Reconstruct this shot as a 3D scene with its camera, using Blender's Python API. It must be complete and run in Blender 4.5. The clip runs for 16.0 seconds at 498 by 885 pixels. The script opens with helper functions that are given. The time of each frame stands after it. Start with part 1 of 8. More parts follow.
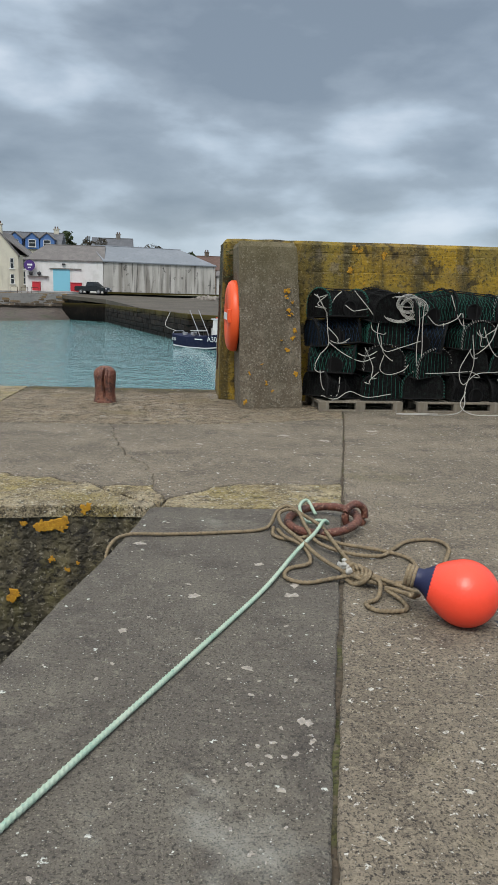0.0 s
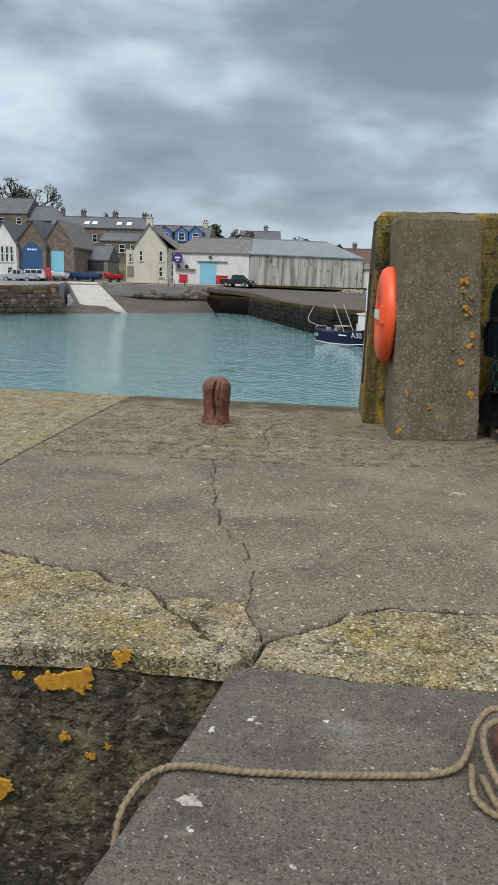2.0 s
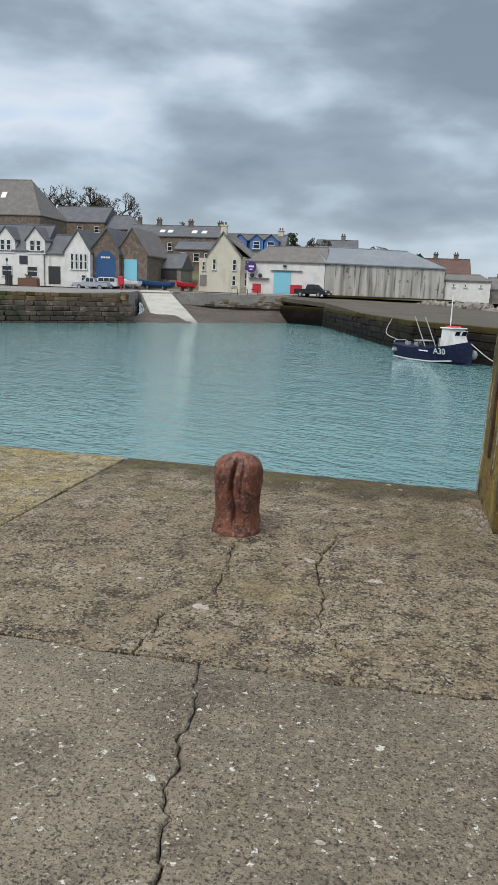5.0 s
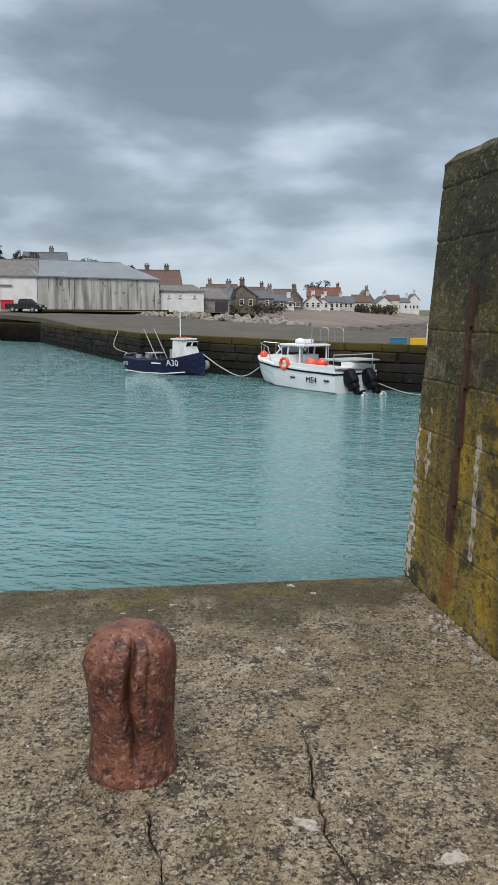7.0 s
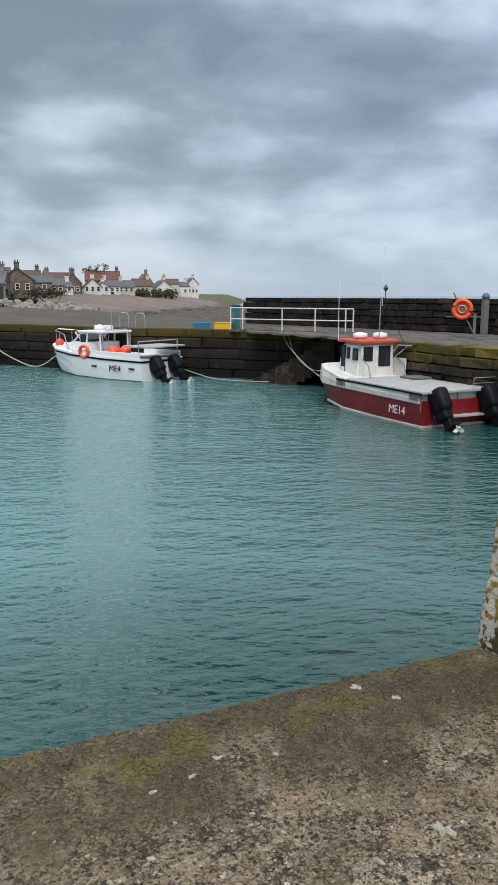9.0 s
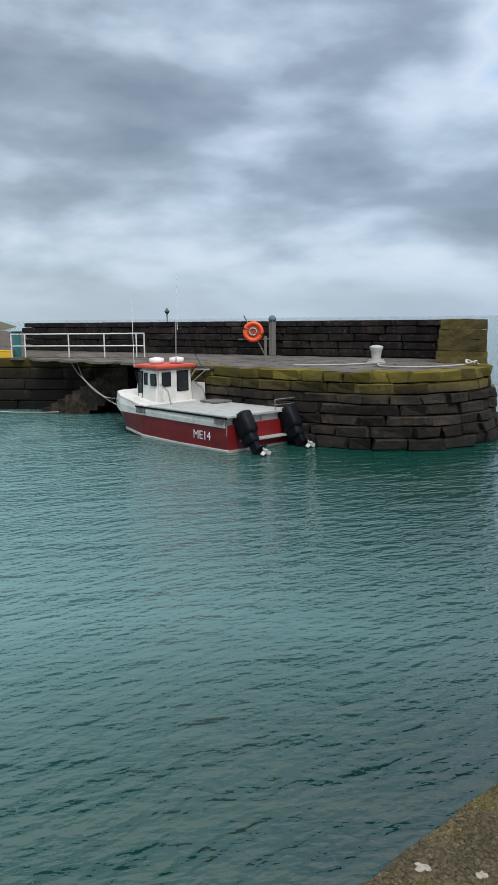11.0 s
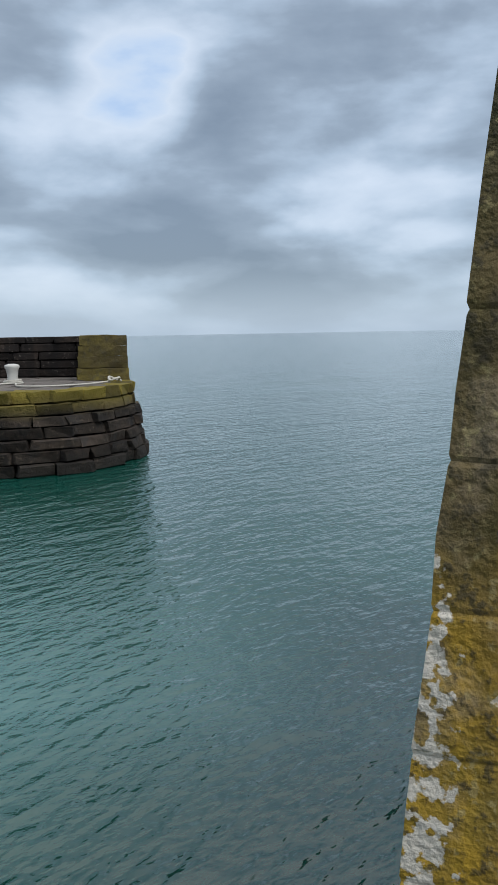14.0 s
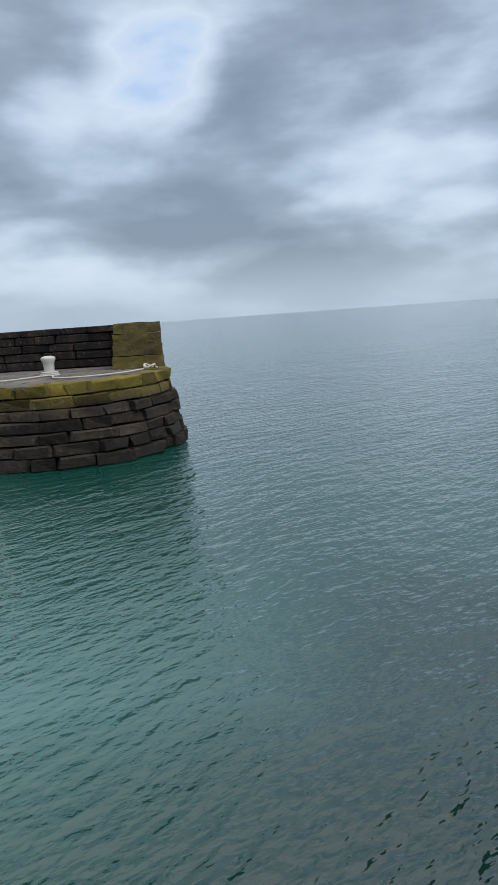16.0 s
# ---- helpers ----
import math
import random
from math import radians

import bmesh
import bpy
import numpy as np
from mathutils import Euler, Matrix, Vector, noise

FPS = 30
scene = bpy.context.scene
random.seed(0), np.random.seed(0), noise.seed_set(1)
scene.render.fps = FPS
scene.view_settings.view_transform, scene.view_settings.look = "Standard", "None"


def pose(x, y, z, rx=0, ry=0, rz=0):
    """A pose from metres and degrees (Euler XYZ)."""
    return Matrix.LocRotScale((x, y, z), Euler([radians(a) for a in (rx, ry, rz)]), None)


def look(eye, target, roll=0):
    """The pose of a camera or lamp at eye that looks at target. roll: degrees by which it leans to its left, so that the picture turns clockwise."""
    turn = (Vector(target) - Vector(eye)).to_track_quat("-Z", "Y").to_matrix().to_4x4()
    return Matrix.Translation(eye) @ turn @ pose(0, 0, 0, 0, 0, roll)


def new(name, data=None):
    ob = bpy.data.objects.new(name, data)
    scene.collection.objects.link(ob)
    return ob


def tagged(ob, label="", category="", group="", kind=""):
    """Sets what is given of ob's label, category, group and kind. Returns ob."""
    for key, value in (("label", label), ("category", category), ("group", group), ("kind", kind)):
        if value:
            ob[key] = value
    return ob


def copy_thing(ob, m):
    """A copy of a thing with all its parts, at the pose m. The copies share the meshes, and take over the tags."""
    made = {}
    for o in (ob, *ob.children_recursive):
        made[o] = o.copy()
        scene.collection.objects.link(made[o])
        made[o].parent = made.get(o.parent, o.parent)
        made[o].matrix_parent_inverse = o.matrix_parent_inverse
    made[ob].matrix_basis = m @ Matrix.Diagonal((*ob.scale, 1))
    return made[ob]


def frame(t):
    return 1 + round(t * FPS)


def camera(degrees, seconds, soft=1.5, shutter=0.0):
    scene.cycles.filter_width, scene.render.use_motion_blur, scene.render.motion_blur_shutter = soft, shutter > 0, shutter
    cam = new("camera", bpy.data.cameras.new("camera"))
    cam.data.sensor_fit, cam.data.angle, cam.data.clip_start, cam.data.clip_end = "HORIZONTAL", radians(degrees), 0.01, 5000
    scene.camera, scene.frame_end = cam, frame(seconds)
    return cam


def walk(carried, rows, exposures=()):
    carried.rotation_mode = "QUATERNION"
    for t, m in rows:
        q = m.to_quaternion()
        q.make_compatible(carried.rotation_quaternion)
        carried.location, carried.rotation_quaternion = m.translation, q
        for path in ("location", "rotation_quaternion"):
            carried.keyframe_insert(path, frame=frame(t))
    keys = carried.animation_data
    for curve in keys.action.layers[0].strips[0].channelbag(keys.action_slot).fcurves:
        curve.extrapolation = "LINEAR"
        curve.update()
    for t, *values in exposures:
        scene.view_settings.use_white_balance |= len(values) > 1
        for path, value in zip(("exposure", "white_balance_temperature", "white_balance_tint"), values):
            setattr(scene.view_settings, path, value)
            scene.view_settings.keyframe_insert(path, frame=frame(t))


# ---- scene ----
cam = camera(36.7, 16.0)
PATH = [
    (0, pose(-0.051, -2.437, 1.562, 78.91, -1.44, -6.17)),
    (0.2, pose(-0.085, -2.147, 1.568, 79.18, -1.16, -4.38)),
    (0.5, pose(-0.118, -1.726, 1.578, 79.87, -1.88, -1.11)),
    (1, pose(-0.070, -1.122, 1.556, 80.70, -2.07, 1.95)),
    (1.5, pose(0.019, -0.514, 1.536, 79.89, -2.41, 3.45)),
    (2, pose(0.089, 0.175, 1.535, 78.14, -1.69, 4.72)),
    (2.2, pose(0.101, 0.453, 1.536, 77.65, -1.67, 6.49)),
    (2.5, pose(0.113, 0.867, 1.537, 77.66, -2.19, 9.67)),
    (3, pose(0.168, 1.518, 1.520, 77.30, -3.67, 10.36)),
    (3.2, pose(0.176, 1.783, 1.520, 76.94, -4.74, 10.15)),
    (5.3, pose(-0.165, 4.159, 1.533, 79.09, -1.57, 9.81)),
    (5.5, pose(-0.256, 4.391, 1.557, 79.36, -1.06, 7.01)),
    (5.6, pose(-0.302, 4.508, 1.562, 79.48, -0.84, 5.74)),
    (6, pose(-0.491, 4.966, 1.569, 80.06, -0.35, 0.11)),
    (6.5, pose(-0.767, 5.449, 1.560, 80.27, -0.29, -5.98)),
    (7, pose(-0.984, 5.986, 1.569, 80.02, -0.35, -11.03)),
    (7.5, pose(-1.237, 6.456, 1.591, 79.59, -0.62, -15.14)),
    (7.7, pose(-1.340, 6.617, 1.576, 79.46, -0.87, -16.79)),
    (8, pose(-1.453, 6.876, 1.571, 79.14, -1.04, -19.43)),
    (8.2, pose(-1.513, 7.047, 1.554, 78.96, -0.74, -21.06)),
    (10.3, pose(-1.679, 8.566, 1.607, 79.92, 0.74, -38.82)),
    (10.5, pose(-1.682, 8.659, 1.609, 80.02, 1.02, -40.55)),
    (11, pose(-1.690, 8.937, 1.613, 80.53, 0.69, -44.68)),
    (11.2, pose(-1.659, 9.033, 1.600, 80.87, 0.62, -46.00)),
    (11.5, pose(-1.584, 9.165, 1.582, 81.24, 0.40, -48.35)),
    (12, pose(-1.433, 9.381, 1.546, 81.77, 0.24, -52.32)),
    (12.2, pose(-1.353, 9.473, 1.528, 81.73, 0.23, -54.21)),
    (12.5, pose(-1.216, 9.593, 1.501, 81.44, 0.48, -57.48)),
    (13, pose(-0.972, 9.722, 1.472, 81.15, 0.70, -62.80)),
    (13.5, pose(-0.754, 9.772, 1.449, 81.16, 1.06, -67.73)),
    (14, pose(-0.594, 9.859, 1.436, 81.71, 1.04, -71.95)),
    (14.5, pose(-0.467, 9.939, 1.449, 82.02, 1.59, -77.26)),
    (15, pose(-0.361, 9.978, 1.426, 81.71, 2.15, -75.71)),
    (15.5, pose(-0.337, 9.989, 1.438, 80.66, 2.58, -71.19)),
    (16, pose(-0.352, 9.976, 1.442, 80.36, 4.02, -69.46)),
]
walk(cam, PATH, exposures=[(0, 0.2), (16, 0.2)])

# ---- sky, sun ----
SUN_EL, SUN_ROT = 54, 205
world = bpy.data.worlds.new("world")
scene.world = world
world.use_nodes = True
wn, wl = world.node_tree.nodes, world.node_tree.links
wn.clear()


def wnode(kind, **kw):
    n = wn.new(kind)
    for k, v in kw.items():
        n.inputs[k].default_value = v
    return n


sky = wn.new("ShaderNodeTexSky")
sky.sky_type, sky.sun_disc = "NISHITA", False
sky.sun_elevation, sky.sun_rotation = radians(SUN_EL), radians(SUN_ROT)
sky_dim = wnode("ShaderNodeVectorMath")
sky_dim.operation = "SCALE"
sky_dim.inputs["Scale"].default_value = 0.11
wl.new(sky.outputs[0], sky_dim.inputs[0])
co = wn.new("ShaderNodeTexCoord")
sep = wn.new("ShaderNodeSeparateXYZ")
wl.new(co.outputs["Generated"], sep.inputs[0])
# cloud deck: the direction is laid on a flat layer overhead
up = wn.new("ShaderNodeMath")
up.operation, up.inputs[1].default_value = "MAXIMUM", 0.0
wl.new(sep.outputs["Z"], up.inputs[0])
up2 = wn.new("ShaderNodeMath")
up2.operation, up2.inputs[1].default_value = "ADD", 0.26
wl.new(up.outputs[0], up2.inputs[0])
flat = wn.new("ShaderNodeVectorMath")
flat.operation = "DIVIDE"
wl.new(co.outputs["Generated"], flat.inputs[0])
comb = wn.new("ShaderNodeCombineXYZ")
for k in range(3):
    wl.new(up2.outputs[0], comb.inputs[k])
wl.new(comb.outputs[0], flat.inputs[1])
warp = wnode("ShaderNodeMapping")
warp.inputs["Scale"].default_value = (1.0, 1.0, 0.8)
warp.inputs["Location"].default_value = (3.1, 1.7, 0.0)
wl.new(flat.outputs[0], warp.inputs[0])
n1 = wnode("ShaderNodeTexNoise", Scale=2.1, Detail=8.0, Roughness=0.54, Distortion=0.3)
n2 = wnode("ShaderNodeTexNoise", Scale=0.8, Detail=3.0, Roughness=0.5)
wl.new(warp.outputs[0], n1.inputs["Vector"])
wl.new(warp.outputs[0], n2.inputs["Vector"])


def wmath(op, a_, b_, c_=None):
    n = wn.new("ShaderNodeMath")
    n.operation = op
    for k, v in enumerate((a_, b_, c_)):
        if v is None:
            continue
        if isinstance(v, (int, float)):
            n.inputs[k].default_value = v
        else:
            wl.new(v, n.inputs[k])
    return n.outputs[0]


puffs = wnode("ShaderNodeMapping")
puffs.inputs["Scale"].default_value = (1.0, 1.0, 2.6)
wl.new(co.outputs["Generated"], puffs.inputs[0])
n3 = wnode("ShaderNodeTexNoise", Scale=4.6, Detail=6.0, Roughness=0.48, Distortion=0.1)
wl.new(puffs.outputs[0], n3.inputs["Vector"])
cover = wmath("MULTIPLY_ADD", n2.outputs[0], 0.5, wmath("MULTIPLY_ADD", n3.outputs[0], 0.62, wmath("MULTIPLY", n1.outputs[0], 0.1)))
# thicker and thinner parts of the deck: azimuth, height, half width (degrees), amount
for az, el, wide, amount in ((12, 4.5, 13, 0.085), (-10, 15, 10, -0.03), (9, 17, 17, -0.055), (-14, 15, 16, -0.02), (31, 15, 12, -0.03), (38, 6, 14, 0.035), (64, 17, 5.5, 0.19), (14, 12, 10, -0.075), (3, 12, 10, -0.07), (-6, 9, 10, 0.05), (46, 17, 7, 0.035), (57, 13, 5, 0.05),
                             (52, 12, 6, -0.05), (75, 18, 9, -0.04), (62, 9.5, 7, -0.03), (85, 10, 14, 0.02), (52, 7, 8, 0.03)):
    dot = wn.new("ShaderNodeVectorMath")
    dot.operation = "DOT_PRODUCT"
    dot.inputs[1].default_value = (math.sin(radians(az)) * math.cos(radians(el)), math.cos(radians(az)) * math.cos(radians(el)), math.sin(radians(el)))
    wl.new(co.outputs["Generated"], dot.inputs[0])
    lobe = wn.new("ShaderNodeMapRange")
    lobe.interpolation_type = "SMOOTHSTEP"
    lobe.inputs["From Min"].default_value, lobe.inputs["From Max"].default_value = math.cos(radians(wide)), 1.0
    lobe.inputs["To Max"].default_value = amount
    wl.new(dot.outputs["Value"], lobe.inputs[0])
    cover = wmath("ADD", cover, lobe.outputs[0])
ramp = wn.new("ShaderNodeValToRGB")
cr = ramp.color_ramp
cr.elements[0].position, cr.elements[0].color = 0.48, (0.204, 0.252, 0.309, 1)
cr.elements[1].position, cr.elements[1].color = 0.86, (0.36, 0.51, 0.74, 1)
for p_, c_ in ((0.57, (0.291, 0.349, 0.413)), (0.63, (0.41, 0.49, 0.575)), (0.69, (0.55, 0.625, 0.71)), (0.75, (0.64, 0.705, 0.78)), (0.80, (0.55, 0.65, 0.78))):
    e = cr.elements.new(p_)
    e.color = (*c_, 1)
wl.new(cover, ramp.inputs[0])
# a paler, even strip of haze low down
haze = wn.new("ShaderNodeMapRange")
haze.inputs["From Min"].default_value, haze.inputs["From Max"].default_value = 0.0, 0.10
haze.inputs["To Min"].default_value, haze.inputs["To Max"].default_value = 0.75, 0.0
haze.interpolation_type = "SMOOTHSTEP"
wl.new(sep.outputs["Z"], haze.inputs[0])
hz = wn.new("ShaderNodeMix")
hz.data_type = "RGBA"
hz.inputs["B"].default_value = (0.44, 0.53, 0.62, 1)
wl.new(haze.outputs[0], hz.inputs["Factor"])
wl.new(ramp.outputs[0], hz.inputs["A"])
# the deck is brightest overhead, as under any overcast
zen = wn.new("ShaderNodeMapRange")
zen.inputs["From Min"].default_value, zen.inputs["From Max"].default_value = 0.36, 0.92
zen.inputs["To Min"].default_value, zen.inputs["To Max"].default_value = 1.0, 2.5
wl.new(sep.outputs["Z"], zen.inputs[0])
lift = wn.new("ShaderNodeVectorMath")
lift.operation = "SCALE"
grey = wn.new("ShaderNodeMapRange")
grey.inputs["From Min"].default_value, grey.inputs["From Max"].default_value = 0.38, 0.75
grey.inputs["To Max"].default_value = 0.85
wl.new(sep.outputs["Z"], grey.inputs[0])
over = wn.new("ShaderNodeMix")
over.data_type = "RGBA"
over.inputs["B"].default_value = (0.525, 0.538, 0.56, 1)
wl.new(grey.outputs[0], over.inputs["Factor"])
wl.new(hz.outputs["Result"], over.inputs["A"])
wl.new(over.outputs["Result"], lift.inputs[0])
wl.new(zen.outputs[0], lift.inputs["Scale"])
gap = wn.new("ShaderNodeMix")
gap.data_type = "RGBA"
gap.inputs["Factor"].default_value = 0.12
wl.new(lift.outputs[0], gap.inputs["A"])
wl.new(sky_dim.outputs[0], gap.inputs["B"])
# bluer air over the open sea
sea = wn.new("ShaderNodeVectorMath")
sea.operation = "DOT_PRODUCT"
sea.inputs[1].default_value = (math.sin(radians(80)), math.cos(radians(80)), 0.1)
wl.new(co.outputs["Generated"], sea.inputs[0])
sea_f = wn.new("ShaderNodeMapRange")
sea_f.inputs["From Min"].default_value, sea_f.inputs["From Max"].default_value = 0.45, 0.95
wl.new(sea.outputs["Value"], sea_f.inputs[0])
air = wn.new("ShaderNodeMix")
air.data_type, air.blend_type = "RGBA", "MULTIPLY"
air.inputs["B"].default_value = (0.96, 1.0, 1.06, 1)
wl.new(sea_f.outputs[0], air.inputs["Factor"])
wl.new(gap.outputs["Result"], air.inputs["A"])
bg = wnode("ShaderNodeBackground", Strength=1.0)
out = wn.new("ShaderNodeOutputWorld")
wl.new(air.outputs["Result"], bg.inputs[0])
wl.new(bg.outputs[0], out.inputs[0])

sun = new("sun", bpy.data.lights.new("sun", "SUN"))
sun.data.energy, sun.data.angle, sun.data.color = 1.95, radians(25), (1.0, 0.96, 0.9)
_a = radians(SUN_ROT)
sun.matrix_world = look((0, 0, 30), (-30 * math.sin(_a) * math.cos(radians(SUN_EL)), -30 * math.cos(_a) * math.cos(radians(SUN_EL)), 30 - 30 * math.sin(radians(SUN_EL))))


# ---- materials ----
def pit_texture(N, L, vec, scale):
    """Irregular grains of mixed size: low inside a grain."""
    wz = N.new("ShaderNodeTexNoise")
    wz.inputs["Scale"].default_value = scale * 1.3
    wz.inputs["Detail"].default_value = 3
    L.new(vec, wz.inputs["Vector"])
    wv = N.new("ShaderNodeVectorMath")
    wv.operation = "MULTIPLY_ADD"
    wv.inputs[1].default_value = (1.1 / scale,) * 3
    L.new(wz.outputs["Color"], wv.inputs[0])
    L.new(vec, wv.inputs[2])
    vo = N.new("ShaderNodeTexVoronoi")
    vo.inputs["Scale"].default_value = scale
    L.new(wv.outputs[0], vo.inputs["Vector"])
    size = N.new("ShaderNodeMath")
    size.operation, size.inputs[1].default_value = "MULTIPLY_ADD", -0.6
    L.new(vo.outputs["Color"], size.inputs[0])
    L.new(vo.outputs["Distance"], size.inputs[2])
    return size.outputs[0]


def gap_texture(N, L, vec, scale):
    """Crevices between packed stones, open in clusters: low in a crevice."""
    wz = N.new("ShaderNodeTexNoise")
    wz.inputs["Scale"].default_value = scale * 0.9
    wz.inputs["Detail"].default_value = 4
    L.new(vec, wz.inputs["Vector"])
    wv = N.new("ShaderNodeVectorMath")
    wv.operation = "MULTIPLY_ADD"
    wv.inputs[1].default_value = (1.6 / scale,) * 3
    L.new(wz.outputs["Color"], wv.inputs[0])
    L.new(vec, wv.inputs[2])
    vo = N.new("ShaderNodeTexVoronoi")
    vo.feature = "DISTANCE_TO_EDGE"
    vo.inputs["Scale"].default_value = scale
    L.new(wv.outputs[0], vo.inputs["Vector"])
    cl = N.new("ShaderNodeTexNoise")
    cl.inputs["Scale"].default_value = scale * 0.22
    cl.inputs["Detail"].default_value = 5
    cl.inputs["Roughness"].default_value = 0.6
    L.new(vec, cl.inputs["Vector"])
    wide = N.new("ShaderNodeMath")
    wide.operation, wide.inputs[1].default_value = "MULTIPLY_ADD", -1.1
    L.new(cl.outputs[0], wide.inputs[0])
    L.new(vo.outputs["Distance"], wide.inputs[2])
    return wide.outputs[0]


def layered(name, base, layers=(), rough=0.85, bump=(), metal=0.0, spec=0.5, rand=0.0, coord="Object", stretch=(1, 1, 1)):
    """A surface: base colour, then layers (colour, kind, scale, low, high[, amount]) laid over it by a mask; bump: (scale, height, detail)."""
    m = bpy.data.materials.new(name)
    m.use_nodes = True
    nt = m.node_tree
    N, L = nt.nodes, nt.links
    b = N["Principled BSDF"]
    b.inputs["Roughness"].default_value = rough
    b.inputs["Metallic"].default_value = metal
    b.inputs["Specular IOR Level"].default_value = spec
    tc = N.new("ShaderNodeTexCoord")
    mp = N.new("ShaderNodeMapping")
    mp.inputs["Scale"].default_value = stretch
    geo = N.new("ShaderNodeNewGeometry")
    L.new(geo.outputs["Position"] if coord == "Object" else tc.outputs[coord], mp.inputs[0])
    col = N.new("ShaderNodeRGB")
    col.outputs[0].default_value = (*base, 1)
    cur = col.outputs[0]
    for lay in layers:
        c, kind, scale, lo, hi = lay[:5]
        amount = lay[5] if len(lay) > 5 else 1.0
        if kind == "cells":
            tx = N.new("ShaderNodeTexVoronoi")
            tx.inputs["Scale"].default_value = scale
            res = tx.outputs["Color"]
        elif kind == "pits":
            res = pit_texture(N, L, mp.outputs[0], scale)
        elif kind == "gaps":
            res = gap_texture(N, L, mp.outputs[0], scale)
        elif kind == "streak":
            tx = N.new("ShaderNodeTexNoise")
            tx.inputs["Scale"].default_value = scale
            tx.inputs["Detail"].default_value = 5
            ms = N.new("ShaderNodeMapping")
            ms.inputs["Scale"].default_value = (1, 1, 0.07)
            L.new(mp.outputs[0], ms.inputs[0])
            res = tx.outputs[0]
        elif kind[0] == "band":
            # a patchy crust between bounds on y and z
            tx = N.new("ShaderNodeTexNoise")
            tx.inputs["Scale"].default_value = scale
            tx.inputs["Detail"].default_value = 6
            L.new(mp.outputs[0], tx.inputs["Vector"])
            sp = N.new("ShaderNodeSeparateXYZ")
            L.new(mp.outputs[0], sp.inputs[0])
            res = tx.outputs[0]
            _, y0_, y1_, z0_, z1_, soft_ = kind
            for sock, p0, p1 in (("Y", y0_, y1_), ("Z", z0_, z1_)):
                mid_ = N.new("ShaderNodeMath")
                mid_.operation, mid_.inputs[1].default_value = "SUBTRACT", (p0 + p1) / 2
                L.new(sp.outputs[sock], mid_.inputs[0])
                ab = N.new("ShaderNodeMath")
                ab.operation = "ABSOLUTE"
                L.new(mid_.outputs[0], ab.inputs[0])
                sub = N.new("ShaderNodeMapRange")
                hw = (p1 - p0) / 2
                sub.inputs["From Min"].default_value, sub.inputs["From Max"].default_value = hw, hw * (1 - soft_)
                sub.inputs["To Min"].default_value, sub.inputs["To Max"].default_value = -0.4, 0.0
                sub.clamp = True
                L.new(ab.outputs[0], sub.inputs[0])
                pl_ = N.new("ShaderNodeMath")
                pl_.operation = "ADD"
                L.new(res, pl_.inputs[0])
                L.new(sub.outputs[0], pl_.inputs[1])
                res = pl_.outputs[0]
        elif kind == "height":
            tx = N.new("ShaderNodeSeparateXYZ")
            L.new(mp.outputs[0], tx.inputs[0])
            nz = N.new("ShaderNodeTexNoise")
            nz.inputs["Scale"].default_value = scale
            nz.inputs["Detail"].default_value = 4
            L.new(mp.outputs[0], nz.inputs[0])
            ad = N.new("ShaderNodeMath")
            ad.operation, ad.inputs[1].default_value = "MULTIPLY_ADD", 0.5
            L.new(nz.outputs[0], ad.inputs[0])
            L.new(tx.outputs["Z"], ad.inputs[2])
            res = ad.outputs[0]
        else:
            tx = N.new("ShaderNodeTexNoise")
            tx.inputs["Scale"].default_value = scale
            tx.inputs["Detail"].default_value = 6
            tx.inputs["Roughness"].default_value = 0.62
            res = tx.outputs[0]
        if kind not in ("height", "pits", "gaps") and kind[0] != "band":
            L.new((ms if kind == "streak" else mp).outputs[0], tx.inputs["Vector"])
        mr = N.new("ShaderNodeMapRange")
        mr.inputs["From Min"].default_value, mr.inputs["From Max"].default_value = lo, hi
        mr.inputs["To Max"].default_value = amount
        L.new(res, mr.inputs[0])
        mx = N.new("ShaderNodeMix")
        mx.data_type = "RGBA"
        L.new(mr.outputs[0], mx.inputs["Factor"])
        L.new(cur, mx.inputs["A"])
        mx.inputs["B"].default_value = (*c, 1)
        cur = mx.outputs["Result"]
    if rand:
        oi = N.new("ShaderNodeObjectInfo")
        rr = N.new("ShaderNodeMapRange")
        rr.inputs["To Min"].default_value, rr.inputs["To Max"].default_value = 1 - rand, 1 + rand
        L.new(oi.outputs["Random"], rr.inputs[0])
        hs = N.new("ShaderNodeHueSaturation")
        L.new(rr.outputs[0], hs.inputs["Value"])
        L.new(cur, hs.inputs["Color"])
        cur = hs.outputs[0]
    L.new(cur, b.inputs["Base Color"])
    last = None
    for scale, height, kind in bump:
        if kind in ("pits", "gaps"):
            shape = N.new("ShaderNodeMapRange")
            shape.inputs["From Min"].default_value, shape.inputs["From Max"].default_value = (-0.22, 0.02) if kind == "pits" else (-0.62, -0.40)
            L.new((pit_texture if kind == "pits" else gap_texture)(N, L, mp.outputs[0], scale), shape.inputs[0])
            bp = N.new("ShaderNodeBump")
            bp.inputs["Distance"].default_value = height
            L.new(shape.outputs[0], bp.inputs["Height"])
            if last:
                L.new(last, bp.inputs["Normal"])
            last = bp.outputs[0]
            continue
        tx = N.new("ShaderNodeTexNoise")
        tx.inputs["Scale"].default_value = scale
        tx.inputs["Detail"].default_value = 6
        L.new(mp.outputs[0], tx.inputs["Vector"])
        bp = N.new("ShaderNodeBump")
        bp.inputs["Distance"].default_value = height
        bp.inputs["Strength"].default_value = 0.9
        L.new(tx.outputs[0], bp.inputs["Height"])
        if last:
            L.new(last, bp.inputs["Normal"])
        last = bp.outputs[0]
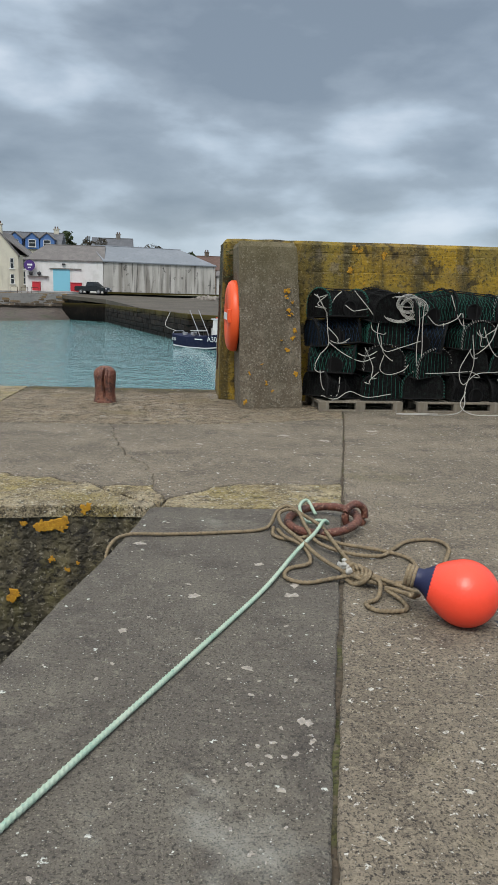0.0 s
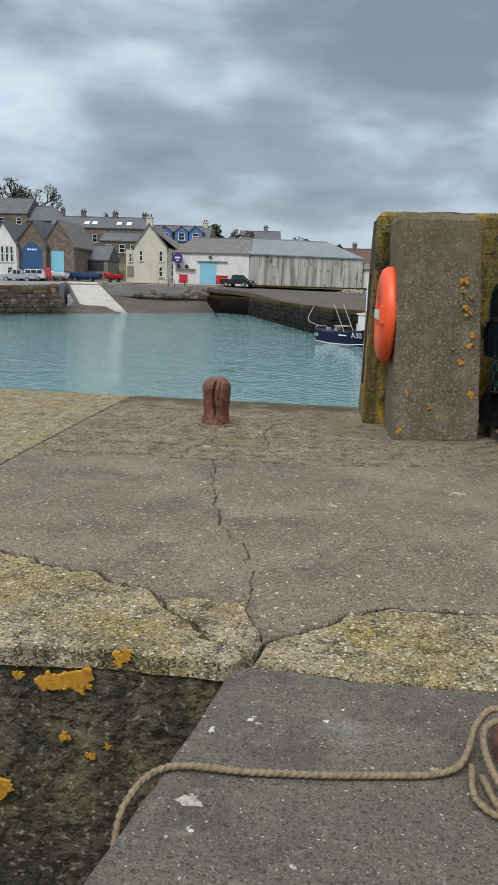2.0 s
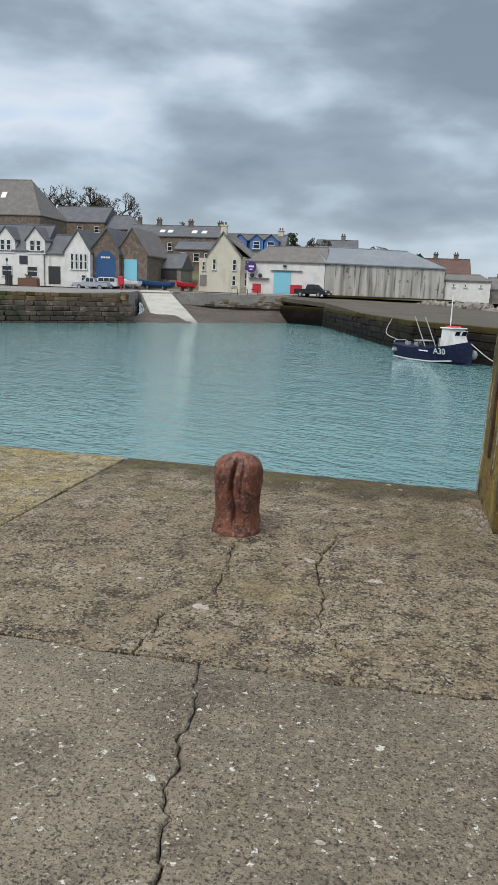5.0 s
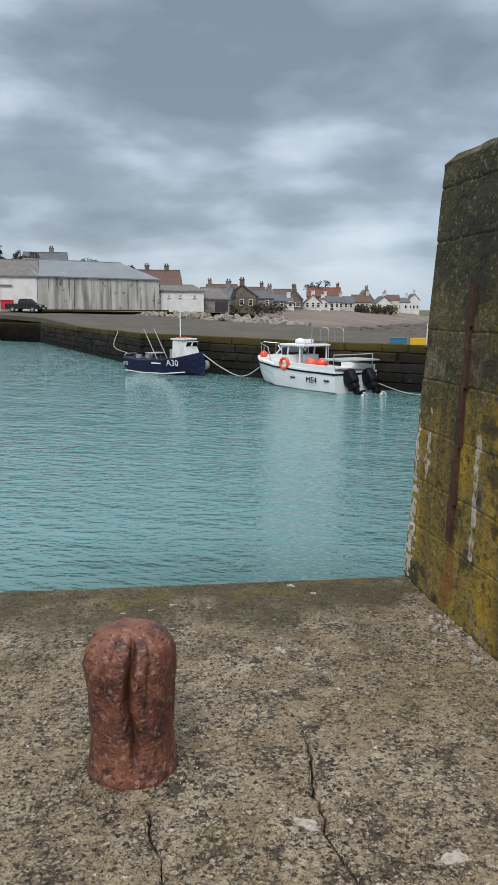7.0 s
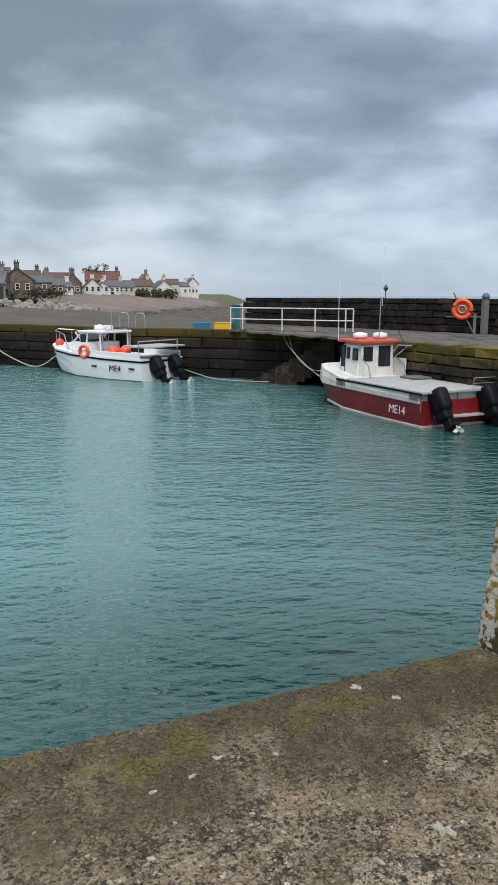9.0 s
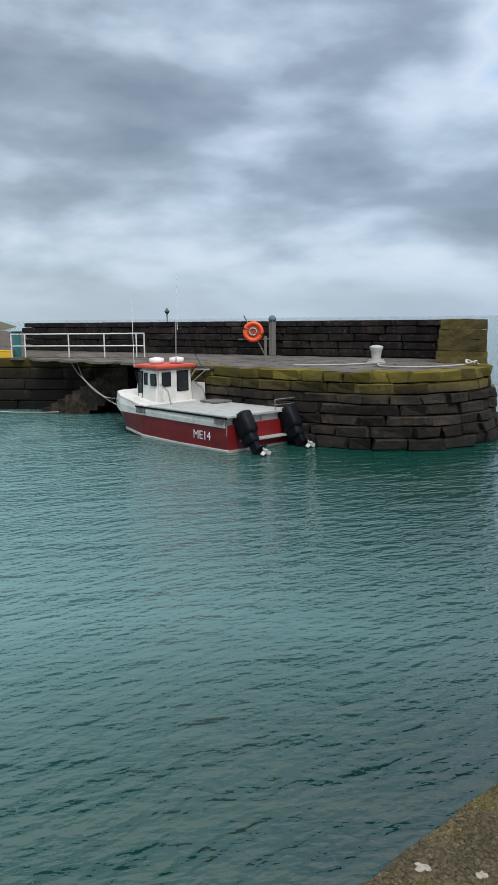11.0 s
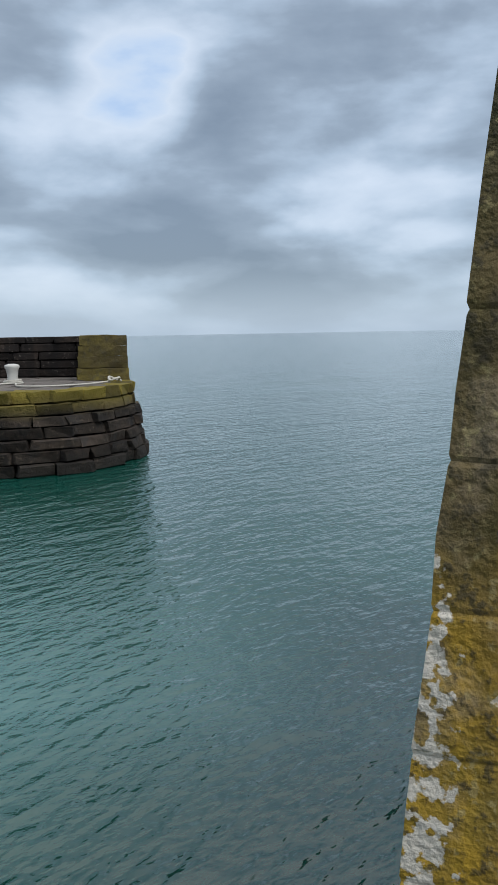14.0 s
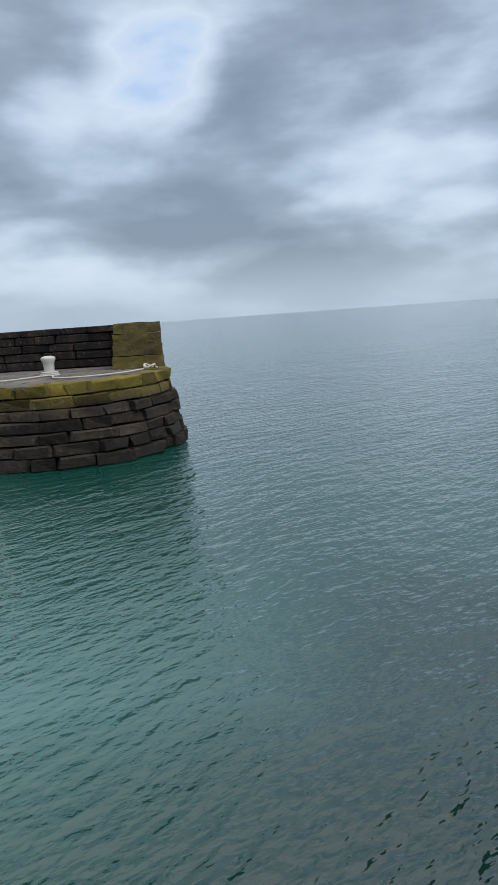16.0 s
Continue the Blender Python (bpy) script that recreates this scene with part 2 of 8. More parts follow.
    if last:
        L.new(last, b.inputs["Normal"])
    return m


def plain(name, base, rough=0.6, metal=0.0, wear=0.12, scale=9.0, spec=0.5, rand=0.0):
    """Paint, plastic or metal with faint soiling at two scales."""
    dark = tuple(c * 0.55 for c in base)
    pale = tuple(min(1, c * 1.25 + 0.004) for c in base)
    return layered(name, base, [(dark, "noise", scale, 0.55, 0.85, wear * 3), (pale, "noise", scale * 6, 0.55, 0.8, wear * 2)], rough, [(scale * 8, 0.0015, "noise")], metal, spec, rand)


# slabs: near-black pits and gaps layers paint the shade of small hollows into the colour
M_concrete = layered("quay_concrete", (0.147, 0.122, 0.087), [
    ((0.229, 0.192, 0.138), "noise", 0.9, 0.44, 0.60, 0.8),
    ((0.066, 0.052, 0.037), "noise", 1.9, 0.50, 0.64, 0.65),
    ((0.260, 0.218, 0.155), "noise", 6.0, 0.52, 0.66, 0.55),
    ((0.286, 0.241, 0.172), "noise", 30.0, 0.50, 0.62, 0.6),
    ((0.022, 0.018, 0.013), "noise", 75.0, 0.56, 0.60, 0.7), ((0.017, 0.014, 0.011), "pits", 60.0, -0.13, -0.19, 0.8),
    ((0.014, 0.011, 0.009), "noise", 55.0, 0.57, 0.61, 0.8),
    ((0.548, 0.536, 0.478), "pits", 61.0, -0.26, -0.32, 0.7),
    ((0.593, 0.580, 0.518), "noise", 21.0, 0.635, 0.65, 0.85),
    ((0.129, 0.110, 0.037), "noise", 0.8, 0.58, 0.72, 0.5),
    ((0.024, 0.020, 0.015), "noise", 130.0, 0.56, 0.60, 0.65),
    ((0.353, 0.309, 0.225), "noise", 115.0, 0.595, 0.63, 0.5),
], 0.93, [(18.0, 0.022, "noise"), (60.0, 0.014, "noise")])
M_slab_rough = layered("exposed_aggregate_concrete", (0.288, 0.226, 0.144), [
    ((0.424, 0.358, 0.259), "noise", 3.0, 0.44, 0.62, 0.75),
    ((0.171, 0.133, 0.079), "noise", 1.4, 0.45, 0.68, 0.65),
    ((0.517, 0.446, 0.330), "noise", 45.0, 0.50, 0.61, 0.55),
    ((0.110, 0.085, 0.053), "noise", 26.0, 0.54, 0.60, 0.7),
    ((0.024, 0.017, 0.011), "gaps", 36.0, -0.47, -0.57, 0.75), ((0.021, 0.017, 0.012), "pits", 44.0, -0.06, -0.13, 0.9),
    ((0.297, 0.230, 0.147), "noise", 5.0, 0.54, 0.58, 0.85),
    ((0.018, 0.014, 0.010), "noise", 44.0, 0.575, 0.60, 0.85),
    ((0.550, 0.484, 0.374), "pits", 38.0, -0.24, -0.30, 0.7),
    ((0.717, 0.667, 0.574), "noise", 9.0, 0.68, 0.70, 0.8),
    ((0.070, 0.055, 0.023), ("band", 8.9, 11.8, -1.0, 1.0, 0.75), 2.2, 0.27, 0.48, 0.85),
    ((0.134, 0.111, 0.012), ("band", 9.6, 11.2, -1.0, 1.0, 0.3), 5.0, 0.50, 0.62, 0.5),
    ((0.179, 0.144, 0.036), "noise", 0.9, 0.56, 0.72, 0.5),
    ((0.026, 0.021, 0.015), "noise", 130.0, 0.56, 0.60, 0.65),
    ((0.396, 0.330, 0.231), "noise", 115.0, 0.595, 0.63, 0.5),
], 0.93, [(34.0, 0.014, "gaps"), (34.0, 0.035, "noise"), (90.0, 0.012, "noise")])
M_slab_dark = layered("worn_dark_concrete", (0.102, 0.089, 0.071), [
    ((0.149, 0.133, 0.103), "noise", 1.1, 0.45, 0.62, 0.8),
    ((0.063, 0.053, 0.044), "noise", 3.2, 0.50, 0.64, 0.75),
    ((0.189, 0.171, 0.134), "noise", 17.0, 0.55, 0.66, 0.6),
    ((0.019, 0.017, 0.013), "noise", 85.0, 0.57, 0.61, 0.7),
    ((0.025, 0.022, 0.017), "noise", 50.0, 0.56, 0.61, 0.75),
    ((0.476, 0.492, 0.445), "pits", 58.0, -0.3, -0.35, 0.8),
    ((0.434, 0.448, 0.405), "noise", 0.55, 0.60, 0.68, 0.35),
    ((0.629, 0.651, 0.588), "noise", 12.0, 0.665, 0.68, 0.8),
    ((0.023, 0.020, 0.016), "noise", 130.0, 0.56, 0.60, 0.65),
    ((0.335, 0.310, 0.228), "noise", 115.0, 0.595, 0.63, 0.5),
], 0.9, [(12.0, 0.018, "noise"), (60.0, 0.014, "noise")])
M_lip = layered("weathered_lip_concrete", (0.316, 0.250, 0.125), [
    ((0.454, 0.385, 0.263), "noise", 2.2, 0.42, 0.62, 0.8),
    ((0.132, 0.103, 0.060), "noise", 3.6, 0.50, 0.64, 0.6),
    ((0.333, 0.265, 0.067), "noise", 1.7, 0.46, 0.64, 0.65),
    ((0.713, 0.632, 0.470), "noise", 34.0, 0.57, 0.61, 0.7),
    ((0.024, 0.017, 0.011), "gaps", 44.0, -0.50, -0.58, 0.7), ((0.023, 0.018, 0.012), "pits", 56.0, -0.12, -0.18, 0.85),
    ((0.022, 0.016, 0.011), "noise", 48.0, 0.56, 0.60, 0.75),
    ((0.750, 0.749, 0.627), "pits", 40.0, -0.22, -0.28, 0.8),
    ((0.750, 0.749, 0.627), "noise", 11.0, 0.64, 0.67, 0.75),
    ((0.028, 0.022, 0.016), "noise", 130.0, 0.56, 0.60, 0.65),
    ((0.414, 0.345, 0.235), "noise", 115.0, 0.595, 0.63, 0.5),
], 0.93, [(22.0, 0.022, "noise"), (40.0, 0.012, "gaps"), (70.0, 0.012, "noise")])
M_pit = layered("rough_quay_face", (0.085, 0.072, 0.044), [
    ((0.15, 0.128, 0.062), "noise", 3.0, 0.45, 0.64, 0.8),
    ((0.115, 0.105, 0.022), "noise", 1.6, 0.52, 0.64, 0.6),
    # darker towards the bottom
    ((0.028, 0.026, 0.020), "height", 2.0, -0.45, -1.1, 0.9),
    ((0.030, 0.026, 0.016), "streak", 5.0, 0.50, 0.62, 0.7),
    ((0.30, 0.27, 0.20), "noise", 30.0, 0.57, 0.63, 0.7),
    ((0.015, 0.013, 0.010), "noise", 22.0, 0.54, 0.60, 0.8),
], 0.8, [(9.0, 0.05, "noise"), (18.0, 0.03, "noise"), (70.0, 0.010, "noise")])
M_pillar = layered("lichened_pillar_concrete", (0.121, 0.097, 0.065), [
    ((0.216, 0.184, 0.135), "noise", 5.0, 0.45, 0.68, 0.8),
    ((0.081, 0.071, 0.045), "streak", 6.0, 0.50, 0.70, 0.75),
    ((0.346, 0.313, 0.248), "noise", 38.0, 0.54, 0.64, 0.65),
    ((0.043, 0.038, 0.027), "noise", 50.0, 0.54, 0.62, 0.7),
    ((0.108, 0.092, 0.032), "height", 1.3, 1.6, 2.5, 0.5),
], 0.93, [(28.0, 0.012, "noise"), (95.0, 0.006, "noise")])
M_wall = layered("algae_wall_concrete", (0.20, 0.145, 0.022), [
    ((0.35, 0.215, 0.012), "noise", 1.5, 0.40, 0.58, 0.9),
    ((0.040, 0.033, 0.012), "streak", 4.0, 0.47, 0.63, 0.85),
    ((0.048, 0.041, 0.010), ("band", 8.86, 11.4, 0.9, 3.2, 0.3), 1.5, 0.26, 0.46, 0.9), ((0.135, 0.098, 0.046), "noise", 2.0, 0.50, 0.64, 0.55),
    ((0.020, 0.022, 0.009), ("band", 8.86, 11.4, 1.45, 3.2, 0.3), 2.2, 0.30, 0.48, 0.85),
    ((0.19, 0.155, 0.11), "noise", 3.5, 0.58, 0.68, 0.6),
    ((0.27, 0.23, 0.11), "noise", 36.0, 0.56, 0.64, 0.55),
    ((0.028, 0.024, 0.012), "noise", 30.0, 0.54, 0.62, 0.75),
    ((0.014, 0.012, 0.007), "noise", 3.2, 0.55, 0.62, 0.8), ((0.50, 0.48, 0.44), ("band", 9.84, 10.3, -0.6, 1.3, 0.45), 26.0, 0.46, 0.50, 0.9),
    ((0.46, 0.43, 0.38), ("band", 9.72, 9.88, 0.35, 1.25, 0.8), 22.0, 0.46, 0.50, 0.85),
    ((0.42, 0.38, 0.32), ("band", 9.17, 9.29, 0.10, 1.35, 0.7), 9.0, 0.42, 0.48, 0.9),
    ((0.20, 0.08, 0.012), ("band", 9.36, 9.56, -0.1, 0.55, 0.6), 4.0, 0.36, 0.50, 0.8),
], 0.9, [(15.0, 0.03, "noise"), (70.0, 0.010, "noise")])
M_pierstone = layered("pier_stone", (0.018, 0.014, 0.011), [
    ((0.054, 0.040, 0.031), "noise", 0.9, 0.46, 0.62, 0.8),
    ((0.020, 0.018, 0.017), "noise", 2.2, 0.48, 0.62, 0.85),
    ((0.12, 0.095, 0.07), "noise", 7.0, 0.58, 0.68, 0.5),
    ((0.125, 0.100, 0.014), "height", 0.9, -0.60, 0.10, 0.85),
    ((0.009, 0.010, 0.009), "height", 1.1, -1.5, -2.2, 0.85),
], 0.85, [(5.0, 0.09, "noise"), (22.0, 0.035, "noise")], spec=0.25, rand=0.5)
M_parapet = layered("dark_parapet_stone", (0.016, 0.013, 0.012), [
    ((0.040, 0.030, 0.024), "noise", 1.3, 0.48, 0.64, 0.7),
    ((0.010, 0.009, 0.009), "streak", 1.6, 0.44, 0.60, 0.85),
    ((0.13, 0.115, 0.10), "noise", 8.0, 0.60, 0.67, 0.6),
], 0.95, [(5.0, 0.07, "noise"), (22.0, 0.02, "noise")], spec=0.2, rand=0.4)
M_endstone = layered("mossy_end_stone", (0.066, 0.050, 0.014), [
    ((0.13, 0.105, 0.018), "noise", 1.3, 0.45, 0.65, 0.8),
    ((0.05, 0.045, 0.025), "noise", 4.0, 0.52, 0.68, 0.8),
], 0.9, [(8.0, 0.04, "noise")], rand=0.2)
M_deck = layered("pier_deck_stone", (0.080, 0.070, 0.063), [
    ((0.13, 0.115, 0.102), "noise", 0.8, 0.45, 0.65, 0.8),
    ((0.06, 0.055, 0.05), "noise", 5.0, 0.52, 0.66, 0.7),
], 0.9, [(8.0, 0.02, "noise")], rand=0.2)
M_farwall = layered("harbour_wall_dark", (0.017, 0.014, 0.012), [
    ((0.034, 0.027, 0.020), "noise", 0.6, 0.48, 0.64, 0.8),
    ((0.072, 0.056, 0.010), "height", 0.5, -0.45, 0.1, 0.75),
    ((0.007, 0.008, 0.007), "height", 0.7, -0.9, -1.7, 0.85),
    ((0.075, 0.066, 0.055), "noise", 3.0, 0.60, 0.70, 0.5),
], 0.95, [(3.0, 0.08, "noise")], spec=0.2, rand=0.3)
M_apron = layered("quay_apron", (0.070, 0.059, 0.044), [
    ((0.115, 0.098, 0.076), "noise", 0.25, 0.45, 0.65, 0.8), ((0.03, 0.026, 0.019), "noise", 4.0, 0.54, 0.64, 0.7),
    ((0.052, 0.048, 0.030), "noise", 1.2, 0.5, 0.7, 0.7),
], 0.95, [(2.0, 0.02, "noise")])
M_rust = layered("rusted_iron", (0.120, 0.040, 0.025), [
    ((0.208, 0.080, 0.042), "noise", 7.0, 0.47, 0.60, 0.75),
    ((0.027, 0.011, 0.010), "noise", 12.0, 0.50, 0.62, 0.85),
    ((0.272, 0.152, 0.099), "noise", 50.0, 0.55, 0.62, 0.75),
    ((0.016, 0.008, 0.006), "pits", 70.0, -0.15, -0.22, 0.6),
    ((0.376, 0.342, 0.312), ("band", 9.82, 9.96, 0.40, 1.25, 0.6), 21.0, 0.44, 0.48, 0.9),
    ((0.400, 0.365, 0.334), ("band", 9.89, 10.06, 0.02, 0.95, 0.5), 24.0, 0.44, 0.48, 0.9),
], 0.55, [(22.0, 0.012, "noise"), (70.0, 0.003, "pits"), (75.0, 0.008, "noise")])
M_orange = plain("orange_plastic", (0.80, 0.095, 0.02), 0.42, wear=0.06)
M_buoy = plain("fluorescent_buoy_plastic", (0.95, 0.075, 0.035), 0.33, wear=0.05)
M_navy = plain("navy_paint", (0.012, 0.014, 0.04), 0.35)
M_white = plain("white_gelcoat", (0.72, 0.73, 0.74), 0.4, wear=0.1)
M_dirtywhite = layered("streaked_harled_wall", (0.50, 0.48, 0.44), [
    ((0.60, 0.58, 0.54), "noise", 0.4, 0.45, 0.65, 0.7),
    ((0.21, 0.19, 0.165), "streak", 0.9, 0.44, 0.66, 0.85),
    ((0.045, 0.04, 0.036), "streak", 2.6, 0.53, 0.68, 0.85),
    ((0.03, 0.028, 0.026), "noise", 0.9, 0.62, 0.70, 0.8),
], 0.9, [(8.0, 0.02, "noise")])
M_slate = layered("slate_roof", (0.085, 0.09, 0.10), [
    ((0.13, 0.135, 0.145), "noise", 0.7, 0.45, 0.65, 0.7),
    ((0.05, 0.05, 0.055), "noise", 5.0, 0.5, 0.68, 0.7),
], 0.75, [(6.0, 0.02, "noise")])


# ---- building helpers ----
def mesh_ob(name, bm, mat, parent=None, smooth=False):
    me = bpy.data.meshes.new(name)
    bmesh.ops.recalc_face_normals(bm, faces=bm.faces)
    bm.to_mesh(me)
    bm.free()
    me.materials.append(mat)
    if smooth:
        for p in me.polygons:
            p.use_smooth = True
    ob = new(name, me)
    if parent is not None:
        ob.parent = parent
    return ob


def part(name, bm, mat, parent, label="", smooth=False):
    ob = mesh_ob(name, bm, mat, parent, smooth)
    return tagged(ob, label) if label else ob


def thing(name, label, category, m=None, group="", kind=""):
    ob = new(name)
    if m is not None:
        ob.matrix_world = m
    return tagged(ob, label, category, group, kind)


def block(bm, x0, y0, z0, x1, y1, z1, m=None, bevel=0.0):
    r = bmesh.ops.create_cube(bm, size=1, matrix=Matrix.Translation(((x0 + x1) / 2, (y0 + y1) / 2, (z0 + z1) / 2)) @ Matrix.Diagonal((abs(x1 - x0), abs(y1 - y0), abs(z1 - z0), 1)))
    vs = r["verts"]
    if bevel:
        es = list({e for v in vs for e in v.link_edges})
        rb = bmesh.ops.bevel(bm, geom=es, offset=bevel, segments=2, affect="EDGES", profile=0.6)
        vs = list({v for f in rb["faces"] for v in f.verts} | {v for v in vs if v.is_valid})
    if m is not None:
        bmesh.ops.transform(bm, matrix=m, verts=vs)
    return vs


def box(x0, y0, z0, x1, y1, z1, bevel=0.0):
    bm = bmesh.new()
    block(bm, x0, y0, z0, x1, y1, z1, None, bevel)
    return bm


def prism(points, z0, z1, bm=None):
    """An upright solid over a plan outline."""
    bm = bm or bmesh.new()
    lo = [bm.verts.new((x, y, z0)) for x, y in points]
    hi = [bm.verts.new((x, y, z1)) for x, y in points]
    bm.faces.new(hi)
    bm.faces.new(lo[::-1])
    n = len(points)
    for i in range(n):
        bm.faces.new((lo[i], lo[(i + 1) % n], hi[(i + 1) % n], hi[i]))
    return bm


def extrude_y(profile, y0, y1, bm=None):
    """A solid from an (x, z) outline, between two y."""
    bm = bm or bmesh.new()
    a = [bm.verts.new((x, y0, z)) for x, z in profile]
    b = [bm.verts.new((x, y1, z)) for x, z in profile]
    bm.faces.new(a)
    bm.faces.new(b[::-1])
    n = len(profile)
    for i in range(n):
        bm.faces.new((a[i], b[i], b[(i + 1) % n], a[(i + 1) % n]))
    return bm


def lathe(profile, seg=24, bm=None, m=None):
    """A turned body from (radius, z) pairs."""
    bm = bm or bmesh.new()
    rings = []
    for r, z in profile:
        rings.append([bm.verts.new((r * math.cos(2 * math.pi * k / seg), r * math.sin(2 * math.pi * k / seg), z)) for k in range(seg)])
    for a, b in zip(rings, rings[1:]):
        for k in range(seg):
            bm.faces.new((a[k], a[(k + 1) % seg], b[(k + 1) % seg], b[k]))
    bm.faces.new(rings[0][::-1])
    bm.faces.new(rings[-1])
    if m is not None:
        bmesh.ops.transform(bm, matrix=m, verts=[v for r in rings for v in r])
    return bm


def smooth_line(pts, steps=6):
    """A Catmull-Rom curve through points."""
    P = [Vector(p) for p in pts]
    P = [2 * P[0] - P[1]] + P + [2 * P[-1] - P[-2]]
    res = []
    for i in range(1, len(P) - 2):
        a, b, c, d = P[i - 1 : i + 3]
        for k in range(steps):
            t = k / steps
            res.append(0.5 * (2 * b + (c - a) * t + (2 * a - 5 * b + 4 * c - d) * t * t + (3 * b - a - 3 * c + d) * t ** 3))
    return res + [P[-2]]


def tube(pts, r, sides=6, bm=None, closed=False, twist=0.0, lobes=0):
    """A rod or rope along points; lobes: strands that show on a laid rope."""
    bm = bm or bmesh.new()
    P = [Vector(p) for p in pts]
    rings, n, ph = [], len(P), 0.0
    for i, p in enumerate(P):
        a, b = (P[i - 1], P[(i + 1) % n]) if closed else (P[max(i - 1, 0)], P[min(i + 1, n - 1)])
        t = (b - a).normalized() if (b - a).length > 1e-9 else Vector((0, 0, 1))
        u = t.cross(Vector((0, 0, 1)) if abs(t.z) < 0.95 else Vector((1, 0, 0))).normalized()
        w = u.cross(t)
        if i:
            ph += twist * (p - P[i - 1]).length
        ring = []
        for k in range(sides):
            q = 2 * math.pi * k / sides + ph
            rr = r * (1 + 0.20 * math.cos(lobes * (q - ph))) if lobes else r
            ring.append(bm.verts.new(p + u * (rr * math.cos(q)) + w * (rr * math.sin(q))))
        rings.append(ring)
    for i in range(n if closed else n - 1):
        a, b = rings[i], rings[(i + 1) % n]
        for k in range(sides):
            bm.faces.new((a[k], a[(k + 1) % sides], b[(k + 1) % sides], b[k]))
    if not closed:
        bm.faces.new(rings[0][::-1])
        bm.faces.new(rings[-1])
    return bm


def resample(pts, step):
    P = [Vector(p) for p in pts]
    out_, carry = [P[0]], 0.0
    for a, b in zip(P, P[1:]):
        d, s = (b - a).length, step - carry
        while s <= d:
            out_.append(a.lerp(b, s / d))
            s += step
        carry = d - (s - step)
    return out_


WATER = -2.38


def edge_y(x):
    """The quay's edge above the water."""
    return 10.04 - 0.0646 * (x - 0.76)

from mathutils import geometry


# ---- water ----
def water_material():
    m = bpy.data.materials.new("harbour_water")
    m.use_nodes = True
    N, L = m.node_tree.nodes, m.node_tree.links
    b = N["Principled BSDF"]
    b.inputs["Roughness"].default_value = 0.05
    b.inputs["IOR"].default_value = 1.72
    tc = N.new("ShaderNodeTexCoord")
    big = N.new("ShaderNodeTexNoise")
    big.inputs["Scale"].default_value = 0.12
    L.new(tc.outputs["Object"], big.inputs["Vector"])
    mx = N.new("ShaderNodeMix")
    mx.data_type = "RGBA"
    mx.inputs["A"].default_value = (0.106, 0.226, 0.226, 1)
    mx.inputs["B"].default_value = (0.004, 0.047, 0.036, 1)
    # paler in the harbour: shallows plus sky reflection painted in; greener towards the sea
    sp = N.new("ShaderNodeSeparateXYZ")
    L.new(tc.outputs["Object"], sp.inputs[0])
    dp = N.new("ShaderNodeMath")
    dp.operation, dp.inputs[1].default_value = "MULTIPLY_ADD", -0.6
    L.new(sp.outputs["Y"], dp.inputs[0])
    L.new(sp.outputs["X"], dp.inputs[2])
    d2 = N.new("ShaderNodeMath")
    d2.operation, d2.inputs[1].default_value = "MULTIPLY_ADD", 3.0
    L.new(big.outputs[0], d2.inputs[0])
    L.new(dp.outputs[0], d2.inputs[2])
    sh = N.new("ShaderNodeMapRange")
    sh.interpolation_type = "SMOOTHSTEP"
    sh.inputs["From Min"].default_value, sh.inputs["From Max"].default_value = -12.0, 5.0
    L.new(d2.outputs[0], sh.inputs[0])
    # darker beside the quay: its shade and weaker reflection put into the colour
    quay_dist = N.new("ShaderNodeVectorMath")
    quay_dist.operation, quay_dist.inputs[1].default_value = "DISTANCE", (1.5, 10.0, 0.0)
    flat_ = N.new("ShaderNodeVectorMath")
    flat_.operation, flat_.inputs[1].default_value = "MULTIPLY", (1, 1, 0)
    L.new(tc.outputs["Object"], flat_.inputs[0])
    L.new(flat_.outputs[0], quay_dist.inputs[0])
    near = N.new("ShaderNodeMapRange")
    near.interpolation_type = "SMOOTHSTEP"
    near.inputs["From Min"].default_value, near.inputs["From Max"].default_value = 10.5, 3.0
    L.new(quay_dist.outputs["Value"], near.inputs[0])
    most = N.new("ShaderNodeMath")
    most.operation = "MAXIMUM"
    L.new(sh.outputs[0], most.inputs[0])
    L.new(near.outputs[0], most.inputs[1])
    L.new(most.outputs[0], mx.inputs["Factor"])
    L.new(mx.outputs["Result"], b.inputs["Base Color"])
    # ruffled and calmer patches
    calm = N.new("ShaderNodeMapRange")
    calm.inputs["From Min"].default_value, calm.inputs["From Max"].default_value = 0.35, 0.65
    calm.inputs["To Min"].default_value, calm.inputs["To Max"].default_value = 0.65, 1.0
    L.new(big.outputs[0], calm.inputs[0])
    last = None
    # crests run with the wind: turned first, then drawn out along the crest
    for scale, dist, sx, sy, rz, det in ((0.35, 0.12, 0.8, 1.6, 22, 2.0), (1.3, 0.075, 0.7, 1.8, 38, 1.5), (3.2, 0.074, 0.75, 1.6, 10, 2.0), (7.0, 0.040, 0.8, 1.5, 34, 2.5)):
        turn = N.new("ShaderNodeMapping")
        turn.inputs["Rotation"].default_value = (0, 0, radians(rz))
        L.new(tc.outputs["Object"], turn.inputs[0])
        mp = N.new("ShaderNodeMapping")
        mp.inputs["Scale"].default_value = (sx, sy, 1)
        L.new(turn.outputs[0], mp.inputs[0])
        nz = N.new("ShaderNodeTexNoise")
        nz.inputs["Scale"].default_value = scale
        nz.inputs["Detail"].default_value = det
        nz.inputs["Roughness"].default_value = 0.45
        L.new(mp.outputs[0], nz.inputs["Vector"])
        bp = N.new("ShaderNodeBump")
        bp.inputs["Distance"].default_value = dist
        L.new(calm.outputs[0], bp.inputs["Strength"])
        L.new(nz.outputs[0], bp.inputs["Height"])
